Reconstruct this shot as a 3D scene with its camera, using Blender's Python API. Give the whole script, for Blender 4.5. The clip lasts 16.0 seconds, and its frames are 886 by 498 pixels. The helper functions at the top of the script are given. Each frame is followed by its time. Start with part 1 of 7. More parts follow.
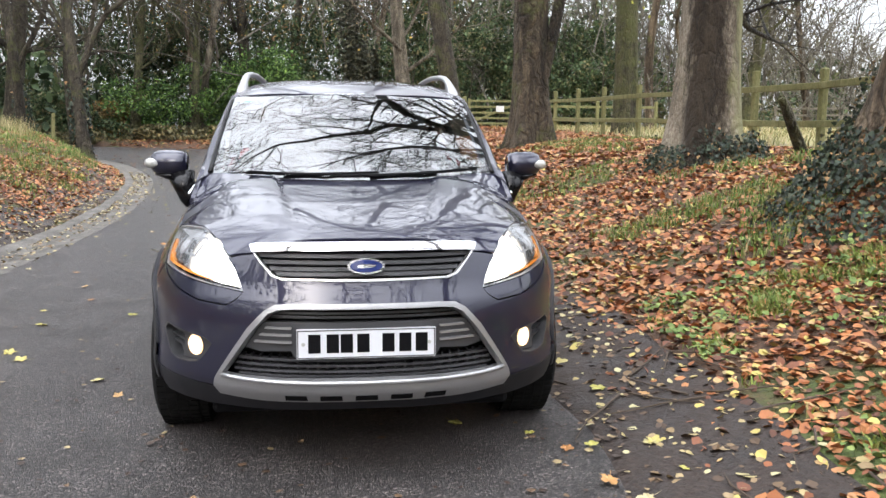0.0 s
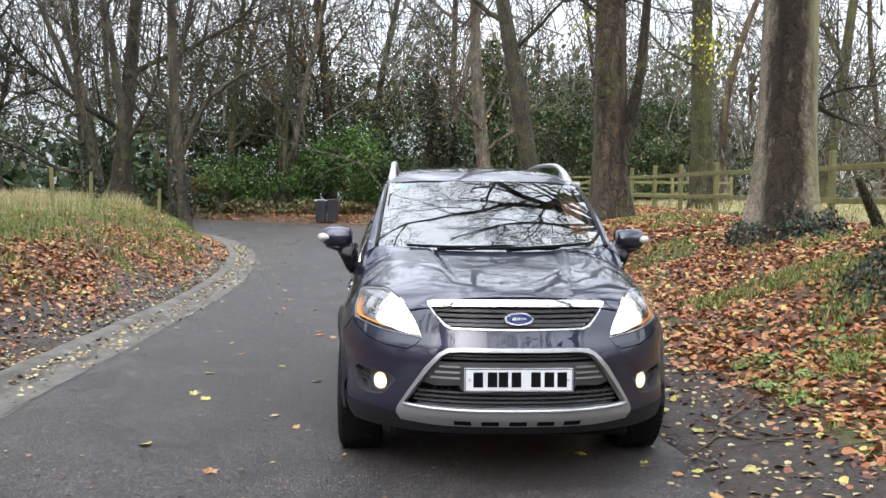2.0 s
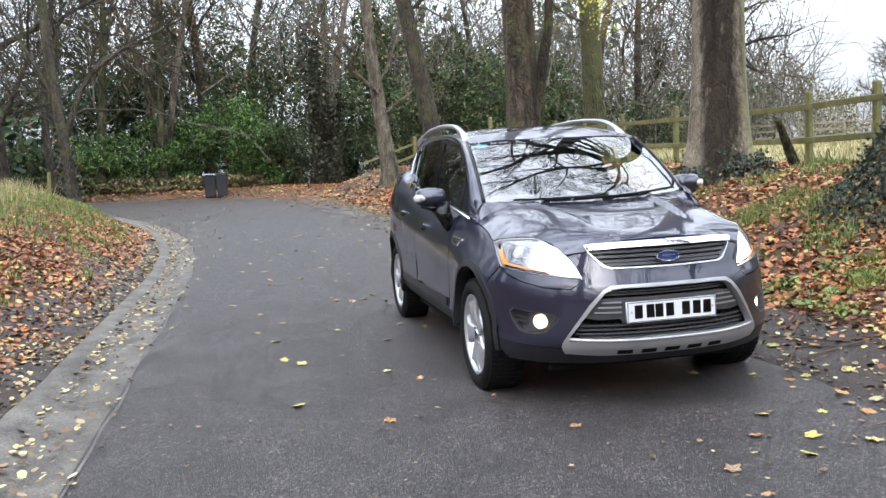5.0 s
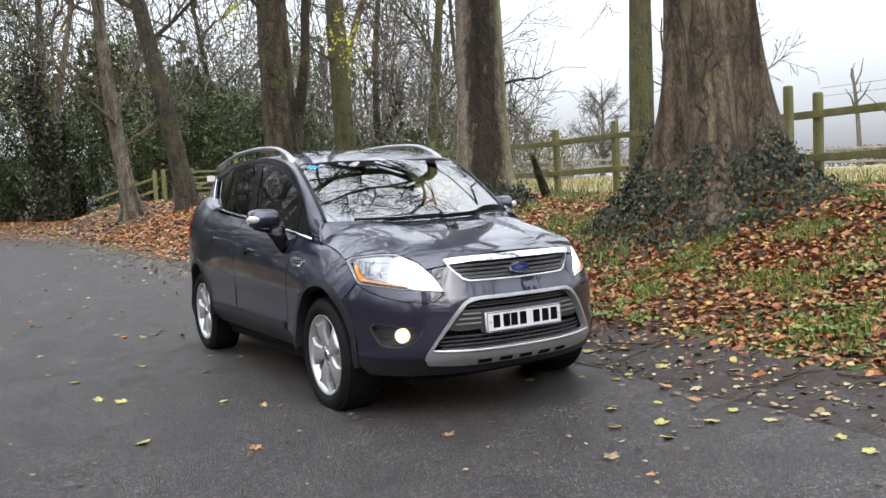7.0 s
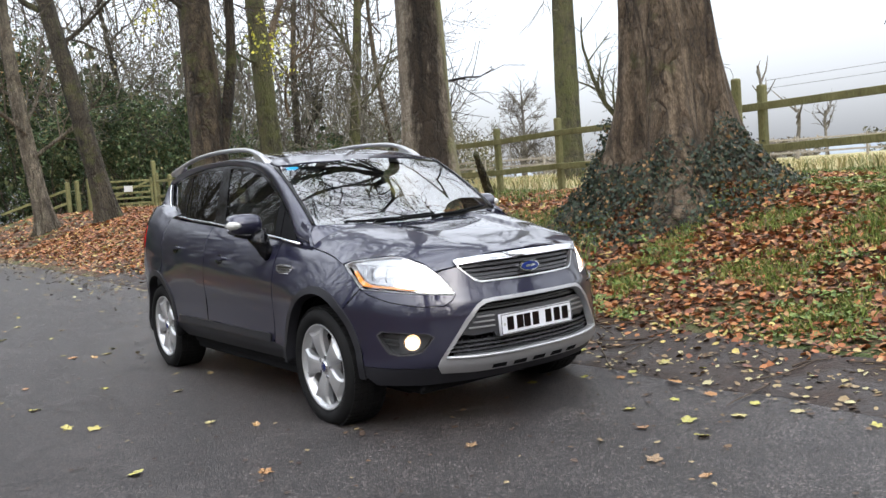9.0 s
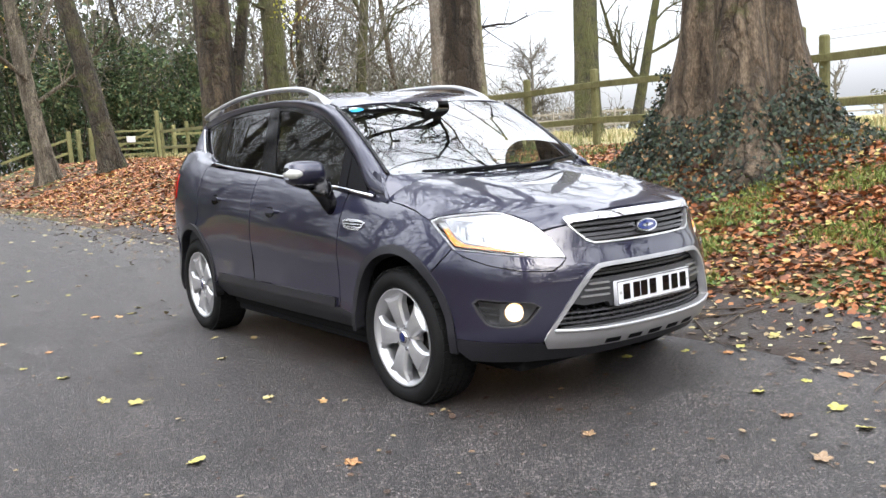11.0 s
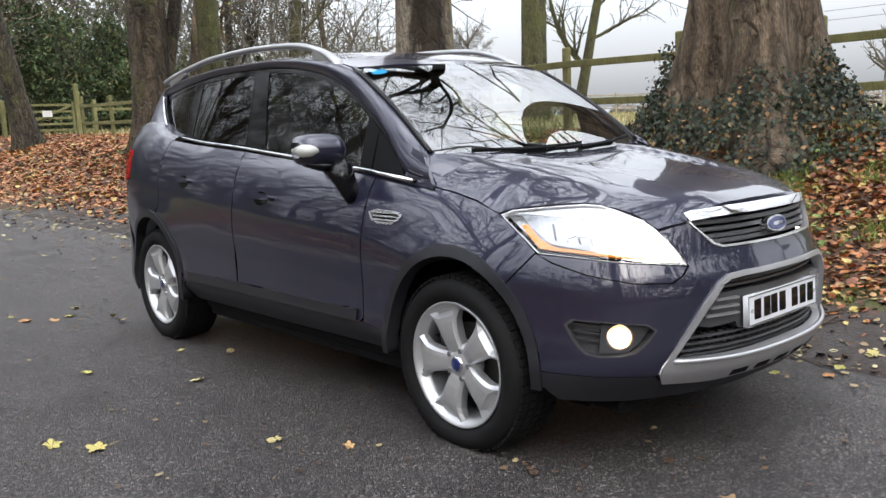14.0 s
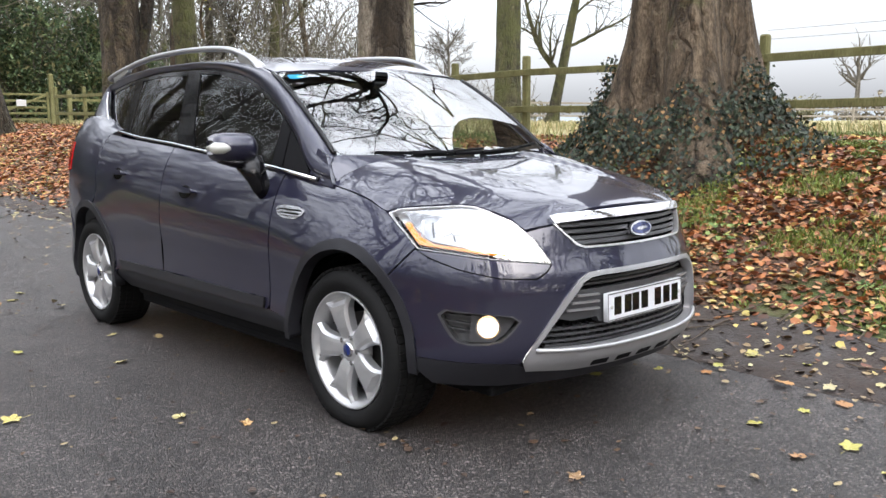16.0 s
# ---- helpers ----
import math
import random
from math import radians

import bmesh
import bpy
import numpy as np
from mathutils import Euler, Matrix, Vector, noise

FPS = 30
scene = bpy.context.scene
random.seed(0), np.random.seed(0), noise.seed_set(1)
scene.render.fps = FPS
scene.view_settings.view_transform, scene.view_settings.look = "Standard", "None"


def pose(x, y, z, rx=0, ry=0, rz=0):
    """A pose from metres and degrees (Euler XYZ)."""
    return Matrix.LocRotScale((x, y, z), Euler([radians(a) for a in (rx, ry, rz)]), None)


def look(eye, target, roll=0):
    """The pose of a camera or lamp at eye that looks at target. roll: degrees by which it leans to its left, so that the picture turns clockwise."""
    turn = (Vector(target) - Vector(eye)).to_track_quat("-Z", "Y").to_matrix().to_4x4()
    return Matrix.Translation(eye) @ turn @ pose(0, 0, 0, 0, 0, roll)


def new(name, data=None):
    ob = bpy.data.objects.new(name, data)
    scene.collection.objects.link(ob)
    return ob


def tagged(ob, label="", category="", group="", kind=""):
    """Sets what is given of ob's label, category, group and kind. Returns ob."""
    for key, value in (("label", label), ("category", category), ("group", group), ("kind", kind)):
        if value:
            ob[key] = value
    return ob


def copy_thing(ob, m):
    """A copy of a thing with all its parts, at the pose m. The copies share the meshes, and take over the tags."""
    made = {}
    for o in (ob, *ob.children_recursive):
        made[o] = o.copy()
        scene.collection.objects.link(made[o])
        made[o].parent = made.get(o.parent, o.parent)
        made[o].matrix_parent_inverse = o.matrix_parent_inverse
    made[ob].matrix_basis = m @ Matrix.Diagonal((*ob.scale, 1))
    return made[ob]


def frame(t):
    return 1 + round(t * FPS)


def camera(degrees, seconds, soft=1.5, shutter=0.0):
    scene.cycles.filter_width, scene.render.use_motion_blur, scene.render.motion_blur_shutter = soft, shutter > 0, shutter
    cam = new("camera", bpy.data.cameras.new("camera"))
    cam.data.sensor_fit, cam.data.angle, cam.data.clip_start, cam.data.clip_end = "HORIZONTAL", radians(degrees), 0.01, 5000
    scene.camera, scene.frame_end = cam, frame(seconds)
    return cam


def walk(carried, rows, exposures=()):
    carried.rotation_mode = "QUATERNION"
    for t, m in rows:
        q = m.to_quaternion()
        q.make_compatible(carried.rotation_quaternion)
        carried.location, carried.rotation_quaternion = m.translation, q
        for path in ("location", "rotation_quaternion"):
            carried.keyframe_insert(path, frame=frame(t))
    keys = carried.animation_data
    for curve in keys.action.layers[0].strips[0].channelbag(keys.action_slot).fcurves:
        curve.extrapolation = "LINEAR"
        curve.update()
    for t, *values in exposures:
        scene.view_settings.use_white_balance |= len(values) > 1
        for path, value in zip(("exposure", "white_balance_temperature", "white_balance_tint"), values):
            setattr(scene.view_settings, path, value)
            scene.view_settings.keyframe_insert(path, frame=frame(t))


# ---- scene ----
cam = camera(55.3, 16.0)
PATH = [
    (0, (-0.158, -3.119, 1.322), (0.122, -1.158, 1.05), 0.5),
    (0.5, (-0.177, -3.378, 1.379), (0.087, -1.4, 1.241), 0.7),
    (1, (-0.148, -3.595, 1.37), (0.072, -1.61, 1.264), 0.8),
    (1.5, (-0.313, -3.796, 1.356), (-0.13, -1.807, 1.253), 0.5),
    (2, (-0.605, -3.967, 1.361), (-0.486, -1.973, 1.259), 0.6),
    (2.5, (-0.927, -4.008, 1.34), (-0.865, -2.013, 1.215), 0.1),
    (3, (-1.226, -3.997, 1.358), (-1.177, -2.007, 1.164), -1.0),
    (3.5, (-1.478, -4.101, 1.357), (-1.343, -2.115, 1.158), -1.3),
    (4, (-1.695, -4.171, 1.382), (-1.364, -2.209, 1.184), -1.7),
    (4.5, (-2.004, -4.152, 1.362), (-1.66, -2.19, 1.177), -1.8),
    (5, (-2.163, -4.126, 1.356), (-1.729, -2.183, 1.164), -2.9),
    (5.2, (-2.21, -4.117, 1.348), (-1.633, -2.212, 1.152), -2.5),
    (7.3, (-2.938, -3.874, 1.27), (-1.854, -2.198, 1.142), -4.1),
    (7.5, (-3.01, -3.866, 1.277), (-1.876, -2.223, 1.147), -4.8),
    (8, (-3.085, -3.798, 1.258), (-1.919, -2.179, 1.121), -4.6),
    (8.5, (-3.093, -3.594, 1.259), (-1.914, -1.985, 1.123), -4.5),
    (8.7, (-3.089, -3.523, 1.272), (-1.91, -1.914, 1.135), -4.6),
    (10.8, (-3.111, -2.674, 1.25), (-1.942, -1.066, 1.026), -3.7),
    (11, (-3.113, -2.598, 1.248), (-1.94, -0.996, 1.008), -3.7),
    (11.5, (-3.098, -2.36, 1.23), (-1.875, -0.8, 0.962), -3.4),
    (12, (-3.076, -2.167, 1.227), (-1.797, -0.653, 0.956), -2.8),
    (12.5, (-2.956, -1.914, 1.228), (-1.677, -0.401, 0.956), -2.7),
    (13, (-2.888, -1.76, 1.231), (-1.621, -0.238, 0.948), -2.8),
    (13.5, (-2.944, -1.616, 1.22), (-1.683, -0.091, 0.936), -2.8),
    (14, (-2.969, -1.488, 1.227), (-1.662, -0.001, 0.941), -2.5),
    (14.5, (-2.92, -1.497, 1.233), (-1.595, -0.026, 0.949), -1.9),
    (15, (-2.798, -1.617, 1.237), (-1.458, -0.16, 0.95), -1.6),
    (15.5, (-2.781, -1.744, 1.236), (-1.435, -0.292, 0.95), -1.1),
    (16, (-2.889, -1.931, 1.229), (-1.547, -0.475, 0.947), -0.6),
]
EXPOSURES = [(0, 0.36, 6500, 12.5), (0.5, 0.24, 6350, 11), (1, 0.18, 6350, 11), (1.5, 0.14, 6350, 11.5), (2, 0.24, 6320, 11.5), (2.5, 0.50, 6300, 11.2), (3, 0.44, 6180, 11), (3.5, 0.44, 6100, 11.8), (4, 0.06, 6080, 12.4), (4.5, 0.12, 6080, 12.4), (5, 0.36, 6140, 12.2),
             (7.5, -0.05, 6430, 11.8), (8.5, -0.04, 6430, 11.8), (11, 0.54, 6500, 12.5), (11.5, 0.30, 6500, 12.5), (12, 0.02, 6500, 12), (12.5, -0.02, 6500, 12), (13, 0.49, 6500, 12), (13.5, 0.35, 6500, 12), (14, 0.02, 6500, 12), (14.5, 0.04, 6500, 12), (15, 0.13, 6500, 12), (16, 0.27, 6500, 12.5)]
walk(cam, [(t, look(eye, target, roll)) for t, eye, target, roll in PATH], EXPOSURES)

# ---- light: bright overcast winter sky, lightest overhead, and a faint veiled sun ----
world = bpy.data.worlds.new("world")
scene.world = world
world.use_nodes = True
wt = world.node_tree
sky = wt.nodes.new("ShaderNodeTexSky")
sky.sky_type, sky.sun_disc = "NISHITA", False
sky.sun_elevation, sky.sun_rotation = radians(28), radians(205)
sky.air_density, sky.dust_density, sky.ozone_density = 1.0, 5.0, 1.0
grey = wt.nodes.new("ShaderNodeHueSaturation")
grey.inputs["Saturation"].default_value = 0.3
grey.inputs["Value"].default_value = 0.15
wt.links.new(sky.outputs[0], grey.inputs["Color"])
co = wt.nodes.new("ShaderNodeTexCoord")
sep = wt.nodes.new("ShaderNodeSeparateXYZ")
wt.links.new(co.outputs["Generated"], sep.inputs[0])
cloud = wt.nodes.new("ShaderNodeValToRGB")
cloud.color_ramp.elements.new(0.3).color = (0.435, 0.462, 0.494, 1)
cloud.color_ramp.elements[0].position, cloud.color_ramp.elements[0].color = 0.0, (0.13, 0.138, 0.148, 1)
cloud.color_ramp.elements[2].position, cloud.color_ramp.elements[2].color = 0.75, (1.28, 1.36, 1.46, 1)
wt.links.new(sep.outputs["Z"], cloud.inputs["Fac"])
both_layers = wt.nodes.new("ShaderNodeMix")
both_layers.data_type, both_layers.blend_type = "RGBA", "ADD"
both_layers.inputs[0].default_value = 0.3
wt.links.new(cloud.outputs["Color"], both_layers.inputs[6])
wt.links.new(grey.outputs["Color"], both_layers.inputs[7])
wt.links.new(both_layers.outputs[2], wt.nodes["Background"].inputs[0])
wt.nodes["Background"].inputs[1].default_value = 2.55
sun = new("sun", bpy.data.lights.new("sun", "SUN"))
sun.data.energy, sun.data.angle, sun.data.color = 0.5, radians(40), (1.0, 0.97, 0.93)
sun.matrix_world = look((-3, -5, 20), (0, 0, 0))

# ---- materials ----
def material(name, rgb=(0.5, 0.5, 0.5), rough=0.5, metal=0.0, **more):
    m = bpy.data.materials.new(name)
    m.use_nodes = True
    b = m.node_tree.nodes["Principled BSDF"]
    b.inputs["Base Color"].default_value = (*rgb, 1)
    b.inputs["Roughness"].default_value = rough
    b.inputs["Metallic"].default_value = metal
    for key, value in more.items():
        b.inputs[key.replace("_", " ")].default_value = value
    return m


def node(m, kind, **sets):
    n = m.node_tree.nodes.new(kind)
    for key, value in sets.items():
        if key.startswith("i_"):
            n.inputs[key[2:].replace("_", " ")].default_value = value
        elif key == "operation":
            n.operation = value
        elif key == "feature":
            n.feature = value
        elif key == "blend_type":
            n.data_type, n.blend_type = "RGBA", value
    return n


def link(m, a, out, b, inp):
    m.node_tree.links.new(a.outputs[out], b.inputs[inp])


def ramp(m, stops):
    n = m.node_tree.nodes.new("ShaderNodeValToRGB")
    e = n.color_ramp.elements
    while len(e) < len(stops):
        e.new(0.5)
    for k, (p, c) in zip(e, stops):
        k.position, k.color = p, (*c, 1)
    return n


def textured(name, stops, scale=8.0, detail=6.0, rough=0.8, bump=0.3, depth=0.02, fine=60.0, stretch=(1, 1, 1), per_piece=0.0, metal=0.0, rough_stops=None):
    """A surface whose colour runs over stops by two noises, coarse and fine, with relief from both."""
    m = material(name, stops[0][1], rough, metal)
    b = m.node_tree.nodes["Principled BSDF"]
    co = node(m, "ShaderNodeTexCoord")
    mp = node(m, "ShaderNodeMapping")
    mp.inputs["Scale"].default_value = stretch
    link(m, co, "Object", mp, "Vector")
    n1 = node(m, "ShaderNodeTexNoise", i_Scale=scale, i_Detail=detail, i_Roughness=0.6)
    n2 = node(m, "ShaderNodeTexNoise", i_Scale=fine, i_Detail=4.0, i_Roughness=0.6)
    link(m, mp, "Vector", n1, "Vector")
    link(m, mp, "Vector", n2, "Vector")
    mix = node(m, "ShaderNodeMath", operation="MULTIPLY_ADD")
    link(m, n2, "Fac", mix, 0)
    mix.inputs[1].default_value = 0.5
    half = node(m, "ShaderNodeMath", operation="MULTIPLY")
    half.inputs[1].default_value = 0.5
    link(m, n1, "Fac", half, 0)
    link(m, half, 0, mix, 2)
    last = mix
    if per_piece:
        geo = node(m, "ShaderNodeNewGeometry")
        add = node(m, "ShaderNodeMath", operation="MULTIPLY_ADD")
        link(m, geo, "Random Per Island", add, 0)
        add.inputs[1].default_value = per_piece
        sub = node(m, "ShaderNodeMath", operation="SUBTRACT")
        link(m, mix, 0, sub, 0)
        sub.inputs[1].default_value = per_piece / 2
        link(m, sub, 0, add, 2)
        last = add
    r = ramp(m, stops)
    link(m, last, 0, r, "Fac")
    link(m, r, "Color", b, "Base Color")
    if rough_stops:
        rr = ramp(m, [(p, (v, v, v)) for p, v in rough_stops])
        link(m, n1, "Fac", rr, "Fac")
        link(m, rr, "Color", b, "Roughness")
    bp = node(m, "ShaderNodeBump", i_Strength=bump, i_Distance=depth)
    link(m, mix, 0, bp, "Height")
    link(m, bp, "Normal", b, "Normal")
    return m


def glass(name, tint=(0.8, 0.85, 0.83), rough=0.0, gloss=0.08):
    """A thin pane: clear through, glossier at a slant, alike from both sides."""
    m = bpy.data.materials.new(name)
    m.use_nodes = True
    t = m.node_tree
    t.nodes.remove(t.nodes["Principled BSDF"])
    tr, gl = node(m, "ShaderNodeBsdfTransparent", i_Color=(*tint, 1)), node(m, "ShaderNodeBsdfGlossy", i_Roughness=rough)
    lw, mx = node(m, "ShaderNodeLayerWeight", i_Blend=0.5), node(m, "ShaderNodeMixShader")
    steep, level = node(m, "ShaderNodeMath", operation="POWER"), node(m, "ShaderNodeMath", operation="MULTIPLY_ADD")
    link(m, lw, "Facing", steep, 0)
    steep.inputs[1].default_value = 5.0
    link(m, steep, 0, level, 0)
    level.inputs[1].default_value, level.inputs[2].default_value = 1.0 - gloss, gloss
    link(m, level, 0, mx, 0)
    link(m, tr, 0, mx, 1)
    link(m, gl, 0, mx, 2)
    t.links.new(mx.outputs[0], t.nodes["Material Output"].inputs[0])
    return m


def glow(name, rgb, strength):
    m = material(name, (0.9, 0.9, 0.9), 0.3)
    b = m.node_tree.nodes["Principled BSDF"]
    b.inputs["Emission Color"].default_value = (*rgb, 1)
    b.inputs["Emission Strength"].default_value = strength
    return m


def car_paint():
    m = material("sea_grey_metallic_paint", (0.013, 0.0135, 0.031), 0.34, 0.35, Coat_Weight=1.0, Coat_Roughness=0.0, Coat_IOR=1.65, Specular_IOR_Level=0.25)
    b = m.node_tree.nodes["Principled BSDF"]
    co = node(m, "ShaderNodeTexCoord")
    fl = node(m, "ShaderNodeTexNoise", i_Scale=900.0, i_Detail=1.0)
    dirt = node(m, "ShaderNodeTexNoise", i_Scale=5.0, i_Detail=5.0)
    link(m, co, "Object", fl, "Vector")
    link(m, co, "Object", dirt, "Vector")
    r = ramp(m, [(0.3, (0.0118, 0.0120, 0.0270)), (0.7, (0.0225, 0.0228, 0.0495))])
    link(m, fl, "Fac", r, "Fac")
    link(m, r, "Color", b, "Base Color")
    rr = ramp(m, [(0.45, (0.0, 0.0, 0.0)), (0.8, (0.02, 0.02, 0.02))])
    link(m, dirt, "Fac", rr, "Fac")
    link(m, rr, "Color", b, "Coat Roughness")
    wet = node(m, "ShaderNodeTexNoise", i_Scale=34.0, i_Detail=3.0)
    link(m, co, "Object", wet, "Vector")
    bp = node(m, "ShaderNodeBump", i_Strength=0.03, i_Distance=0.003)
    link(m, wet, "Fac", bp, "Height")
    link(m, bp, "Normal", b, "Coat Normal")
    return m


PAINT = car_paint()
BOWL = material("bright_lamp_reflector", (0.62, 0.62, 0.63), 0.3, 0.5)
TRIM = textured("dark_grey_bumper_plastic", [(0.3, (0.012, 0.012, 0.015)), (0.7, (0.022, 0.022, 0.026))], 6, 4, 0.45, 0.12, 0.002, 500)
SILVER = textured("satin_silver_plastic", [(0.3, (0.42, 0.42, 0.43)), (0.7, (0.52, 0.52, 0.53))], 6, 4, 0.38, 0.04, 0.001, 500, metal=0.75)
CHROME = material("chrome", (0.70, 0.70, 0.72), 0.09, 1.0)
BRIGHT = material("brushed_bright_trim", (0.80, 0.80, 0.81), 0.30, 0.85)
ALLOY = textured("painted_alloy", [(0.3, (0.50, 0.505, 0.515)), (0.7, (0.60, 0.60, 0.61))], 14, 4, 0.36, 0.03, 0.001, 300, metal=0.7)
BLACK = material("gloss_black", (0.004, 0.004, 0.005), 0.06, Specular_IOR_Level=0.3)
MATT_BLACK = material("matt_black", (0.005, 0.005, 0.006), 0.7, Specular_IOR_Level=0.15)
FOG_GREY = textured("fog_recess_plastic", [(0.3, (0.032, 0.032, 0.035)), (0.7, (0.055, 0.055, 0.058))], 8, 4, 0.4, 0.1, 0.002, 400)
MESH_GREY = material("grille_grey", (0.055, 0.056, 0.060), 0.34)
RUBBER = textured("tyre_rubber", [(0.3, (0.0045, 0.0045, 0.005)), (0.7, (0.011, 0.0108, 0.0105))], 9, 5, 0.78, 0.2, 0.003, 220)
for dull, gleam in ((RUBBER, 0.2), (TRIM, 0.35)):
    dull.node_tree.nodes["Principled BSDF"].inputs["Specular IOR Level"].default_value = gleam
SCREEN_GLASS = glass("windscreen_glass", (0.90, 0.95, 0.92), 0.0, 0.25)
TINT_GLASS = glass("tinted_glass", (0.22, 0.235, 0.235), 0.0, 0.09)
DOOR_GLASS = glass("door_glass", (0.78, 0.82, 0.79), 0.0, 0.09)
LENS = glass("lamp_lens", (0.95, 0.96, 0.97), 0.0, 0.07)
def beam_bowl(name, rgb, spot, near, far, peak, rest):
    """A lamp bowl whose emission fades outwards from spot, standing in for its bulb's light; spot is given for one side
    and holds for its mirror image.
    """
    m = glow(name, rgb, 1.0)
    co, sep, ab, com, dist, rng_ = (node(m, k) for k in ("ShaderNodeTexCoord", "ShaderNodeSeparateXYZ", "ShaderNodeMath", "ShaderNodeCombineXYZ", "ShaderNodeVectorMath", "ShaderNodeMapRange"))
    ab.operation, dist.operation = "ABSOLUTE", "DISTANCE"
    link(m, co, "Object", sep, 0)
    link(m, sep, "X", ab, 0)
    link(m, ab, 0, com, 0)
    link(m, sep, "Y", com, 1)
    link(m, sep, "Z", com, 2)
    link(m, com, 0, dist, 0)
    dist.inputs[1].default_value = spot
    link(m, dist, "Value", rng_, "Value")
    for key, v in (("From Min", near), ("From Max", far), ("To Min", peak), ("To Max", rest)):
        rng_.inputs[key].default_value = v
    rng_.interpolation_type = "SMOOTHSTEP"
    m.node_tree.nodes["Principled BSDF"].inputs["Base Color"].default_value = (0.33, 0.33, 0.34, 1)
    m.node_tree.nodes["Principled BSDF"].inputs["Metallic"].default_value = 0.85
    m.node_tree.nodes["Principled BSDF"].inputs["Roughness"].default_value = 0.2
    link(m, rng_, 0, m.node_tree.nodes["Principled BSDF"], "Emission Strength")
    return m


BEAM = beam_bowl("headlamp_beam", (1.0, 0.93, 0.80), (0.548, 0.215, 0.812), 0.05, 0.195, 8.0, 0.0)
FOG_BEAM = glow("fog_lamp_beam", (1.0, 0.62, 0.26), 1.7)
FOG_CORE = glow("fog_lamp_bulb", (1.0, 0.84, 0.55), 5.0)
AMBER = material("amber_lens", (0.88, 0.30, 0.04), 0.15, Coat_Weight=0.5)
RED_LENS = material("red_lens", (0.45, 0.01, 0.01), 0.12, Coat_Weight=0.6)
WHITE_LENS = material("white_lens", (0.50, 0.50, 0.47), 0.2, Coat_Weight=0.5)
BLUE = material("blue_enamel", (0.008, 0.02, 0.12), 0.15, Coat_Weight=1.0)
PLATE_WHITE = material("reflective_plate_white", (0.72, 0.73, 0.76), 0.35)
STICKER = material("blue_plastic_tag", (0.02, 0.45, 0.85), 0.4)
CABIN = textured("dark_cabin_cloth", [(0.3, (0.012, 0.012, 0.013)), (0.7, (0.03, 0.03, 0.032))], 20, 4, 0.85, 0.2, 0.003, 300)
BRAKE = material("brake_disc_steel", (0.10, 0.095, 0.09), 0.5, 0.8)

# ---- the car's skin: plan outline, tuck with height, roof, bonnet and glass as smooth functions ----
def curve(pairs):
    """A smooth function through (input, output) pairs, flat beyond its ends."""
    us, vs = [p[0] for p in pairs], [p[1] for p in pairs]
    n = len(us)
    sl = [(vs[i + 1] - vs[i]) / (us[i + 1] - us[i]) for i in range(n - 1)]
    tg = [sl[0]] + [0.0 if sl[i - 1] * sl[i] <= 0 else 2 * sl[i - 1] * sl[i] / (sl[i - 1] + sl[i]) for i in range(1, n - 1)] + [sl[-1]]

    def value(u):
        if u <= us[0]:
            return vs[0]
        if u >= us[-1]:
            return vs[-1]
        i = 0
        while us[i + 1] < u:
            i += 1
        h = us[i + 1] - us[i]
        t = (u - us[i]) / h
        return ((1 + 2 * t) * (1 - t) ** 2 * vs[i] + t * (1 - t) ** 2 * h * tg[i] + t * t * (3 - 2 * t) * vs[i + 1] + t * t * (t - 1) * h * tg[i + 1])

    return value


def smooth(a, b, v):
    t = min(1.0, max(0.0, (v - a) / (b - a)))
    return t * t * (3 - 2 * t)


PLAN = [(0, -0.03), (0.14, -0.024), (0.28, -0.003), (0.42, 0.042), (0.55, 0.112), (0.66, 0.19), (0.75, 0.285), (0.815, 0.40), (0.86, 0.55), (0.887, 0.75),
        (0.90, 1.0), (0.912, 1.5), (0.918, 2.1), (0.918, 2.8), (0.91, 3.3), (0.895, 3.7), (0.865, 4.0), (0.80, 4.2), (0.68, 4.32), (0.4, 4.39), (0, 4.42)]
ARC = [0.0]
for (ax, ay), (bx, by) in zip(PLAN, PLAN[1:]):
    ARC.append(ARC[-1] + math.hypot(bx - ax, by - ay))
plan_x, plan_y = curve([(a, p[0]) for a, p in zip(ARC, PLAN)]), curve([(a, p[1]) for a, p in zip(ARC, PLAN)])
sy = curve([(p[1], a) for a, p in zip(ARC[4:-1], PLAN[4:-1])])
tuck_front = curve([(0.14, 0.17), (0.22, 0.12), (0.30, 0.060), (0.335, 0.030), (0.37, 0.010), (0.45, 0.0), (0.60, 0.0), (0.67, 0.012), (0.74, 0.04), (0.80, 0.058), (0.88, 0.08), (0.94, 0.12), (1.0, 0.20)])
tuck_side = curve([(0.14, 0.10), (0.22, 0.04), (0.30, 0.008), (0.38, 0.0), (0.46, 0.010), (0.58, 0.014), (0.72, 0.004), (0.82, 0.0), (1.3, 0.0)])
tuck_belt = curve([(-0.10, 0.19), (-0.05, 0.155), (0.0, 0.12), (0.05, 0.086), (0.10, 0.060), (0.15, 0.041), (0.20, 0.027), (0.30, 0.009), (0.42, 0.0)])
tuck_rear = curve([(0.2, 0.10), (0.32, 0.02), (0.5, 0.0), (0.62, 0.03), (0.75, 0.07), (0.95, 0.12), (1.2, 0.22)])
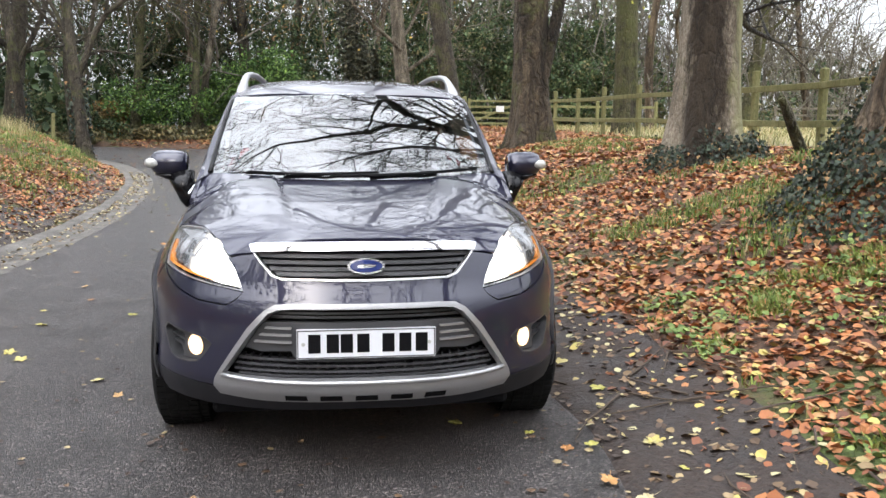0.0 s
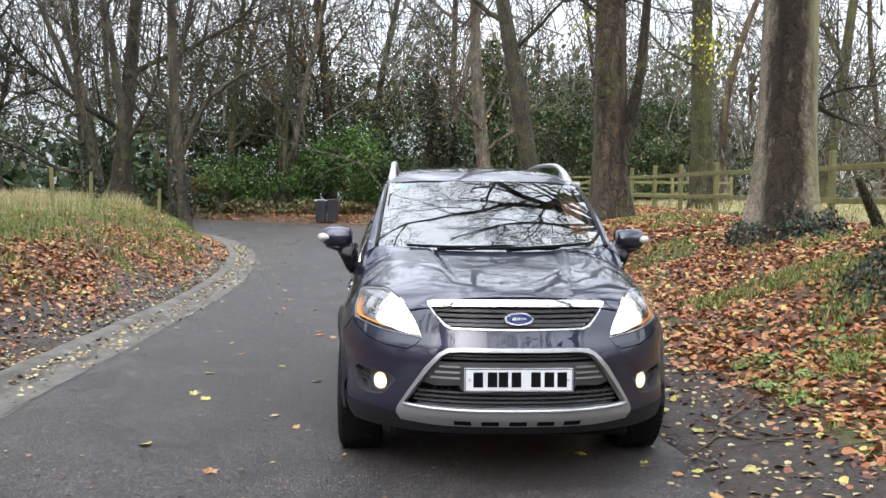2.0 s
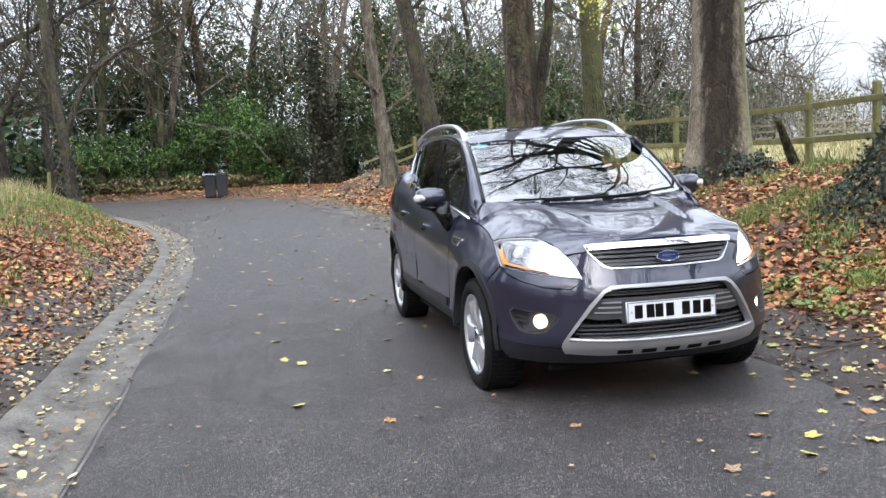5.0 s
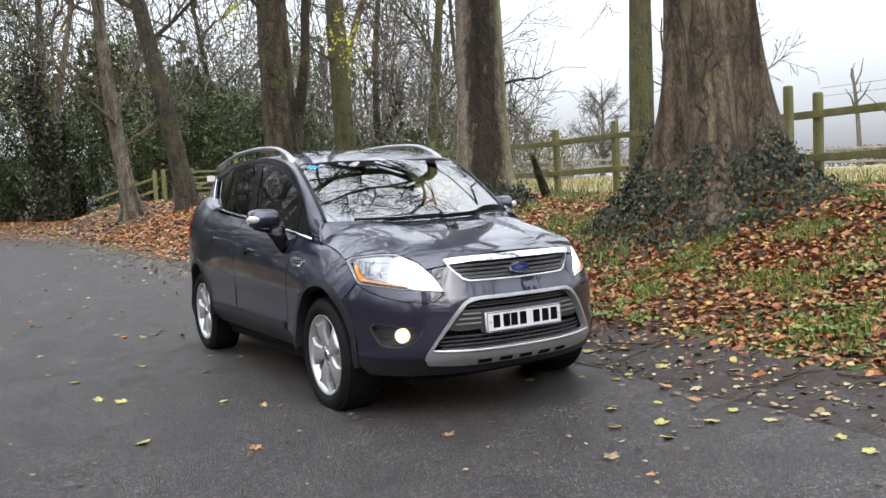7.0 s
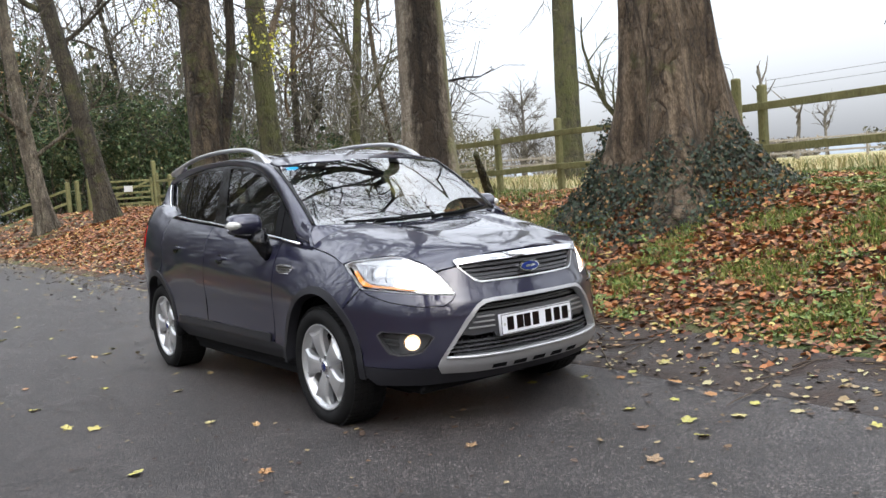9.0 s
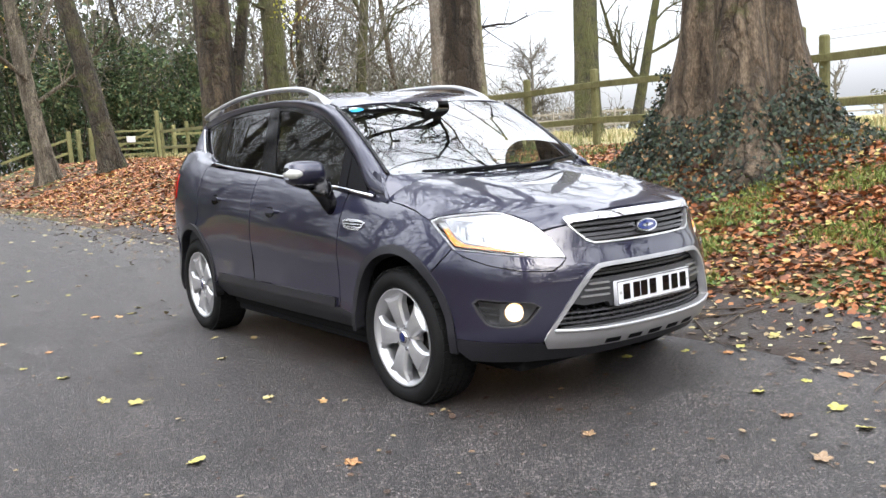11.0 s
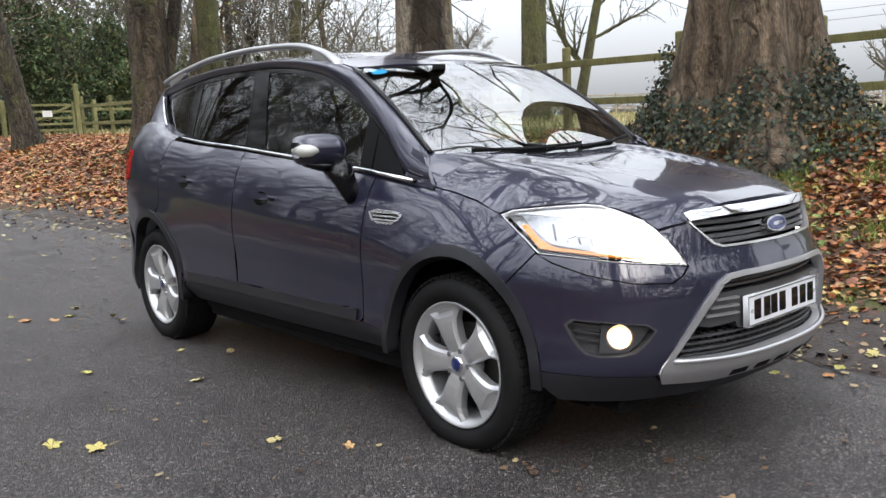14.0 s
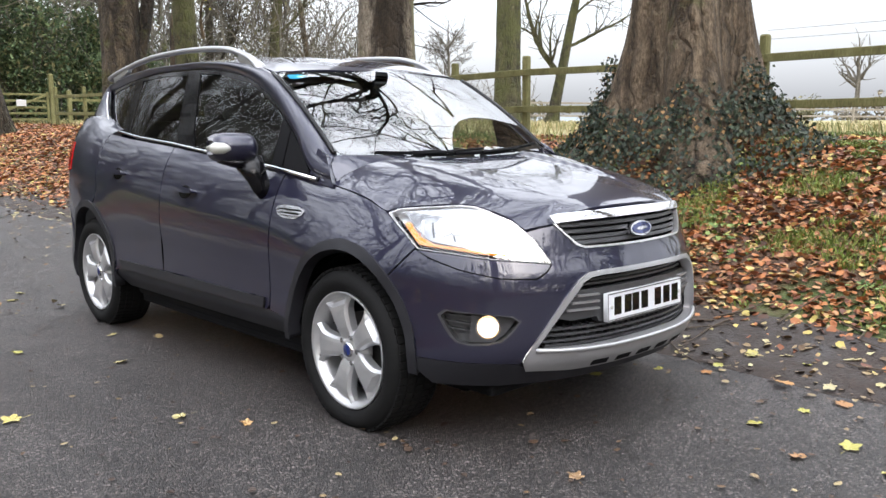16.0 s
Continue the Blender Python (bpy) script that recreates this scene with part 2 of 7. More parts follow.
top_edge = curve([(0.0, 0.915), (0.5, 0.92), (sy(0.3), 0.93), (sy(0.55), 0.955), (sy(1.05), 1.005), (sy(1.4), 1.042), (sy(2.0), 1.097), (sy(2.8), 1.167), (sy(3.4), 1.222), (sy(3.7), 1.272), (sy(4.0), 1.29), (5.4, 1.29)])
BELT = [(1.143, 1.008), (1.436, 1.047), (1.994, 1.099), (2.571, 1.152), (3.051, 1.188), (3.403, 1.222), (3.60, 1.256), (3.69, 1.292), (3.80, 1.358), (3.90, 1.43), (3.96, 1.487)]
belt_z = curve(BELT[:8])
fuller = curve([(0, 1.0), (sy(0.3), 1.25), (sy(1.0), 1.15), (sy(1.6), 1.0), (6, 1.0)])


def skin(s, z):
    """The body's lower skin, in half: s runs round the plan from the nose to the tail, z is the height."""
    e = 0.01
    dx, dy = plan_x(s + e) - plan_x(max(0, s - e)), plan_y(s + e) - plan_y(max(0, s - e))
    m = math.hypot(dx, dy) or 1.0
    nx, ny = dy / m, -dx / m
    front = tuck_front(z) if ny < 0 else tuck_rear(z)
    side = tuck_side(z) + tuck_belt(top_edge(s) - z) * fuller(s)
    yy = plan_y(s)
    flare = 0.042 * (math.exp(-((yy - 0.80) / 0.36) ** 2) + 0.7 * math.exp(-((yy - 3.52) / 0.36) ** 2)) * smooth(0.92, 0.66, z)
    d = front * ny * ny + (side - flare) * nx * nx
    return (plan_x(s) - nx * d, plan_y(s) - ny * d, z)


def upper(y, z):
    """The glasshouse's side."""
    h = z - 1.03
    lead = 0.02 * smooth(1.5, 1.0, y) + 0.14 * max(0.0, (y - 3.0) / 1.2) ** 2
    return (0.80 - 0.29 * h - 0.10 * h * h - lead, y, z)


bonnet_mid = curve([(0.02, 0.895), (0.06, 0.913), (0.12, 0.940), (0.25, 0.975), (0.5, 1.025), (0.8, 1.068), (1.0, 1.093), (1.25, 1.12)])
BONNET_EDGE = [skin(a, z) for a, z in ((0.463, 0.866), (0.590, 0.848), (0.637, 0.884), (0.742, 0.922), (0.883, 0.942), (1.074, 0.933), (1.197, 0.922), (1.25, 0.906), (1.38, 0.947), (1.50, 0.973), (1.62, 0.993))]
bonnet_half = curve([(y, x) for x, y, z in BONNET_EDGE] + [(1.14, 0.735), (1.3, 0.70)])
bonnet_side = curve([(y, z) for x, y, z in BONNET_EDGE] + [(1.14, 1.05), (1.3, 1.10)])


def bonnet(x, y):
    y0 = y - 0.20 * x * x * smooth(0.8, 0.1, y)
    w = min(1.15, abs(x) / bonnet_half(y))
    z = bonnet_mid(y0) + (bonnet_side(y) - bonnet_mid(y0)) * w ** (3.2 + 2.5 * smooth(0.4, 1.0, y))
    ridge = 0.25 + 0.12 * y
    z += 0.018 * smooth(ridge - 0.012, ridge + 0.022, abs(x)) * smooth(0.98, 0.72, w) * smooth(0.2, 0.6, y)
    return (x, y, z)


def screen(u, v):
    """The windscreen: u from -1 to 1 across, v from 0 at its foot to 1 at the roof."""
    yb, zb = 0.98 + 0.16 * u * u, 1.09 + 0.028 * u * u
    yt, zt = 1.62 + 0.10 * u * u, 1.526 - 0.022 * u * u
    bulge = 0.020 * 4 * v * (1 - v)
    return ((0.697 - 0.062 * v) * u, yb + (yt - yb) * v - 0.6 * bulge, zb + (zt - zb) * v + 0.75 * bulge)


edge_z = curve([(1.60, 1.47), (1.72, 1.505), (1.9, 1.552), (2.1, 1.583), (2.4, 1.607), (2.8, 1.615), (3.2, 1.610), (3.6, 1.590), (3.9, 1.566), (4.1, 1.545)])
roof_mid = curve([(1.60, 1.522), (1.72, 1.560), (1.9, 1.603), (2.1, 1.630), (2.4, 1.650), (2.8, 1.656), (3.2, 1.648), (3.7, 1.622), (4.1, 1.585)])


def roof(x, y):
    ze = edge_z(y)
    w = min(1.1, abs(x) / (upper(y, ze)[0] - 0.008))
    return (x, y, roof_mid(y) - (roof_mid(y) - ze) * (0.5 * w * w + 0.5 * w ** 5))

# ---- mesh helpers ----
from mathutils.geometry import delaunay_2d_cdt


def part(name, bm, mat, parent=None, label="", smooth_shade=False):
    """Links a bmesh, or (vertices, faces), as one mesh object under a thing."""
    me = bpy.data.meshes.new(name)
    if isinstance(bm, tuple):
        me.from_pydata(bm[0], [], bm[1])
    else:
        bm.to_mesh(me)
        bm.free()
    for one in mat if isinstance(mat, (list, tuple)) else (mat,):
        me.materials.append(one)
    if smooth_shade:
        me.shade_smooth()
    ob = new(name, me)
    if parent:
        ob.parent = parent
    if label:
        tagged(ob, label)
    return ob


def inside(p, loop):
    hit, n = False, len(loop)
    for i in range(n):
        (ax, ay), (bx, by) = loop[i], loop[i - 1]
        if (ay > p[1]) != (by > p[1]) and p[0] < (bx - ax) * (p[1] - ay) / (by - ay) + ax:
            hit = not hit
    return hit


def dense(loop, step):
    out = []
    for a, b in zip(loop, loop[1:] + loop[:1]):
        n = max(1, math.ceil(math.dist(a, b) / step))
        out += [(a[0] + (b[0] - a[0]) * k / n, a[1] + (b[1] - a[1]) * k / n) for k in range(n)]
    return out


def rounded(loop, turns=2):
    """Corner cutting, which rounds an outline."""
    for _ in range(turns):
        out = []
        for a, b in zip(loop, loop[1:] + loop[:1]):
            out += [(0.75 * a[0] + 0.25 * b[0], 0.75 * a[1] + 0.25 * b[1]), (0.25 * a[0] + 0.75 * b[0], 0.25 * a[1] + 0.75 * b[1])]
        loop = out
    return loop


def panel(name, outer, lift, mat, parent, holes=(), step=0.04, proud=0.0, lip=0.014, side=1, label=""):
    """A skin panel: a flat outline, with holes, laid onto the surface lift(a, b), with a lip turned in along its edges."""
    loops = [dense(l, step) for l in (outer, *holes)]
    co, edges = [], []
    for l in loops:
        k = len(co)
        co += l
        edges += [(k + i, k + (i + 1) % len(l)) for i in range(len(l))]
    a0, a1 = min(p[0] for p in outer), max(p[0] for p in outer)
    b0, b1 = min(p[1] for p in outer), max(p[1] for p in outer)
    near = step * 0.45
    rim = list(co)
    cells = {}
    for p in rim:
        cells.setdefault((int(p[0] // step), int(p[1] // step)), []).append(p)
    for i in range(int((a1 - a0) / step) + 1):
        for j in range(int((b1 - b0) / step) + 1):
            p = (a0 + (i + 0.5 * (j % 2)) * step, b0 + j * step)
            c = (int(p[0] // step), int(p[1] // step))
            if any(math.dist(p, q) < near for dx in (-1, 0, 1) for dy in (-1, 0, 1) for q in cells.get((c[0] + dx, c[1] + dy), ())):
                continue
            if inside(p, loops[0]) and not any(inside(p, h) for h in loops[1:]):
                co.append(p)
    vs, _, fs, _, _, _ = delaunay_2d_cdt([Vector(p) for p in co], edges, [], 0, 1e-6)
    vs = [(v.x, v.y) for v in vs]
    tris = []
    for f in fs:
        c = (sum(vs[i][0] for i in f) / len(f), sum(vs[i][1] for i in f) / len(f))
        if inside(c, loops[0]) and not any(inside(c, h) for h in loops[1:]):
            tris.append(tuple(f))
    e = 0.004
    pts, nors = [], []
    for a, b in vs:
        p = Vector(lift(a, b))
        n = (Vector(lift(a + e, b)) - Vector(lift(a - e, b))).cross(Vector(lift(a, b + e)) - Vector(lift(a, b - e)))
        n.normalize()
        pts.append(p)
        nors.append(n)
    ref = nors[len(nors) // 2]
    want = pts[len(pts) // 2] - Vector((0, 2.2, 0.6))
    if ref.dot(want) < 0:
        nors = [-n for n in nors]
    pts = [p + n * proud for p, n in zip(pts, nors)]
    out = []
    for t in tris:
        n = (pts[t[1]] - pts[t[0]]).cross(pts[t[2]] - pts[t[0]])
        out.append(t if n.dot(nors[t[0]]) > 0 else t[::-1])
    count = {}
    for t in out:
        for k in range(len(t)):
            key = (t[k], t[(k + 1) % len(t)])
            count[key] = 1
    rimmed = [k for k in count if (k[1], k[0]) not in count]
    full = len(pts)
    if lip:
        top, low = {}, {}
        for i in {i for k in rimmed for i in k}:
            top[i] = len(pts)
            pts.append(pts[i].copy())
            low[i] = len(pts)
            pts.append(pts[i] - nors[i] * (lip + proud))
        out += [(top[b], top[a], low[a], low[b]) for a, b in rimmed]
    sgn = side
    me = bpy.data.meshes.new(name)
    me.from_pydata([(sgn * p.x, p.y, p.z) for p in pts], [], [f if sgn > 0 else f[::-1] for f in out])
    me.materials.append(mat)
    me.shade_smooth()
    me.normals_split_custom_set_from_vertices([(sgn * n.x, n.y, n.z) for n in nors] + [(0, 0, 0)] * (len(pts) - full))
    ob = new(name, me)
    ob.parent = parent
    return tagged(ob, label) if label else ob


def loft(rows, closed=False):
    """Vertices and faces over rows of points, all of one length."""
    m, vs, fs = len(rows[0]), [tuple(p) for r in rows for p in r], []
    for j in range(len(rows) - 1):
        for i in range(m if closed else m - 1):
            k = (i + 1) % m
            fs.append((j * m + i, j * m + k, (j + 1) * m + k, (j + 1) * m + i))
    return vs, fs


def tube(path, radii, sides=8, cap=True, flat=1.0):
    """A round or flattened tube along path; radii one number or one for each point."""
    path = [Vector(p) for p in path]
    n = len(path)
    if not isinstance(radii, (list, tuple)):
        radii = [radii] * n
    rows, ref = [], None
    for i, p in enumerate(path):
        d = (path[min(i + 1, n - 1)] - path[max(i - 1, 0)]).normalized()
        if ref is None:
            ref = d.orthogonal().normalized() if abs(d.z) > 0.95 else d.cross(Vector((0, 0, 1))).normalized()
        ref = (ref - d * ref.dot(d)).normalized()
        up = d.cross(ref)
        rows.append([p + (ref * math.cos(a) + up * math.sin(a) * flat) * radii[i] for a in [2 * math.pi * k / sides for k in range(sides)]])
    vs, fs = loft(rows, True)
    if cap:
        fs += [tuple(range(sides))[::-1], tuple(range((n - 1) * sides, n * sides))]
    return vs, fs


def lathe(profile, sides=48):
    """Turned about the x axis: profile of (x, radius)."""
    return loft([[(x, r * math.cos(a), r * math.sin(a)) for a in [2 * math.pi * k / sides for k in range(sides)]] for x, r in profile], True)


def box(sx_, sy_, sz_, at=(0, 0, 0), bevel=0.0, turn=None, seg=2):
    bm = bmesh.new()
    bmesh.ops.create_cube(bm, size=1, matrix=Matrix.Diagonal((sx_, sy_, sz_, 1)))
    if bevel:
        bmesh.ops.bevel(bm, geom=bm.edges[:], offset=bevel, segments=seg, affect="EDGES", profile=0.5)
    bm.transform(Matrix.Translation(at) @ (turn or Matrix.Identity(4)))
    return bm


def both(half):
    """A closed outline across the middle from its half, which runs from the middle round to the middle."""
    return half + [(-a, b) for a, b in half[::-1] if abs(a) > 1e-6]


# ---- the car ----
car = tagged(new("car"), "dark grey-blue compact off-road car with silver trim, lamps lit", "car")
skin2 = lambda s, z: (lambda p: (math.copysign(p[0], s) if s else 0.0, p[1], p[2]))(skin(abs(s), z))
AX_F, AX_R, HUB = 0.846, 3.535, 0.346


def arch(cy, rx, rz, a0, a1, n=20):
    """Points (s, z) of a wheel arch about an axle, by degrees from straight ahead over the top."""
    return [(sy(cy - rx * math.cos(radians(a0 + (a1 - a0) * k / n))), HUB + rz * math.sin(radians(a0 + (a1 - a0) * k / n))) for k in range(n + 1)]


# front bumper, cladding and silver surround
LOWER_IN = [(0, 0.668), (0.28, 0.667), (0.335, 0.662), (0.371, 0.646), (0.436, 0.577), (0.574, 0.400), (0.50, 0.396), (0.317, 0.393), (0, 0.396)]
LOWER_OUT = [(0, 0.686), (0.28, 0.685), (0.345, 0.681), (0.385, 0.66), (0.453, 0.591), (0.603, 0.388), (0.616, 0.358), (0.602, 0.322), (0.4, 0.310), (0, 0.312)]
front_arch = arch(AX_F, 0.395, 0.436, 47, 5, 8)
bump = both([(0, 0.769), (0.33, 0.774), (0.370, 0.786), (0.415, 0.825), (0.463, 0.860), (0.53, 0.851), (0.588, 0.838), (0.552, 0.806), (0.515, 0.762), (0.490, 0.720), (0.515, 0.690), (0.558, 0.665), (0.70, 0.672), (0.86, 0.704), (0.99, 0.744), (1.052, 0.775)]
            + front_arch + [(1.035, 0.372), (0.85, 0.360), (0.622, 0.347)] + LOWER_OUT[5:6] + LOWER_OUT[4::-1])
FOG_HOLE = rounded([(0.955, 0.562), (0.80, 0.548), (0.608, 0.530), (0.66, 0.462), (0.71, 0.424), (0.86, 0.424), (0.905, 0.470)], 1)
panel("front_bumper", bump, skin2, PAINT, car, [FOG_HOLE, [(-a, b) for a, b in FOG_HOLE]], 0.035)
panel("lower_bumper", both([(0, 0.305), (0.59, 0.312), (0.626, 0.343), (0.85, 0.356), (1.033, 0.368), (1.03, 0.32), (0.97, 0.265), (0.7, 0.25), (0.3, 0.255), (0, 0.26)]), skin2, TRIM, car, label="matt dark grey plastic")
SLOTS = [[(x - 0.044, 0.319), (x + 0.044, 0.319), (x + 0.042, 0.341), (x - 0.042, 0.341)] for x in (-0.272, -0.136, 0.0, 0.136, 0.272)]
panel("grille_surround", both(LOWER_OUT), skin2, SILVER, car, [both(LOWER_IN)], 0.03, 0.012, 0.03, label="satin silver frame and skid lip")
for slot in SLOTS:
    panel("lip_slot", slot, skin2, MATT_BLACK, car, (), 0.03, 0.0135, 0.002)
part("skid_lip_edge", tube([Vector(skin2(-0.575 + 1.15 * k / 30, 0.390 + 0.010 * (abs(k - 15) / 15) ** 4)) + Vector((0, -0.012, 0)) for k in range(31)], 0.010, 8), SILVER, car, "", True)
panel("skid_lip_backing", both([(0, 0.35), (0.55, 0.35), (0.55, 0.31), (0, 0.305)]), skin2, MATT_BLACK, car, (), 0.05, -0.012, 0)
deep = lambda d: (lambda s, z: (lambda p: (p[0], p[1] + d, p[2]))(skin2(s, z)))
panel("lower_grille_backing", both([(0, 0.69), (0.36, 0.69), (0.46, 0.59), (0.60, 0.40), (0.60, 0.37), (0, 0.37)]), deep(0.09), MATT_BLACK, car, (), 0.06, 0, 0)
# the grey bar behind the plate with its ribs
panel("grille_bar", both([(0, 0.617), (0.30, 0.616), (0.392, 0.612), (0.47, 0.512), (0.40, 0.498), (0.285, 0.505), (0.27, 0.48), (0, 0.478)]), deep(0.026), MESH_GREY, car, (), 0.035, 0, 0.04, label="dark grey plastic bar")
for sg in (-1, 1):
    for k in range(3):
        z = 0.590 - 0.027 * k
        a, b = 0.283, 0.385 + 0.022 * k
        panel("grille_rib", [(a, z), (b, z), (b - 0.004, z + 0.007), (a, z + 0.007)], deep(0.016), SILVER, car, (), 0.04, 0.006, 0.012, sg)
for k, (z, w) in enumerate(((0.645, 0.35), (0.63, 0.37), (0.465, 0.50), (0.443, 0.51), (0.421, 0.52), (0.402, 0.50))):
    panel("grille_slat", both([(0, z + 0.005), (w, z + 0.005), (w, z - 0.004), (0, z - 0.004)]), deep(0.045), MESH_GREY, car, (), 0.06, 0.004, 0.03)
for k in range(-13, 14):
    x = k * 0.037
    panel("grille_upright", [(x - 0.003, 0.40), (x + 0.003, 0.40), (x + 0.003, 0.48), (x - 0.003, 0.48)], deep(0.055), TRIM, car, (), 0.08, 0.002, 0.02)
# upper grille
panel("grille_bar_chrome", both([(0, 0.876), (0.30, 0.874), (0.43, 0.868), (0.466, 0.864), (0.486, 0.889), (0.455, 0.895), (0.30, 0.902), (0, 0.905)]), skin2, CHROME, car, (), 0.03, 0.018, 0.03, label="bright chrome bar over the grille")
panel("grille_edge", both([(0, 0.766), (0.335, 0.770), (0.376, 0.783), (0.420, 0.823), (0.470, 0.866), (0.461, 0.866), (0.413, 0.825), (0.368, 0.789), (0.331, 0.7775), (0, 0.7745)]), skin2, BRIGHT, car, (), 0.03, 0.006, 0.02, label="thin chrome edge")
for sg in (-1, 1):
    part("grille_side", loft([[deep(d)(sg * a, b) for a, b in ((0.331, 0.770), (0.372, 0.786), (0.417, 0.824), (0.468, 0.868), (0.468, 0.885))] for d in (0.010, 0.04, 0.075)]), MATT_BLACK, car)
panel("upper_grille_backing", both([(0, 0.765), (0.36, 0.765), (0.48, 0.88), (0, 0.88)]), deep(0.06), MATT_BLACK, car, (), 0.06, 0, 0)
for z, w in ((0.856, 0.450), (0.832, 0.418), (0.808, 0.388), (0.789, 0.360)):
    panel("upper_grille_slat", both([(0, z + 0.0075), (w, z + 0.0075), (w - 0.008, z - 0.0065), (0, z - 0.0065)]), deep(0.018), MESH_GREY, car, (), 0.05, 0.004, 0.03)
oval = lambda rx, rz, cx=0.0, cz=0.822, n=36: [(cx + rx * math.cos(2 * math.pi * k / n), cz + rz * math.sin(2 * math.pi * k / n)) for k in range(n)]
badge = panel("badge", oval(0.0725, 0.030), deep(-0.004), CHROME, car, (), 0.02, 0.012, 0.02, label="chrome-rimmed blue oval badge")
panel("badge_field", oval(0.062, 0.0235), deep(-0.005), BLUE, badge, (), 0.02, 0.014, 0.01, label="blue enamel oval")
panel("badge_mark", rounded([(-0.04, 0.814), (0.035, 0.818), (0.042, 0.828), (-0.032, 0.830)]), deep(-0.006), CHROME, badge, (), 0.02, 0.0145, 0.003)
# number plate: plain dark bars in place of its characters
plate_face = lambda x, z: (x, -0.012 + 0.03 * (z - 0.535), z)
plate = panel("number_plate", rounded([(-0.26, 0.481), (0.26, 0.481), (0.26, 0.592), (-0.26, 0.592)], 0) , plate_face, PLATE_WHITE, car, (), 0.06, 0.0, 0.02, label="white plate with dark bars")
for x0 in (-0.218, -0.150, -0.098, -0.036, 0.058, 0.122, 0.184):
    panel("plate_bar", [(x0, 0.503), (x0 + 0.046, 0.503), (x0 + 0.046, 0.574), (x0, 0.574)], plate_face, BLACK, plate, (), 0.06, 0.0015, 0.001)
panel("plate_edge", [(-0.258, 0.483), (0.258, 0.483), (0.258, 0.590), (-0.258, 0.590)], plate_face, MESH_GREY, plate, [[(-0.254, 0.487), (0.254, 0.487), (0.254, 0.586), (-0.254, 0.586)]], 0.06, 0.001, 0.001)
for x0 in (-0.236, 0.236):
    panel("plate_screw", oval(0.007, 0.007, x0, 0.537, 10), plate_face, WHITE_LENS, plate, (), 0.02, 0.004, 0.004)

LAMP = [(1.243, 0.903), (1.197, 0.920), (1.074, 0.931), (0.883, 0.940), (0.800, 0.935), (0.742, 0.920), (0.637, 0.882), (0.561, 0.822), (0.517, 0.764), (0.494, 0.724), (0.60, 0.734), (0.738, 0.746), (0.902, 0.766), (1.046, 0.779), (1.113, 0.828)]
for sg in (-1, 1):
    far = sg > 0
    # lamps
    lamp = panel("headlamp", LAMP, skin, LENS, car, (), 0.035, 0.0, 0.0, sg, "lit clear-lensed headlamp")
    lamp.visible_shadow = False
    shrink = lambda l, k, c: [(c[0] + (a - c[0]) * k, c[1] + (b - c[1]) * k) for a, b in l]
    panel("bowl", shrink(LAMP, 0.985, (0.8, 0.83)), lambda s, z: (lambda p, q: tuple(u + (v - u) * 0.05 / 0.5 for u, v in zip(p, q)))(skin(s, z), (0.35, 0.75, 0.83)), BOWL, lamp, (), 0.03, 0, 0, sg, "chromed bowl")
    panel("trim", LAMP, skin, BOWL, lamp, [shrink(LAMP, 0.978, (0.83, 0.835))], 0.03, -0.004, 0.035, sg, "light grey inner rim")
    inner = lambda d: (lambda s, z: (lambda p, q: tuple(u + (v - u) * d / 0.5 for u, v in zip(p, q)))(skin(s, z), (0.35, 0.75, 0.83)))
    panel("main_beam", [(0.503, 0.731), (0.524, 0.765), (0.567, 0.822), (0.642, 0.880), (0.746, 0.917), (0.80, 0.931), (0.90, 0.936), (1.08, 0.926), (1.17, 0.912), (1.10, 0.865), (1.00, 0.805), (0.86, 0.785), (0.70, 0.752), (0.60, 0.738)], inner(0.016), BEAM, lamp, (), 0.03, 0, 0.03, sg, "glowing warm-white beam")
    panel("side_light", oval(0.050, 0.036, 0.940, 0.862, 24), inner(0.012), SILVER, lamp, (), 0.02, 0, 0.03, sg)
    panel("side_bulb", oval(0.034, 0.024, 0.940, 0.862, 18), inner(0.009), BOWL, lamp, (), 0.02, 0, 0.01, sg)
    for k in range(5):
        q0 = 0.83 + 0.05 * k
        panel("reflector_fin", [(q0, 0.800 + 0.006 * k), (q0 + 0.008, 0.801 + 0.006 * k), (q0 + 0.03, 0.850 + 0.008 * k), (q0 + 0.022, 0.850 + 0.008 * k)], inner(0.013), MESH_GREY if k % 2 else SILVER, lamp, (), 0.03, 0, 0.012, sg)
    panel("projector_frame", [(0.745, 0.905), (0.90, 0.905), (0.92, 0.895), (0.90, 0.83), (0.80, 0.825)], inner(0.013), SILVER, lamp, [[(0.765, 0.897), (0.89, 0.897), (0.905, 0.89), (0.89, 0.838), (0.81, 0.834)]], 0.03, 0, 0.02, sg)
    panel("shelf", [(0.80, 0.885), (1.12, 0.905), (1.19, 0.905), (1.10, 0.915), (0.88, 0.922), (0.80, 0.915)], inner(0.014), SILVER, lamp, (), 0.03, 0, 0.02, sg)
    panel("indicator", [(1.140, 0.868), (1.112, 0.872), (1.04, 0.820), (0.98, 0.796), (0.86, 0.784), (0.72, 0.764), (0.60, 0.749), (0.60, 0.746), (0.72, 0.757), (0.902, 0.779), (1.04, 0.792), (1.10, 0.838)], inner(0.007), AMBER, lamp, (), 0.03, 0, 0.02, sg, "amber indicator strip")
    panel("washer_cover", [(1.043, 0.773), (0.902, 0.7615), (0.738, 0.7415), (0.60, 0.730), (0.496, 0.719), (0.522, 0.692), (0.562, 0.670), (0.70, 0.677), (0.86, 0.709), (0.985, 0.748)], skin, PAINT, car, (), 0.03, -0.004, 0.02, sg)
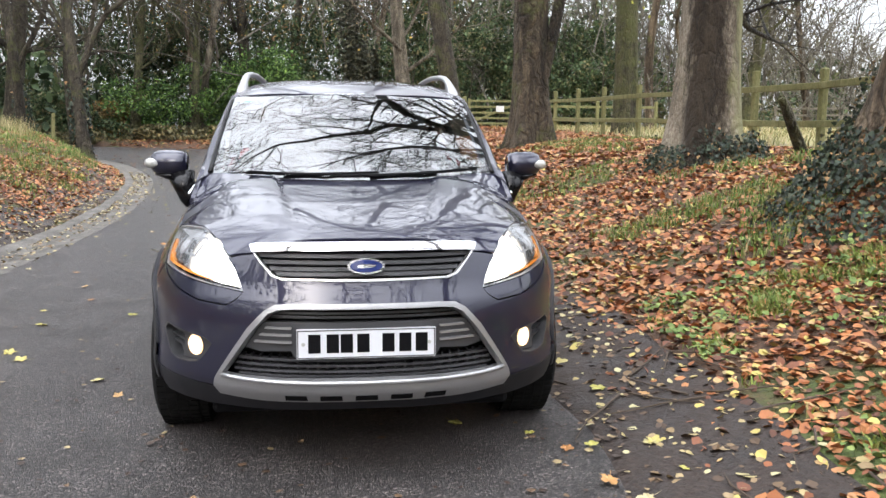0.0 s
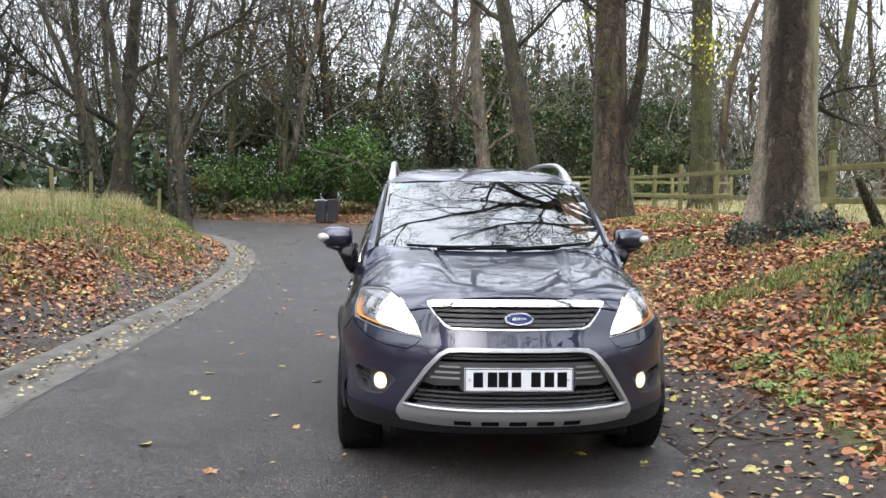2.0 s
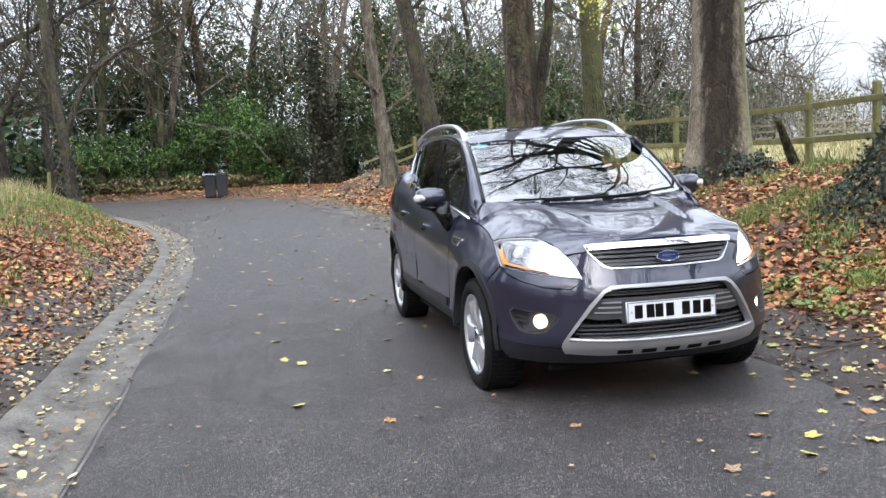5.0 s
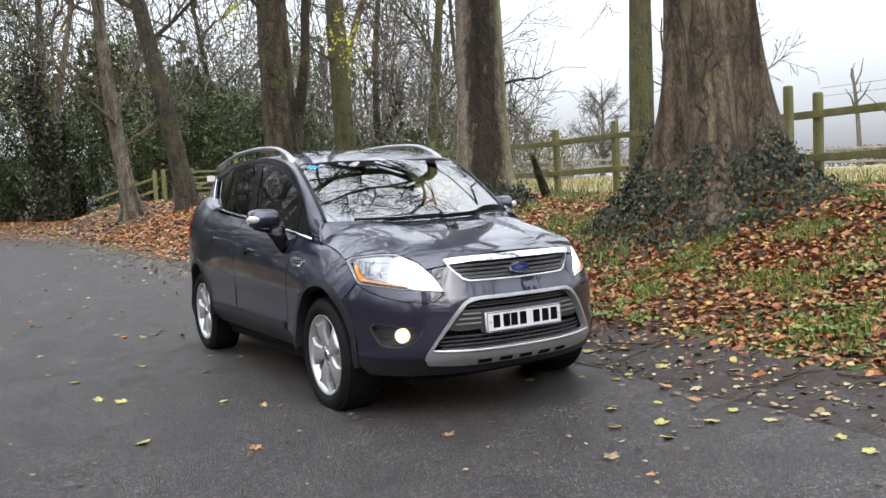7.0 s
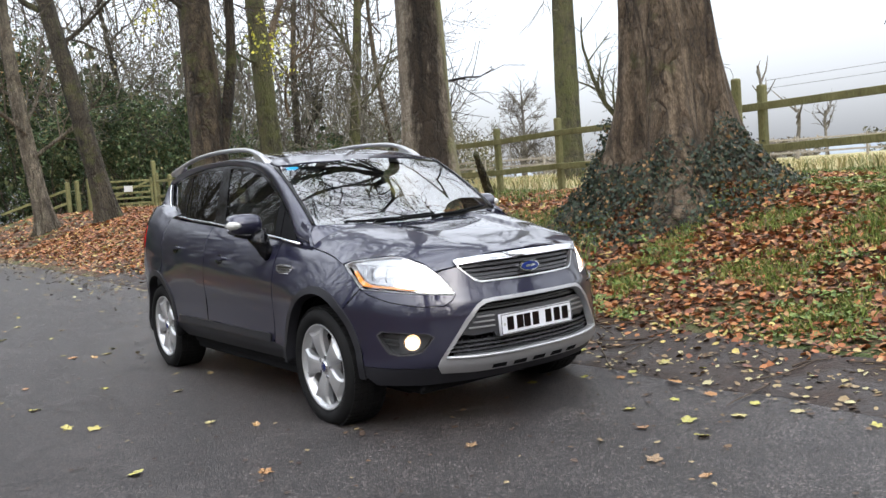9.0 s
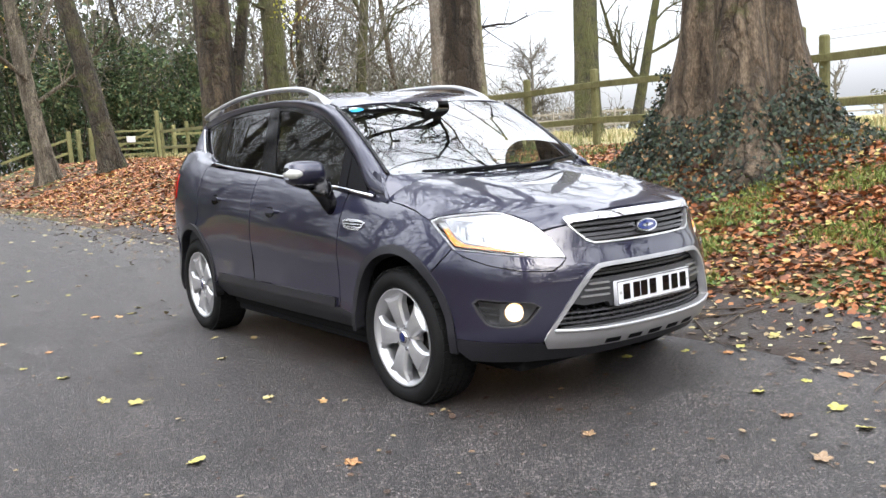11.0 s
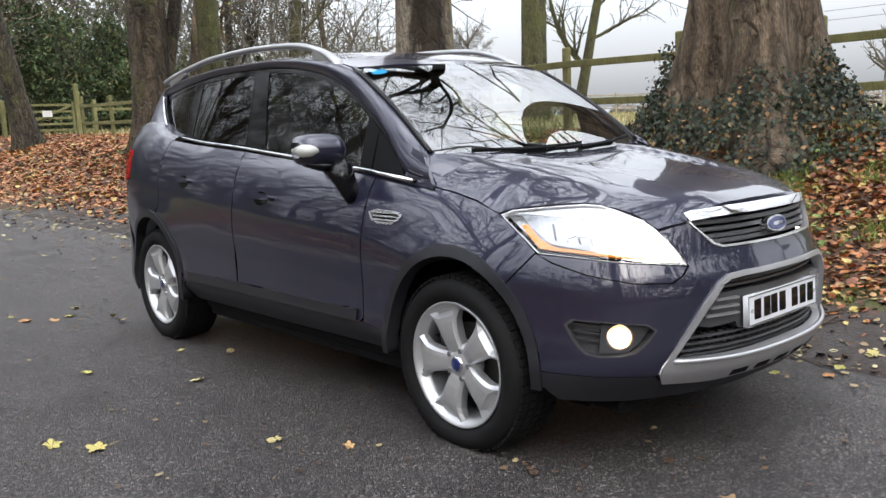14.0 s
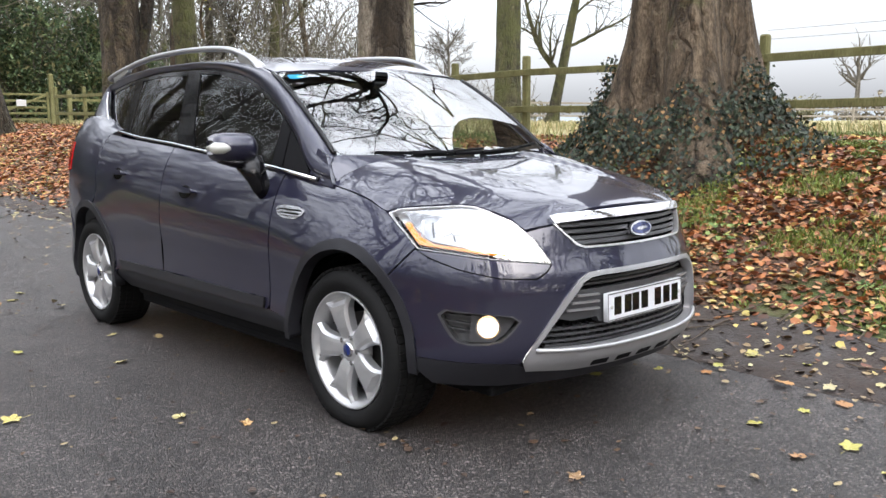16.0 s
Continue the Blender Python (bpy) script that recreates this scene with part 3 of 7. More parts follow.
    # fog lamp in its recess
    sunk = lambda d: (lambda s, z: (lambda p: (p[0] - 0.45 * d, p[1] + 0.9 * d, p[2]))(skin(s, z)))
    fog = panel("fog_lamp", [(1.00, 0.575), (0.58, 0.545), (0.68, 0.405), (0.88, 0.405)], sunk(0.055), MESH_GREY, car, (), 0.03, 0, 0.0, sg, "lit round fog lamp in a dark recess")
    panel("recess_wall", FOG_HOLE, sunk(0.0), FOG_GREY, fog, [shrink(FOG_HOLE, 0.93, (0.76, 0.49))], 0.03, 0.001, 0.05, sg)
    for k in range(3):
        z = 0.475 + 0.026 * k
        panel("fin", [(0.800, z - 0.004), (0.905 + 0.016 * k, z + 0.010), (0.905 + 0.016 * k, z + 0.016), (0.800, z + 0.002)], sunk(0.03), FOG_GREY, fog, (), 0.03, 0, 0.03, sg)
    panel("reflector", oval(0.050, 0.047, 0.738, 0.487, 28), sunk(0.048), CHROME, fog, (), 0.02, 0, 0.02, sg)
    panel("bulb_glow", oval(0.041, 0.040, 0.738, 0.487, 24), sunk(0.030), FOG_BEAM, fog, (), 0.02, 0, 0.01, sg, "warm glowing disc")
    panel("bulb_core", oval(0.022, 0.022, 0.738, 0.487, 18), sunk(0.026), FOG_CORE, fog, (), 0.02, 0, 0.004, sg)
    panel("surround", [(0.80, 0.535), (0.625, 0.522), (0.672, 0.462), (0.715, 0.432), (0.81, 0.432)], sunk(0.03), FOG_GREY, fog, [oval(0.047, 0.044, 0.738, 0.487, 24)], 0.02, 0, 0.03, sg)
    # wing, doors, quarter, sills
    wing_arch = arch(AX_F, 0.395, 0.436, 48, 176, 24)
    panel("front_wing", [(1.056, 0.781), (1.118, 0.828), (1.250, 0.903), (1.38, 0.944), (1.50, 0.970), (1.62, 0.990), (1.72, 1.002), (sy(1.18), 1.008), (sy(1.388), belt_z(1.388) - 0.005), (sy(1.388), 0.42), (sy(1.26), 0.405)] + wing_arch[::-1], skin, PAINT, car, (), 0.035, 0, 0.014, sg)
    panel("front_door", [(sy(y), belt_z(y) - 0.005) for y in (1.396, 1.58, 2.0, 2.333, 2.50)] + [(sy(2.49), 0.9), (sy(2.485), 0.42), (sy(1.42), 0.415), (sy(1.396), 0.44)], skin, PAINT, car, (), 0.035, 0, 0.014, sg)
    panel("rear_door", [(sy(y), belt_z(y) - 0.005) for y in (2.508, 2.769, 3.1, 3.397)] + [(sy(3.43), 1.0), (sy(3.40), 0.85)] + [(a, b) for a, b in arch(AX_R, 0.41, 0.462, 75, 5, 14)] + [(sy(3.10), 0.42), (sy(2.493), 0.42), (sy(2.498), 0.9)], skin, PAINT, car, (), 0.035, 0, 0.014, sg)
    panel("rear_wing", [(sy(3.405), 1.218), (sy(3.60), 1.252), (sy(3.70), 1.29), (sy(3.9), 1.32), (sy(4.05), 1.32), (sy(4.05), 1.16), (sy(3.92), 1.165), (sy(3.92), 0.985), (sy(4.0), 0.965), (sy(4.0), 0.72)] + arch(AX_R, 0.40, 0.452, 150, 78, 14) + [(sy(3.407), 0.85), (sy(3.437), 1.0)], skin, PAINT, car, (), 0.035, 0, 0.014, sg)
    panel("tail_lamp", [(sy(4.18), 1.20), (sy(3.93), 1.16), (sy(3.93), 0.99), (sy(4.0), 0.968), (sy(4.18), 0.96)], skin, RED_LENS, car, (), 0.035, 0.004, 0.02, sg, "red tail lamp")
    panel("sill", [(sy(1.24), 0.400), (sy(1.40), 0.416), (sy(3.10), 0.420), (sy(3.13), 0.39), (sy(3.05), 0.318), (sy(1.25), 0.318), (sy(1.20), 0.33)], lambda s, z: (lambda p: (p[0] - 0.012 - 0.55 * max(0.0, 0.40 - z), p[1], p[2]))(skin(s, z)), TRIM, car, (), 0.05, 0.010, 0.03, sg, "dark grey sill cladding")
    panel("door_strip", [(sy(1.43), 0.47), (sy(3.06), 0.475), (sy(3.05), 0.425), (sy(1.43), 0.42)], skin, TRIM, car, (), 0.05, 0.012, 0.02, sg, "dark grey rubbing strip")
    panel("front_arch_trim", arch(AX_F, 0.400, 0.442, -6, 184, 30) + arch(AX_F, 0.365, 0.400, 184, -6, 30), skin, TRIM, car, (), 0.03, 0.010, 0.05, sg, "dark grey arch lip")
    panel("rear_arch_trim", arch(AX_R, 0.405, 0.458, -6, 190, 30) + arch(AX_R, 0.370, 0.416, 190, -6, 30), skin, TRIM, car, (), 0.03, 0.010, 0.05, sg, "dark grey arch lip")
    # vent behind the front wheel
    vent = panel("wing_vent", rounded([(sy(1.355), 0.898), (sy(1.155), 0.888), (sy(1.185), 0.852), (sy(1.318), 0.850)], 1), skin, BLACK, car, (), 0.02, 0.004, 0.01, sg, "silver-edged black side vent")
    panel("vent_frame", rounded([(sy(1.368), 0.904), (sy(1.140), 0.893), (sy(1.178), 0.845), (sy(1.328), 0.843)], 1), skin, CHROME, vent, [rounded([(sy(1.352), 0.896), (sy(1.160), 0.887), (sy(1.187), 0.853), (sy(1.316), 0.852)], 1)], 0.02, 0.006, 0.01, sg)
    for k in range(3):
        a0, a1, z = 1.34 - 0.01 * k, 1.165 + 0.008 * k, 0.889 - 0.0145 * k
        panel("vent_blade", [(sy(a0), z + 0.004), (sy(a1), z), (sy(a1), z - 0.006), (sy(a0), z - 0.004)], skin, CHROME, vent, (), 0.03, 0.008, 0.008, sg)
    # handles
    for y0, y1, z0, z1 in ((2.09, 2.32, 0.919, 0.930), (2.965, 3.175, 0.985, 0.996)):
        hd = panel("door_handle", rounded([(sy(y0), z0 - 0.014), (sy(y1), z1 - 0.014), (sy(y1), z1 + 0.014), (sy(y0), z0 + 0.014)], 2), skin, PAINT, car, (), 0.02, 0.034, 0.016, sg)
        panel("handle_cup", oval(0.062, 0.034, sy((y0 + y1) / 2 + 0.01), z0 - 0.002, 20), skin, BLACK, hd, (), 0.02, 0.002, 0.002, sg)

    # roof side with the front pillar, from the glass edge to the roof edge
    win = [(1.06, 1.020), (1.20, 1.050), (1.40, 1.222), (1.58, 1.336), (1.746, 1.419), (1.95, 1.493), (2.30, 1.555), (2.609, 1.578), (3.0, 1.581), (3.36, 1.564), (3.70, 1.533), (3.955, 1.498), (3.89, 1.41), (3.70, 1.285)]
    out_line = [screen(1, 0.0), screen(1, 0.16), screen(1, 0.42), screen(1, 0.70)] + [(upper(y, edge_z(y))[0], y, edge_z(y)) for y in (1.76, 1.96, 2.30, 2.60, 3.02, 3.42, 3.75, 4.0)] + [(0.60, 4.12, 1.38), (0.66, 4.12, 1.27)]
    ts = list(range(len(win)))
    wy, wz = curve(list(zip(ts, [p[0] for p in win]))), curve(list(zip(ts, [p[1] for p in win])))
    ox, oy, oz = (curve(list(zip(ts, [p[k] for p in out_line]))) for k in range(3))
    rows = []
    for k in range(13 * 6 + 1):
        t = k / 6
        a, b = Vector(upper(wy(t), wz(t))), Vector((ox(t), oy(t), oz(t)))
        row = [a - Vector((0.03, 0, 0))]
        for j in range(9):
            f = j / 8
            p = a.lerp(b, f)
            puff = 0.022 * math.sin(math.pi * f)
            row.append(p + Vector((0.75, -0.35 if t < 4 else 0, 0.55)).normalized() * puff)
        row.append(b - Vector((0.03, 0, 0.03)))
        rows.append([(sg * p.x, p.y, p.z) for p in row])
    vs, fs = loft(rows)
    part("roof_side", (vs, fs if sg < 0 else [f[::-1] for f in fs]), PAINT, car, "", True)
    panel("rear_pillar", [(3.40, 1.205), (3.60, 1.245), (3.72, 1.31), (3.965, 1.50), (4.06, 1.47), (4.14, 1.31), (4.10, 1.17), (3.8, 1.15)], lambda y, z: (upper(y, z)[0] - 0.012, y, z), PAINT, car, (), 0.05, 0, 0.02, sg)
    # shoulder between the rear wing and the glasshouse
    top_line = curve([(3.36, 1.212), (3.405, 1.218), (3.60, 1.252), (3.70, 1.29), (3.9, 1.32), (4.08, 1.32)])
    rows = []
    for k in range(16):
        y = 3.38 + 0.046 * k
        a, b = Vector(skin(sy(y), top_line(y) - 0.004)), Vector(upper(y, top_line(y) + 0.03)) - Vector((0.010, 0, 0))
        row = [a - Vector((0.0, 0, 0.03)), a, a.lerp(b, 0.35) + Vector((0.006, 0, 0.008)), a.lerp(b, 0.7) + Vector((0.004, 0, 0.004)), b]
        rows.append([(sg * p.x, p.y, p.z) for p in row])
    vs, fs = loft(rows)
    part("rear_shoulder", (vs, fs if sg < 0 else [f[::-1] for f in fs]), PAINT, car, "", True)
    # corner between bonnet, wing and screen
    rows = []
    for k in range(7):
        u = 0.70 + 0.06 * k
        a = Vector(screen(min(u, 1.0), 0.02)) + Vector((0.697 * max(0, u - 1.0), 0, -0.01 * (u > 1)))
        b = Vector(bonnet(a.x + 0.02, a.y - 0.10)) + Vector((0, 0, 0.001))
        rows.append([(sg * p.x, p.y, p.z) for p in (a, a.lerp(b, 0.33) + Vector((0, 0, 0.004)), a.lerp(b, 0.66) + Vector((0, 0, 0.004)), b)])
    vs, fs = loft(rows)
    part("cowl_corner", (vs, fs if sg > 0 else [f[::-1] for f in fs]), PAINT, car, "", True)
    # base of the pillar beside the bonnet
    panel("pillar_foot", [(1.035, 0.985), (1.22, 1.005), (1.20, 1.15), (1.13, 1.12)], lambda y, z: (upper(y, z)[0] - 0.004, y, z), PAINT, car, (), 0.04, 0, 0.02, sg)
    # glass, black pillars and chrome belt
    lift_in = lambda d: (lambda y, z: (lambda p: (p[0] - d, p[1], p[2]))(upper(y, z)))
    panel("front_door_glass", [(1.50, 1.05), (1.50, 1.285), (1.58, 1.328), (1.746, 1.408), (1.95, 1.482), (2.30, 1.543), (2.545, 1.562), (2.39, 1.13)], lift_in(0.012), DOOR_GLASS, car, (), 0.08, 0, 0, sg, "clear door glass")
    panel("rear_door_glass", [(2.56, 1.15), (2.645, 1.558), (3.0, 1.565), (3.32, 1.552), (3.30, 1.21), (2.9, 1.175)], lift_in(0.012), TINT_GLASS, car, (), 0.08, 0, 0, sg, "dark tinted glass")
    panel("quarter_glass", [(3.39, 1.22), (3.37, 1.555), (3.70, 1.52), (3.94, 1.485), (3.86, 1.39), (3.72, 1.295), (3.6, 1.26)], lift_in(0.012), TINT_GLASS, car, (), 0.08, 0, 0, sg, "dark tinted glass")
    panel("window_frame", [(1.19, 1.022), (1.276, 1.128)] + [(y, z + 0.004) for y, z in win[2:13]] + [(3.69, 1.292), (3.60, 1.258), (3.403, 1.225), (3.051, 1.191), (2.571, 1.155), (1.994, 1.102), (1.436, 1.050)], lift_in(0.008), BLACK, car,
          [[(1.525, 1.068), (1.525, 1.283), (1.60, 1.325), (1.746, 1.396), (1.95, 1.468), (2.30, 1.530), (2.515, 1.545), (2.37, 1.147)],
           [(2.585, 1.172), (2.665, 1.545), (3.0, 1.552), (3.29, 1.540), (3.265, 1.226), (2.9, 1.194)],
           [(3.415, 1.245), (3.395, 1.540), (3.69, 1.508), (3.92, 1.475), (3.845, 1.39), (3.70, 1.305), (3.59, 1.272)]], 0.06, 0, 0.02, sg, "gloss black frame and pillars")
    panel("mirror_triangle_seal", [(1.215, 1.032), (1.425, 1.053), (1.425, 1.225), (1.29, 1.125)], lift_in(0.002), MATT_BLACK, car, (), 0.06, 0, 0.01, sg)
    panel("mirror_triangle_seal", [(1.433, 1.054), (1.52, 1.062), (1.52, 1.285), (1.433, 1.231)], lift_in(0.0), MATT_BLACK, car, (), 0.06, 0, 0.01, sg)
    part("belt_chrome", tube([(sg * (upper(y, z)[0] + 0.012), y, z + 0.009) for y, z in BELT], [0.009] * len(BELT), 8, True, 1.0), CHROME, car, "chrome strip under the windows", True)
    panel("belt_seal", BELT + [(y - 0.012 * (y > 3.6), z + 0.019) for y, z in BELT[::-1]], lift_in(0.0), BLACK, car, (), 0.03, 0, 0.02, sg)
    # roof rail
    rail_path = [(0.610, 1.862, 1.520), (0.607, 1.935, 1.572), (0.604, 2.04, 1.616), (0.600, 2.24, 1.660), (0.594, 2.52, 1.680), (0.586, 2.83, 1.688), (0.578, 3.17, 1.682), (0.568, 3.50, 1.655), (0.560, 3.75, 1.620), (0.554, 3.92, 1.588)]
    rx_, rz_ = curve([(p[1], p[0]) for p in rail_path]), curve([(p[1], p[2]) for p in rail_path])
    ys = [rail_path[0][1] + (rail_path[-1][1] - rail_path[0][1]) * k / 40 for k in range(41)]
    rail = part("roof_rail", tube([(sg * rx_(y), y, rz_(y)) for y in ys], [0.021 + 0.012 * smooth(2.0, 1.86, y) + 0.008 * smooth(3.6, 3.85, y) for y in ys], 12, True, 0.75), SILVER, car, "satin silver roof rail", True)
    for y in (1.98, 3.72):
        part("rail_foot", box(0.036, 0.24, 0.05, (sg * rx_(y), y, rz_(y) - 0.022), 0.012, Matrix.Rotation(radians(20 if y < 3 else -17), 4, "X")), SILVER, rail)
    # door mirror
    mir = []
    for f, k, h in ((0.0, 0.55, 0.62), (0.04, 0.78, 0.82), (0.12, 0.92, 0.93), (0.3, 1.0, 1.0), (0.55, 1.0, 1.0), (0.75, 0.97, 0.96), (0.88, 0.88, 0.86), (0.96, 0.68, 0.68), (1.0, 0.42, 0.45)):
        row = []
        for j in range(28):
            a = 2 * math.pi * j / 28
            cy, cz = math.copysign(abs(math.cos(a)) ** 0.55, math.cos(a)), math.copysign(abs(math.sin(a)) ** 0.6, math.sin(a))
            belly = 1.0 if cy > 0 else 0.85 + 0.35 * (1 - abs(cz))
            row.append((sg * (0.868 + 0.192 * f), 1.562 + 0.025 * f + 0.080 * k * cy * belly, 1.146 + 0.006 * f + 0.066 * h * cz + (0.006 if cz > 0 else 0)))
        mir.append(row)
    vs, fs = loft(mir, True)
    fs += [tuple(range(28)), tuple(range(8 * 28, 9 * 28))[::-1]]
    mirror = part("door_mirror", (vs, fs if sg < 0 else [f[::-1] for f in fs]), PAINT, car, "body-coloured door mirror", True)
    part("mirror_arm", tube([(sg * 0.838, 1.500, 0.950), (sg * 0.862, 1.498, 0.975), (sg * 0.880, 1.505, 1.02), (sg * 0.90, 1.535, 1.09)], [0.038, 0.036, 0.040, 0.056], 12, True, 1.3), BLACK, mirror, "gloss black arm", True)
    part("mirror_repeater", tube([(sg * 1.010, 1.497, 1.152), (sg * 1.038, 1.505, 1.152), (sg * 1.060, 1.535, 1.152), (sg * 1.066, 1.595, 1.152)], [0.010, 0.025, 0.028, 0.014], 10, True, 1.0), WHITE_LENS, mirror, "clear repeater lens", True)
    # black belly: shade on the mirror's lower half, put into the colour
    part("mirror_shell_base", tube([(sg * 0.89, 1.55, 1.088), (sg * 0.96, 1.56, 1.084), (sg * 1.03, 1.57, 1.096)], [0.055, 0.068, 0.035], 12, True, 0.35), BLACK, mirror, "gloss black underside, dark for the shade there", True)

panel("bonnet", both([(0, 0.080), (0.15, 0.086), (0.30, 0.112), (0.40, 0.140)] + [(x - 0.003, y) for x, y, z in BONNET_EDGE] + [(0.765, 1.08), (0.715, 1.17), (0.60, 1.095), (0.40, 1.03), (0.2, 1.0), (0, 0.985)]), bonnet, PAINT, car, (), 0.03, 0, 0.02)
panel("scuttle", both([(0, 1.10), (0.35, 1.10), (0.72, 1.16), (0.70, 1.10), (0.40, 1.00), (0, 0.95)]), lambda x, y: (x, y, bonnet(x, y)[2] - 0.015), MATT_BLACK, car, (), 0.05, 0, 0)
panel("windscreen", [(-1, 0.0), (1, 0.0), (1, 1.0), (-1, 1.0)], screen, SCREEN_GLASS, car, (), 0.06, 0.004, 0, label="clear windscreen mirroring bare branches").visible_shadow = False
panel("windscreen_band", [(-1, 0.0), (1, 0.0), (1, 1.0), (-1, 1.0)], screen, MATT_BLACK, car, [[(-0.95, 0.05), (0.95, 0.05), (0.96, 0.945), (-0.96, 0.945)]], 0.06, 0.0, 0)
panel("roof", both([(0, 1.605), (0.3, 1.632), (0.55, 1.69), (0.618, 1.74), (0.612, 1.96), (0.600, 2.30), (0.592, 2.6), (0.585, 3.02), (0.565, 3.42), (0.535, 3.75), (0.50, 4.0), (0.48, 4.10), (0, 4.14)]), roof, PAINT, car, (), 0.05, 0, 0.02)
for sg in (-1, 1):
    part("screen_moulding", tube([Vector(screen(sg, k / 12)) + Vector((sg * 0.004, 0, 0.004)) for k in range(13)], 0.013, 8, True, 0.8), BLACK, car, "", True)
tag = panel("screen_tag", [(-0.925, 0.905), (-0.86, 0.90), (-0.80, 0.925), (-0.81, 0.965), (-0.92, 0.965)], screen, STICKER, car, (), 0.04, 0.002, 0, label="bright blue tag behind the glass")
# rear end
panel("tailgate", [(ARC[-1] - 0.62, 0.60), (ARC[-1] - 0.001, 0.60), (ARC[-1] - 0.001, 1.30), (ARC[-1] - 0.62, 1.30)], skin, PAINT, car, (), 0.08, 0, 0.01, -1)
panel("tailgate", [(ARC[-1] - 0.62, 0.60), (ARC[-1] - 0.001, 0.60), (ARC[-1] - 0.001, 1.30), (ARC[-1] - 0.62, 1.30)], skin, PAINT, car, (), 0.08, 0, 0.01, 1)
part("rear_screen", loft([[(-0.62, 4.13, 1.27), (-0.3, 4.2, 1.27), (0.3, 4.2, 1.27), (0.62, 4.13, 1.27)], [(-0.50, 4.08, 1.49), (-0.25, 4.13, 1.53), (0.25, 4.13, 1.53), (0.50, 4.08, 1.49)]]), TINT_GLASS, car, "dark tinted rear glass")
for sg in (-1, 1):
    panel("rear_bumper", [(sy(4.005), 0.72), (sy(4.0), 0.60), (sy(3.93), 0.36), (sy(4.0), 0.25), (ARC[-1] - 0.001, 0.24), (ARC[-1] - 0.001, 0.72)], skin, PAINT, car, (), 0.06, 0, 0.014, sg)
# underside: floor pan, with black boxes added to deepen the shade below
part("floor_pan", box(1.24, 3.3, 0.16, (0, 2.3, 0.255), 0.05), MATT_BLACK, car)
part("under_tray", box(1.22, 0.46, 0.05, (0, 0.50, 0.215), 0.02), MATT_BLACK, car)
part("side_tray", box(0.20, 1.80, 0.06, (-0.68, 2.20, 0.225), 0.02), MATT_BLACK, car)
part("side_tray", box(0.20, 1.80, 0.06, (0.68, 2.20, 0.225), 0.02), MATT_BLACK, car)
for sg in (-1, 1):
    part("floor_side", box(0.22, 1.86, 0.13, (sg * 0.70, 2.18, 0.305), 0.04), MATT_BLACK, car)
part("air_dam", box(1.20, 0.05, 0.08, (0, 0.34, 0.255), 0.02), MATT_BLACK, car)
part("inner_structure", box(1.16, 0.8, 0.40, (0, 0.78, 0.55), 0.05), MATT_BLACK, car)
part("cabin_tub", loft([[(-0.80, 1.20, 0.35), (0.80, 1.20, 0.35)], [(-0.80, 1.20, 0.98), (0.80, 1.20, 0.98)]]), MATT_BLACK, car)
for sg in (-1, 1):
    part("door_card", loft([[(sg * 0.76, 1.2, 0.35), (sg * 0.76, 4.1, 0.35)], [(sg * 0.76, 1.2, 1.02), (sg * 0.70, 4.1, 1.22)]]), CABIN, car)
    for cy in (AX_F, AX_R):
        vs, fs = lathe([(0.50, 0.40), (0.50, 0.39), (0.80, 0.385)], 40)
        part("wheel_liner", ([(sg * x, y + cy, max(z + HUB, HUB + 0.05)) for x, y, z in vs], fs), MATT_BLACK, car)
        part("liner_wall", box(0.02, 0.74, 0.60, (sg * 0.54, cy, 0.46)), MATT_BLACK, car)
# cabin
part("dashboard", box(1.42, 0.42, 0.22, (0, 1.33, 0.98), 0.07, Matrix.Rotation(radians(8), 4, "X"), 3), CABIN, car)
part("instrument_hood", box(0.42, 0.22, 0.10, (-0.37, 1.40, 1.09), 0.04), CABIN, car)
vs, fs = tube([(-0.37 + 0.185 * math.cos(a), 1.60 + 0.05 * math.sin(a), 1.06 + 0.18 * math.sin(a)) for a in [2 * math.pi * k / 28 for k in range(29)]], 0.016, 8)
part("steering_wheel", (vs, fs), BLACK, car, "", True)
part("steering_boss", box(0.22, 0.05, 0.11, (-0.37, 1.59, 1.05), 0.02), BLACK, car)
for x in (-0.37, 0.37):
    seat = part("front_seat", box(0.50, 0.52, 0.16, (x, 2.05, 0.66), 0.06, None, 3), CABIN, car, "dark cloth front seat")
    part("seat_back", box(0.50, 0.13, 0.62, (x, 2.40, 0.98), 0.055, Matrix.Rotation(radians(-14), 4, "X"), 3), CABIN, seat)
    part("headrest", box(0.26, 0.10, 0.19, (x, 2.50, 1.38), 0.045, Matrix.Rotation(radians(-8), 4, "X"), 3), CABIN, seat)
part("rear_bench", box(1.30, 0.5, 0.18, (0, 3.0, 0.68), 0.06), CABIN, car)
part("rear_bench_back", box(1.26, 0.14, 0.60, (0, 3.32, 1.0), 0.05, Matrix.Rotation(radians(-16), 4, "X")), CABIN, car)
for x in (-0.4, 0.0, 0.4):
    part("rear_headrest", box(0.26, 0.09, 0.15, (x, 3.43, 1.34), 0.04), CABIN, car)
part("cabin_mirror", box(0.24, 0.03, 0.075, (0.0, 1.60, 1.44), 0.014), BLACK, car)
part("headlining", loft([[(-0.56, 1.72, 1.50), (0.56, 1.72, 1.50)], [(-0.56, 2.6, 1.575), (0.56, 2.6, 1.575)], [(-0.5, 4.0, 1.50), (0.5, 4.0, 1.50)]]), CABIN, car)
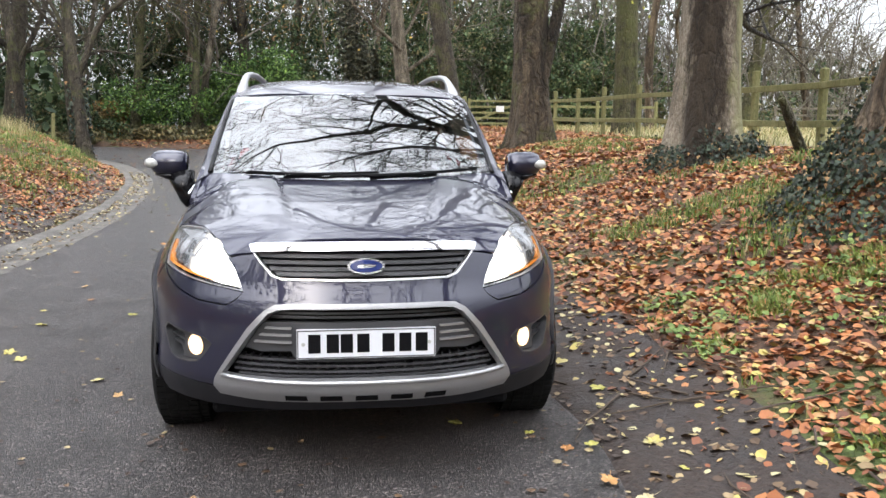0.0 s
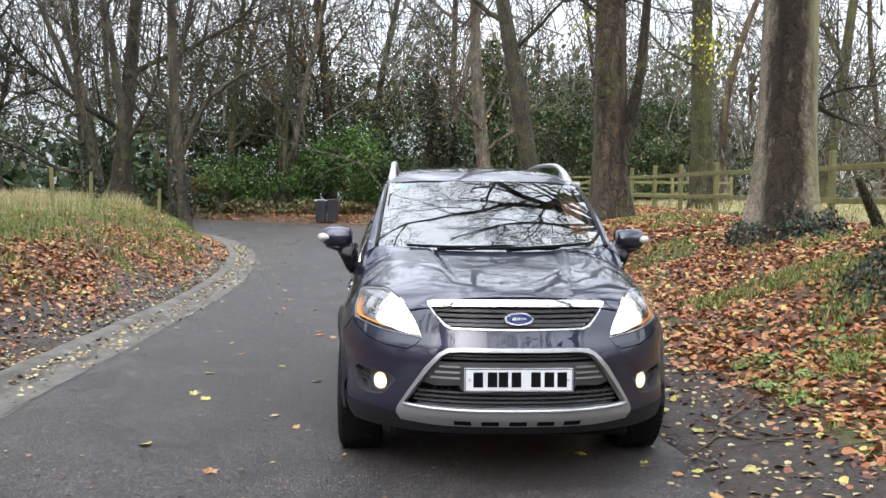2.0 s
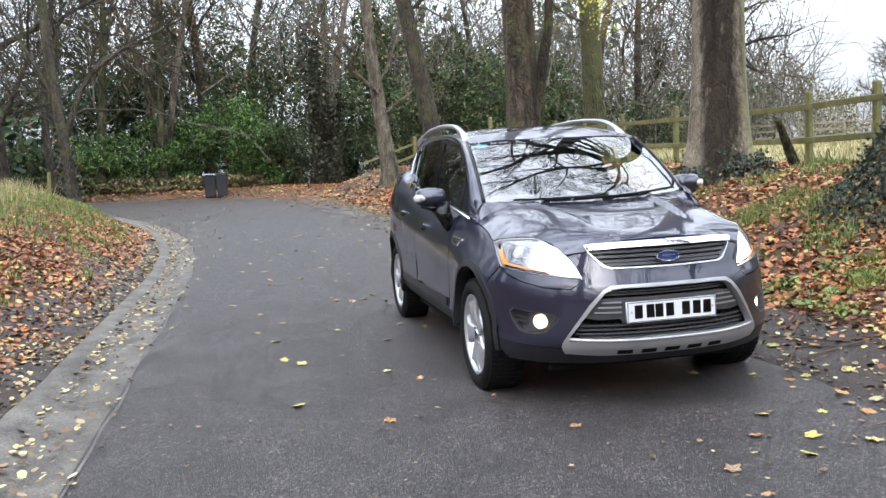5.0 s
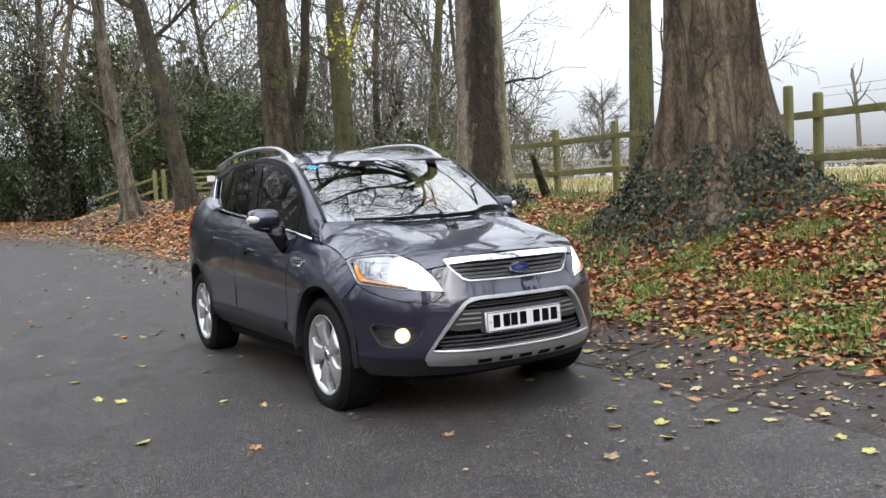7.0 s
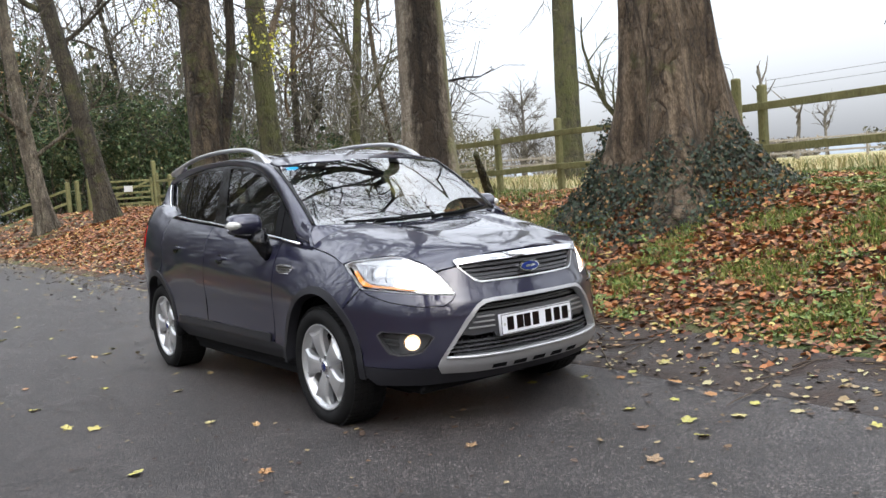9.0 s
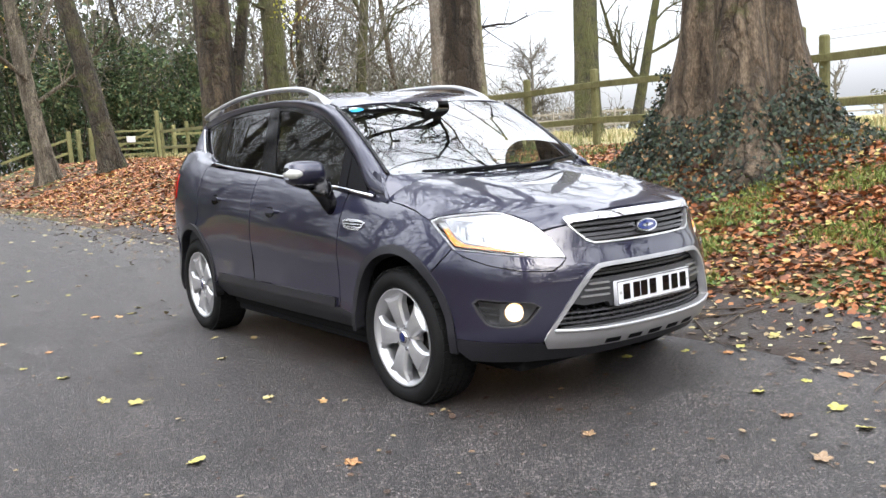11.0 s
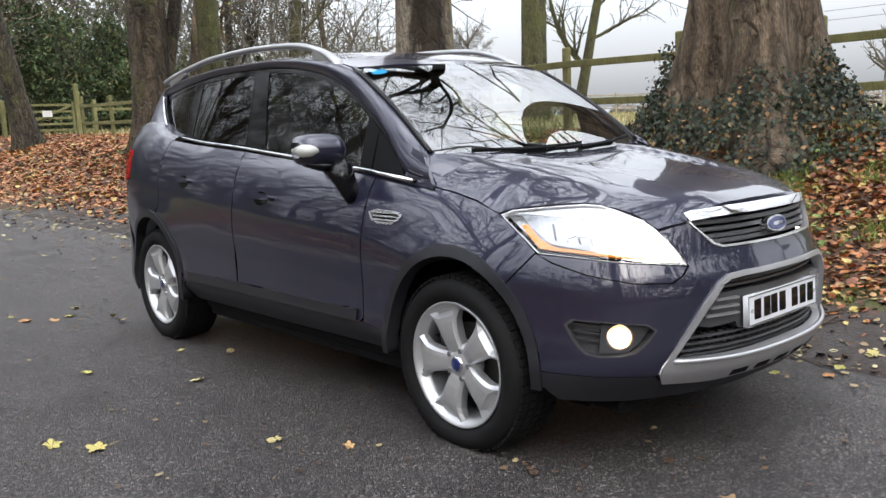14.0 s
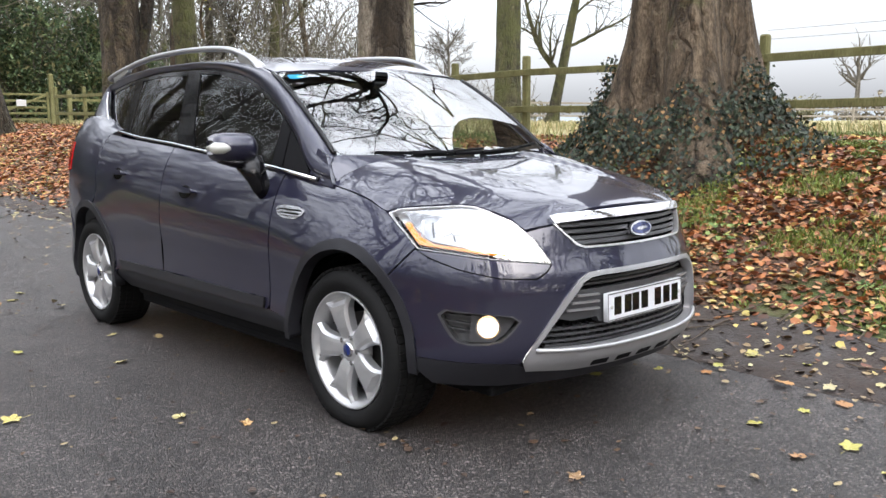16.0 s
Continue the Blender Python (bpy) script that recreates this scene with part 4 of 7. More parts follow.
# wipers
for pts in ([(-0.50, 0.025), (-0.2, 0.035), (0.16, 0.07)], [(0.10, 0.025), (0.5, 0.035), (0.9, 0.065)]):
    q = [Vector(screen(u, v)) + Vector((0, -0.010, 0.011)) for u, v in pts]
    path = [q[0].lerp(q[1], k / 5) if k < 5 else q[1].lerp(q[2], (k - 5) / 5) for k in range(11)]
    wiper = part("wiper_arm", tube(path[:7], 0.007, 6, True, 0.7), MATT_BLACK, car)
    part("wiper_blade", tube([Vector(screen(u, v)) + Vector((0, -0.006, 0.006)) for u, v in [(pts[0][0] - 0.25 + (pts[2][0] - pts[0][0] + 0.25) * k / 8, 0.035 + (pts[2][1] - 0.035) * (k / 8) ** 1.3) for k in range(9)]], 0.005, 6, True, 1.2), MATT_BLACK, wiper)


def make_wheel(at, sg):
    """A five-spoke alloy wheel with its tyre, its face towards sg."""
    w = new("wheel")
    w.parent = car
    w.matrix_basis = Matrix.Translation(at) @ (Matrix.Identity(4) if sg < 0 else Matrix.Rotation(math.pi, 4, "Z"))
    # face towards -x
    prof = [(0.225, 0.24), (0.23, 0.30), (0.222, 0.325), (0.205, 0.338), (0.17, 0.344), (0.115, 0.3455), (0.06, 0.344), (0.024, 0.338), (0.000, 0.322), (-0.011, 0.300), (-0.010, 0.275), (0.002, 0.255), (0.018, 0.243)]
    flat = 0.005 - at[2]
    vs, fs = lathe(prof, 64)
    part("tyre", ([(x, y, max(z, flat)) for x, y, z in vs], fs), RUBBER, w, "black treaded tyre", True)
    block = bmesh.new()
    for k in range(64):
        a = 2 * math.pi * k / 64
        for x, wd in ((0.030, 0.034), (0.072, 0.036), (0.116, 0.036), (0.160, 0.036), (0.203, 0.030)):
            r = 0.3475 - (0.004 if x in (0.030, 0.203) else 0)
            bmesh.ops.create_cube(block, size=1, matrix=Matrix.Rotation(a + (0.03 if x > 0.1 else 0), 4, "X") @ Matrix.Translation((x, 0, r - 0.003)) @ Matrix.Diagonal((wd, 0.026, 0.010, 1)))
    for v in block.verts:
        v.co.z = max(v.co.z, flat - 0.003)
    part("tread", block, RUBBER, w)
    part("rim", lathe([(0.19, 0.225), (0.10, 0.212), (0.05, 0.214), (0.030, 0.222), (0.018, 0.236), (0.008, 0.245), (0.002, 0.247), (0.002, 0.241), (0.010, 0.232), (0.028, 0.220)], 56), ALLOY, w, "", True)
    for k in range(5):
        a = 2 * math.pi * k / 5 + 0.925
        rows = []
        for r, half, lead, thick in ((0.028, 0.030, 0.030, 0.05), (0.060, 0.038, 0.018, 0.05), (0.095, 0.043, 0.009, 0.05), (0.135, 0.050, 0.005, 0.05), (0.165, 0.058, 0.005, 0.046), (0.186, 0.072, 0.008, 0.042), (0.206, 0.092, 0.011, 0.036), (0.236, 0.116, 0.010, 0.030)):
            ring = []
            for f, dx in ((-1.0, thick), (-1.0, 0.016), (-0.80, 0.003), (-0.45, 0.0), (0.45, 0.0), (0.80, 0.003), (1.0, 0.016), (1.0, thick)):
                pocket = 0.016 if abs(f) < 0.5 and r > 0.2 else 0.0
                ring.append((lead + dx + pocket, half * f * math.cos(a) - r * math.sin(a), half * f * math.sin(a) + r * math.cos(a)))
            rows.append(ring)
        part("spoke", loft(rows), ALLOY, w)
        b = a + math.pi / 5
        part("wheel_nut", tube([(0.028, 0.056 * -math.sin(b), 0.056 * math.cos(b)), (0.016, 0.056 * -math.sin(b), 0.056 * math.cos(b))], 0.011, 6), CHROME, w)
    part("hub", lathe([(0.08, 0.085), (0.034, 0.078), (0.026, 0.06), (0.020, 0.04), (0.018, 0.033)], 32), ALLOY, w, "", True)
    cap = part("centre_cap", lathe([(0.018, 0.033), (0.012, 0.031), (0.009, 0.02), (0.008, 0.001)], 28), CHROME, w, "", True)
    part("cap_badge", lathe([(0.0115, 0.026), (0.0075, 0.02), (0.007, 0.0005)], 24), BLUE, cap, "blue centre", True)
    part("brake_disc", lathe([(0.11, 0.15), (0.10, 0.15), (0.10, 0.06)], 40), BRAKE, w)
    part("caliper", box(0.06, 0.09, 0.16, (0.10, 0.12, 0.05), 0.02), BRAKE, w)
    part("valve", tube([(0.03, 0.2, -0.06), (0.012, 0.195, -0.058)], 0.006, 6), MATT_BLACK, w)
    part("drum", lathe([(0.13, 0.21), (0.125, 0.01)], 32), MATT_BLACK, w)


for cy, hz in ((0.850, 0.324), (3.542, 0.338)):
    make_wheel((-0.884, cy, hz), -1)
    make_wheel((0.884, cy, hz), 1)

# ---- ground, road and banks ----
rng = random.Random(7)
road_right = curve([(-60, 1.25), (6, 1.25), (10, 1.30), (15, 1.2), (20, 1.0), (26, 0.6), (31, -0.4), (34, -2.2), (36.5, -6), (38.5, -11), (43, -32)])
road_left = curve([(-60, -3.08), (8, -3.08), (11, -3.2), (15.5, -3.75), (20, -4.8), (25.5, -7.0), (29, -10), (32, -16), (35, -31)])
bank_right = curve([(-0.4, 0.0), (0.0, 0.03), (0.3, 0.085), (0.7, 0.16), (1.5, 0.37), (2.5, 0.70), (3.4, 0.94), (5, 1.06), (9, 1.08)])
bank_left = curve([(0.55, 0.0), (0.75, 0.04), (1.2, 0.22), (1.9, 0.62), (2.6, 0.92), (3.6, 1.08), (6, 1.12), (12, 1.15)])


def base_z(y):
    return 0.0183 * max(0.0, min(y, 70.0) - 8) if y > 8 else 0.0


def lumps(x, y):
    return 0.045 * noise.noise(Vector((x * 0.9, y * 0.9, 3.1))) + 0.02 * noise.noise(Vector((x * 2.7, y * 2.7, 1.7)))


def ground_z(x, y):
    z = base_z(y)
    if y < 44:
        dr, dl = x - road_right(y), road_left(y) - x
        if dr > 0 - 0.4:
            z += bank_right(dr) * (0.25 + 0.75 * smooth(4, 7, x + 9 * smooth(34, 28, y))) + lumps(x, y) * smooth(0.2, 1.2, dr)
        elif dl > 0.5:
            z += bank_left(dl) * smooth(34, 26, y) + lumps(x, y) * smooth(0.8, 1.6, dl)
    else:
        z += lumps(x, y) + 0.25 * smooth(44, 60, y)
    z += 0.22 * math.exp(-((x - 4.6) ** 2 + (y - 2.7) ** 2) / 1.2)
    return z


def axis(lo, hi, c0, c1, near, grow_by):
    out, v, st = [c0], c1, near
    u = c0
    while u < c1:
        u += near
        out.append(u)
    st = near
    while out[-1] < hi:
        st *= grow_by
        out.append(out[-1] + st)
    left, u, st = [], c0, near
    while u > lo:
        st *= grow_by
        u -= st
        left.append(u)
    return left[::-1] + out


def litter_ground():
    """Leaf mould and thin grass, by noise, with field grass far out."""
    m = textured("leaf_mould", [(0.30, (0.022, 0.013, 0.008)), (0.45, (0.058, 0.032, 0.018)), (0.58, (0.115, 0.060, 0.031)), (0.72, (0.19, 0.105, 0.053))], 9, 8, 0.9, 0.9, 0.05, 38)
    b = m.node_tree.nodes["Principled BSDF"]
    co = node(m, "ShaderNodeTexCoord")
    n = node(m, "ShaderNodeTexNoise", i_Scale=0.8, i_Detail=6.0, i_Roughness=0.65)
    link(m, co, "Object", n, "Vector")
    g = node(m, "ShaderNodeTexNoise", i_Scale=30.0, i_Detail=4.0)
    link(m, co, "Object", g, "Vector")
    green = ramp(m, [(0.3, (0.028, 0.042, 0.010)), (0.7, (0.085, 0.115, 0.026))])
    link(m, g, "Fac", green, "Fac")
    sep = node(m, "ShaderNodeSeparateXYZ")
    link(m, co, "Object", sep, 0)
    # field: beyond the fence line
    far = node(m, "ShaderNodeMapRange")
    for key, v in (("From Min", 7.6), ("From Max", 9.5)):
        far.inputs[key].default_value = v
    link(m, sep, "X", far, "Value")
    straw = ramp(m, [(0.3, (0.17, 0.14, 0.055)), (0.7, (0.27, 0.24, 0.10))])
    link(m, n, "Fac", straw, "Fac")
    patch = ramp(m, [(0.50, (0, 0, 0)), (0.62, (1, 1, 1))])
    link(m, n, "Fac", patch, "Fac")
    old = b.inputs["Base Color"].links[0].from_socket
    mx = node(m, "ShaderNodeMix", blend_type="MIX")
    m.node_tree.links.new(patch.outputs["Color"], mx.inputs["Factor"])
    m.node_tree.links.new(old, mx.inputs["A"])
    mx.inputs[6].default_value = (0, 0, 0, 1)
    m.node_tree.links.new(old, mx.inputs[6])
    m.node_tree.links.new(green.outputs["Color"], mx.inputs[7])
    mx2 = node(m, "ShaderNodeMix", blend_type="MIX")
    m.node_tree.links.new(far.outputs[0], mx2.inputs[0])
    m.node_tree.links.new(mx.outputs[2], mx2.inputs[6])
    m.node_tree.links.new(straw.outputs["Color"], mx2.inputs[7])
    m.node_tree.links.new(mx2.outputs[2], b.inputs["Base Color"])
    return m


def asphalt():
    m = textured("worn_damp_asphalt", [(0.34, (0.019, 0.0168, 0.0163)), (0.50, (0.036, 0.0318, 0.0308)), (0.66, (0.064, 0.0568, 0.0552))], 2.2, 8, 0.45, 0.3, 0.004, 60, rough_stops=[(0.30, 0.36), (0.70, 0.46)])
    b = m.node_tree.nodes["Principled BSDF"]
    co = node(m, "ShaderNodeTexCoord")
    v = node(m, "ShaderNodeTexVoronoi", i_Scale=135.0)
    v2 = node(m, "ShaderNodeTexVoronoi", i_Scale=330.0)
    for q in (v, v2):
        link(m, co, "Object", q, "Vector")
    sep = node(m, "ShaderNodeSeparateColor")
    link(m, v, "Color", sep, 0)
    chip = ramp(m, [(0.0, (0.22, 0.22, 0.22)), (0.50, (0.75, 0.75, 0.75)), (0.78, (1.6, 1.57, 1.53)), (0.90, (2.8, 2.7, 2.6)), (1.0, (5.0, 4.8, 4.6))])
    link(m, sep, 0, chip, "Fac")
    old = b.inputs["Base Color"].links[0].from_socket
    mul = node(m, "ShaderNodeMix", blend_type="MULTIPLY")
    mul.inputs[0].default_value = 1.0
    m.node_tree.links.new(old, mul.inputs[6])
    link(m, chip, "Color", mul, 7)
    m.node_tree.links.new(mul.outputs[2], b.inputs["Base Color"])
    bp = node(m, "ShaderNodeBump", i_Strength=0.9, i_Distance=0.006)
    add = node(m, "ShaderNodeMath", operation="MULTIPLY_ADD")
    link(m, v2, "Distance", add, 0)
    add.inputs[1].default_value = 0.5
    link(m, v, "Distance", add, 2)
    inv = node(m, "ShaderNodeMath", operation="SUBTRACT")
    inv.inputs[0].default_value = 1.0
    link(m, add, 0, inv, 1)
    link(m, inv, 0, bp, "Height")
    first = b.inputs["Normal"].links[0].from_node
    link(m, first, "Normal", bp, "Normal")
    link(m, bp, "Normal", b, "Normal")
    return m


LITTER, ASPHALT = litter_ground(), asphalt()
CONCRETE = textured("worn_concrete_channel", [(0.36, (0.034, 0.029, 0.023)), (0.5, (0.090, 0.081, 0.068)), (0.64, (0.17, 0.157, 0.137))], 3.0, 7, 0.75, 0.5, 0.008, 70)
MUD = textured("wet_mud", [(0.3, (0.010, 0.0065, 0.005)), (0.5, (0.026, 0.0165, 0.012)), (0.7, (0.056, 0.037, 0.028))], 3.5, 8, 0.6, 0.9, 0.03, 45, rough_stops=[(0.35, 0.5), (0.65, 0.9)])

xs, ys = axis(-420, 420, -8, 8, 0.16, 1.09), axis(-300, 420, -5, 14, 0.2, 1.06)
vs = []
for y in ys:
    for x in xs:
        z = ground_z(x, y)
        on_road = road_left(y) - 0.5 < x < road_right(y) - 0.1 and y < 44
        vs.append((x, y, z - (0.06 if on_road else 0.0)))
n = len(xs)
fs = [(j * n + i, j * n + i + 1, (j + 1) * n + i + 1, (j + 1) * n + i) for j in range(len(ys) - 1) for i in range(n - 1)]
ground = tagged(part("ground", (vs, fs), LITTER, None, "", True), "earth banks with leaf mould, thin grass and pale field", "ground", kind="structure")

# road surface between its edges, with a slight crown
stations = [-60 + 3 * k for k in range(18)] + [-6 + 0.4 * k for k in range(56)] + [16.5 + 0.8 * k for k in range(34)]
rows = []
for y in stations:
    a, b = road_left(y), road_right(y) + 0.05 + 0.10 * noise.noise(Vector((0, y * 0.8, 0)))
    rows.append([(a + (b - a) * k / 12, y, base_z(y) + (0.004 + 0.02 * math.sin(math.pi * k / 12) * smooth(9, 14, y)) + (0.0 if k < 12 else -0.012)) for k in range(13)])
road = tagged(part("road", loft(rows), ASPHALT, None, "", True), "narrow damp asphalt lane with worn pale patches", "road", kind="structure")
# concrete drainage channel along its edge, with a raised outer lip
rows = []
for y in stations:
    if y > 30:
        break
    a = road_left(y)
    w = 0.03 * noise.noise(Vector((5, y * 1.3, 0)))
    rows.append([(a + 0.03 + 0.07 * noise.noise(Vector((9, y * 1.1, 2))), y, base_z(y) + 0.007), (a - 0.04, y, base_z(y) - 0.006), (a - 0.22 + w, y, base_z(y) - 0.022), (a - 0.40 + w, y, base_z(y) + 0.004), (a - 0.44 + w, y, base_z(y) + 0.035), (a - 0.56 + w, y, base_z(y) + 0.045), (a - 0.62 + w, y, base_z(y) - 0.03)])
tagged(part("road_channel", loft(rows), CONCRETE, None, "", True), "worn grey concrete channel edging the lane", "kerb", kind="structure")
# muddy strips beside the road
for nm, lo, hi, lift in (("verge_mud", lambda y: road_right(y) - 0.28, lambda y: road_right(y) + 0.55, 0.012), ("verge_mud", lambda y: road_left(y) - 1.35, lambda y: road_left(y) - 0.58, 0.012)):
    rows = []
    for y in stations:
        if not -20 < y < (14 if lo(0) > 0 else 24):
            continue
        a, b = lo(y) + 0.32 * noise.noise(Vector((2, y * 0.9, 4))) + 0.12 * noise.noise(Vector((2, y * 3.1, 4))), hi(y) + 0.30 * noise.noise(Vector((8, y * 0.7, 1)))
        row = []
        for k in range(9):
            x = a + (b - a) * k / 8
            z = max(ground_z(x, y), base_z(y)) + lift - (0.02 if k in (0, 8) else 0) + 0.015 * noise.noise(Vector((x * 5, y * 5, 0)))
            row.append((x, y, z))
        rows.append(row)
    tagged(part(nm, loft(rows), MUD, None, "", True), "churned dark wet mud between lane and bank", "mud", kind="structure")

# ---- leaves ----
def leaf_stops(stops, sheen=0.5):
    """Each leaf its own colour of the range."""
    m = material("fallen_leaves", (0.3, 0.15, 0.05), 0.62, Specular_IOR_Level=sheen)
    b = m.node_tree.nodes["Principled BSDF"]
    geo, co = node(m, "ShaderNodeNewGeometry"), node(m, "ShaderNodeTexCoord")
    n = node(m, "ShaderNodeTexNoise", i_Scale=60.0, i_Detail=3.0)
    link(m, co, "Object", n, "Vector")
    add = node(m, "ShaderNodeMath", operation="MULTIPLY_ADD")
    link(m, n, "Fac", add, 0)
    add.inputs[1].default_value = 0.16
    link(m, geo, "Random Per Island", add, 2)
    r = ramp(m, stops)
    link(m, add, 0, r, "Fac")
    link(m, r, "Color", b, "Base Color")
    return m


BROWN_LEAVES = leaf_stops([(0.06, (0.050, 0.023, 0.014)), (0.25, (0.14, 0.048, 0.022)), (0.5, (0.285, 0.098, 0.035)), (0.72, (0.41, 0.155, 0.048)), (0.90, (0.40, 0.20, 0.085)), (1.02, (0.42, 0.30, 0.14)), (1.12, (0.45, 0.36, 0.10))])
PALE_LEAVES = leaf_stops([(0.1, (0.06, 0.035, 0.02)), (0.4, (0.17, 0.105, 0.05)), (0.65, (0.28, 0.205, 0.105)), (0.85, (0.38, 0.31, 0.13)), (1.0, (0.44, 0.40, 0.22))])
FRAGMENT = leaf_stops([(0.0, (0.022, 0.014, 0.010)), (0.45, (0.075, 0.045, 0.028)), (0.8, (0.16, 0.10, 0.055)), (1.05, (0.34, 0.27, 0.14))])
SINGLE = material("yellow_fallen_leaf", (0.55, 0.45, 0.04), 0.5)
inf = node(SINGLE, "ShaderNodeObjectInfo")
rr = ramp(SINGLE, [(0.0, (0.35, 0.33, 0.08)), (0.35, (0.40, 0.34, 0.10)), (0.60, (0.38, 0.33, 0.18)), (0.82, (0.42, 0.17, 0.03)), (1.0, (0.24, 0.16, 0.09))])
link(SINGLE, inf, "Random", rr, "Fac")
link(SINGLE, rr, "Color", SINGLE.node_tree.nodes["Principled BSDF"], "Base Color")


def heap(name, spots, mat, label, size=(0.04, 0.095), tilt=0.36, category="leaves", lift=0.012):
    """Many bent leaves, lying at spots, as one object of stuff."""
    vs, fs = [], []
    for x, y, z in spots:
        s = rng.uniform(*size)
        t, a, b = rng.uniform(0, 2 * math.pi), rng.gauss(0, tilt), rng.gauss(0, tilt)
        rot = Euler((a, b, t)).to_matrix()
        w, c = rng.uniform(0.32, 0.5) * s, rng.uniform(-0.06, 0.16) * s
        k = len(vs)
        for p in ((-0.5 * s, 0, 0), (-0.15 * s, w, c), (0.28 * s, w * 0.8, c * 0.8), (0.5 * s, 0, 0.1 * c), (0.28 * s, -w * 0.8, c * 0.8), (-0.15 * s, -w, c)):
            q = rot @ Vector(p)
            vs.append((x + q.x, y + q.y, z + lift + q.z + abs(a) * 0.2 * s))
        fs += [(k, k + 3, k + 2, k + 1), (k, k + 5, k + 4, k + 3)]
    return tagged(part(name, (vs, fs), mat), label, category, kind="stuff")


def scatter(count, x0, x1, y0, y1, keep, lift=0.0):
    out = []
    for _ in range(count):
        x, y = rng.uniform(x0, x1), rng.uniform(y0, y1)
        if keep(x, y):
            out.append((x, y, max(ground_z(x, y), base_z(y) + 0.006 if road_left(y) - 0.3 < x < road_right(y) else -9) + lift))
    return out


patchy = lambda x, y, f, s: noise.noise(Vector((x * f, y * f, s)))


def grassy(x, y):
    """Where grass gets the better of the leaves on the near bank."""
    return patchy(x, y, 1.5, 63) + 0.6 * patchy(x, y, 3.7, 14) - 0.10 + 0.24 * smooth(2.6, 4.6, x) * smooth(1.6, -0.4, y)


def near_right(x, y):
    d = x - road_right(y)
    return d > -0.1 and rng.random() < (0.05 * smooth(-0.1, 0.2, d) + 0.95 * smooth(0.22, 0.72 + 0.25 * patchy(x, y, 1.3, 55), d)) * (1.0 if patchy(x, y, 0.7, 9) < 0.22 else 0.6) * (0.5 if grassy(x, y) > 0.14 else 1.0) * (1 if x < 6.5 else 0.35)


heap("leaf_litter", scatter(30000, 1.2, 8.0, 1.5, 9, near_right), BROWN_LEAVES, "russet and brown fallen leaves on the bank", (0.032, 0.076))
heap("leaf_litter", scatter(46000, 1.2, 7.2, -4.0, 2.0, near_right), BROWN_LEAVES, "russet leaves carpeting the near bank", (0.028, 0.068))
heap("leaf_litter", scatter(36000, 0.0, 7.5, 9, 24, lambda x, y: x > road_right(y) + 0.1 and rng.random() < 0.35 + 0.65 * smooth(0.2, 1.2, x - road_right(y))), BROWN_LEAVES, "russet fallen leaves under the far trees", (0.05, 0.10), 0.3)
heap("leaf_litter", scatter(24000, -10, 9, 22, 40, lambda x, y: x > road_right(y) + 0.2), BROWN_LEAVES, "russet fallen leaves beside the bend", (0.07, 0.13), 0.25)
heap("leaf_litter", scatter(48000, -8.5, -3.6, -2, 14, lambda x, y: road_left(y) - x > 0.8 and rng.random() < smooth(0.5, 1.15, road_left(y) - x) * (0.95 if patchy(x, y, 0.6, 2) < 0.2 else 0.4) * (1 if x > -5.6 else 0.3)), BROWN_LEAVES, "brown fallen leaves on the grassy bank", (0.032, 0.075))
heap("leaf_litter", scatter(18000, -12, -3.6, 14, 30, lambda x, y: road_left(y) - x > 0.6 and rng.random() < (0.8 if road_left(y) - x < 3.4 else 0.2)), BROWN_LEAVES, "brown fallen leaves on the grassy bank", (0.06, 0.11), 0.3)
heap("leaf_litter", scatter(9000, 1.2, 9.0, -14, -3.9, near_right), BROWN_LEAVES, "russet fallen leaves farther along the bank", (0.05, 0.12))
heap("leaf_litter", scatter(7000, -8.5, -3.6, -14, -1.9, lambda x, y: road_left(y) - x > 0.8 and rng.random() < 0.7), BROWN_LEAVES, "brown fallen leaves farther along the bank", (0.06, 0.13))
heap("pale_leaves", scatter(3600, 1.0, 2.4, -3.5, 7, lambda x, y: rng.random() < smooth(0.9, 0.1, abs(x - road_right(y) - 0.12)) * 0.55), PALE_LEAVES, "yellow and tan leaves trodden into mud", (0.025, 0.06), 0.25)
heap("pale_leaves", scatter(27000, -5.2, -3.0, -3, 20, lambda x, y: rng.random() < smooth(0.75, 0.0, abs(road_left(y) - x - 0.62)) * 0.8 * (1.2 if patchy(x, y, 1.2, 40) > 0 else 0.4) or rng.random() < 0.04), PALE_LEAVES, "yellow and tan leaves along the channel", (0.022, 0.060), 0.25)
heap("leaf_litter", scatter(9000, -12, 1.2, 22, 37, lambda x, y: road_left(y) < x < road_right(y) and rng.random() < 0.10 + 0.8 * smooth(2.2, 0.2, road_right(y) - x) * smooth(22, 27, y)), BROWN_LEAVES, "trodden brown leaves over the lane at the bend", (0.05, 0.11), 0.12)
heap("pale_leaves", scatter(9000, -1.2, 2.4, 2.5, 24, lambda x, y: -2.2 < x - road_right(y) < 0.6 and rng.random() < 0.5 * smooth(-2.2, 0.2, x - road_right(y)) ** 2 + 0.012), PALE_LEAVES, "pale leaves blown in from the verge", (0.035, 0.075), 0.18)
heap("pale_leaves", scatter(900, -7.5, 1.1, 10, 34, lambda x, y: road_left(y) < x < road_right(y) and rng.random() < 0.25 + 0.6 * smooth(1.6, 0.0, road_right(y) - x)), PALE_LEAVES, "small pale leaves on the far lane", (0.06, 0.12), 0.15)


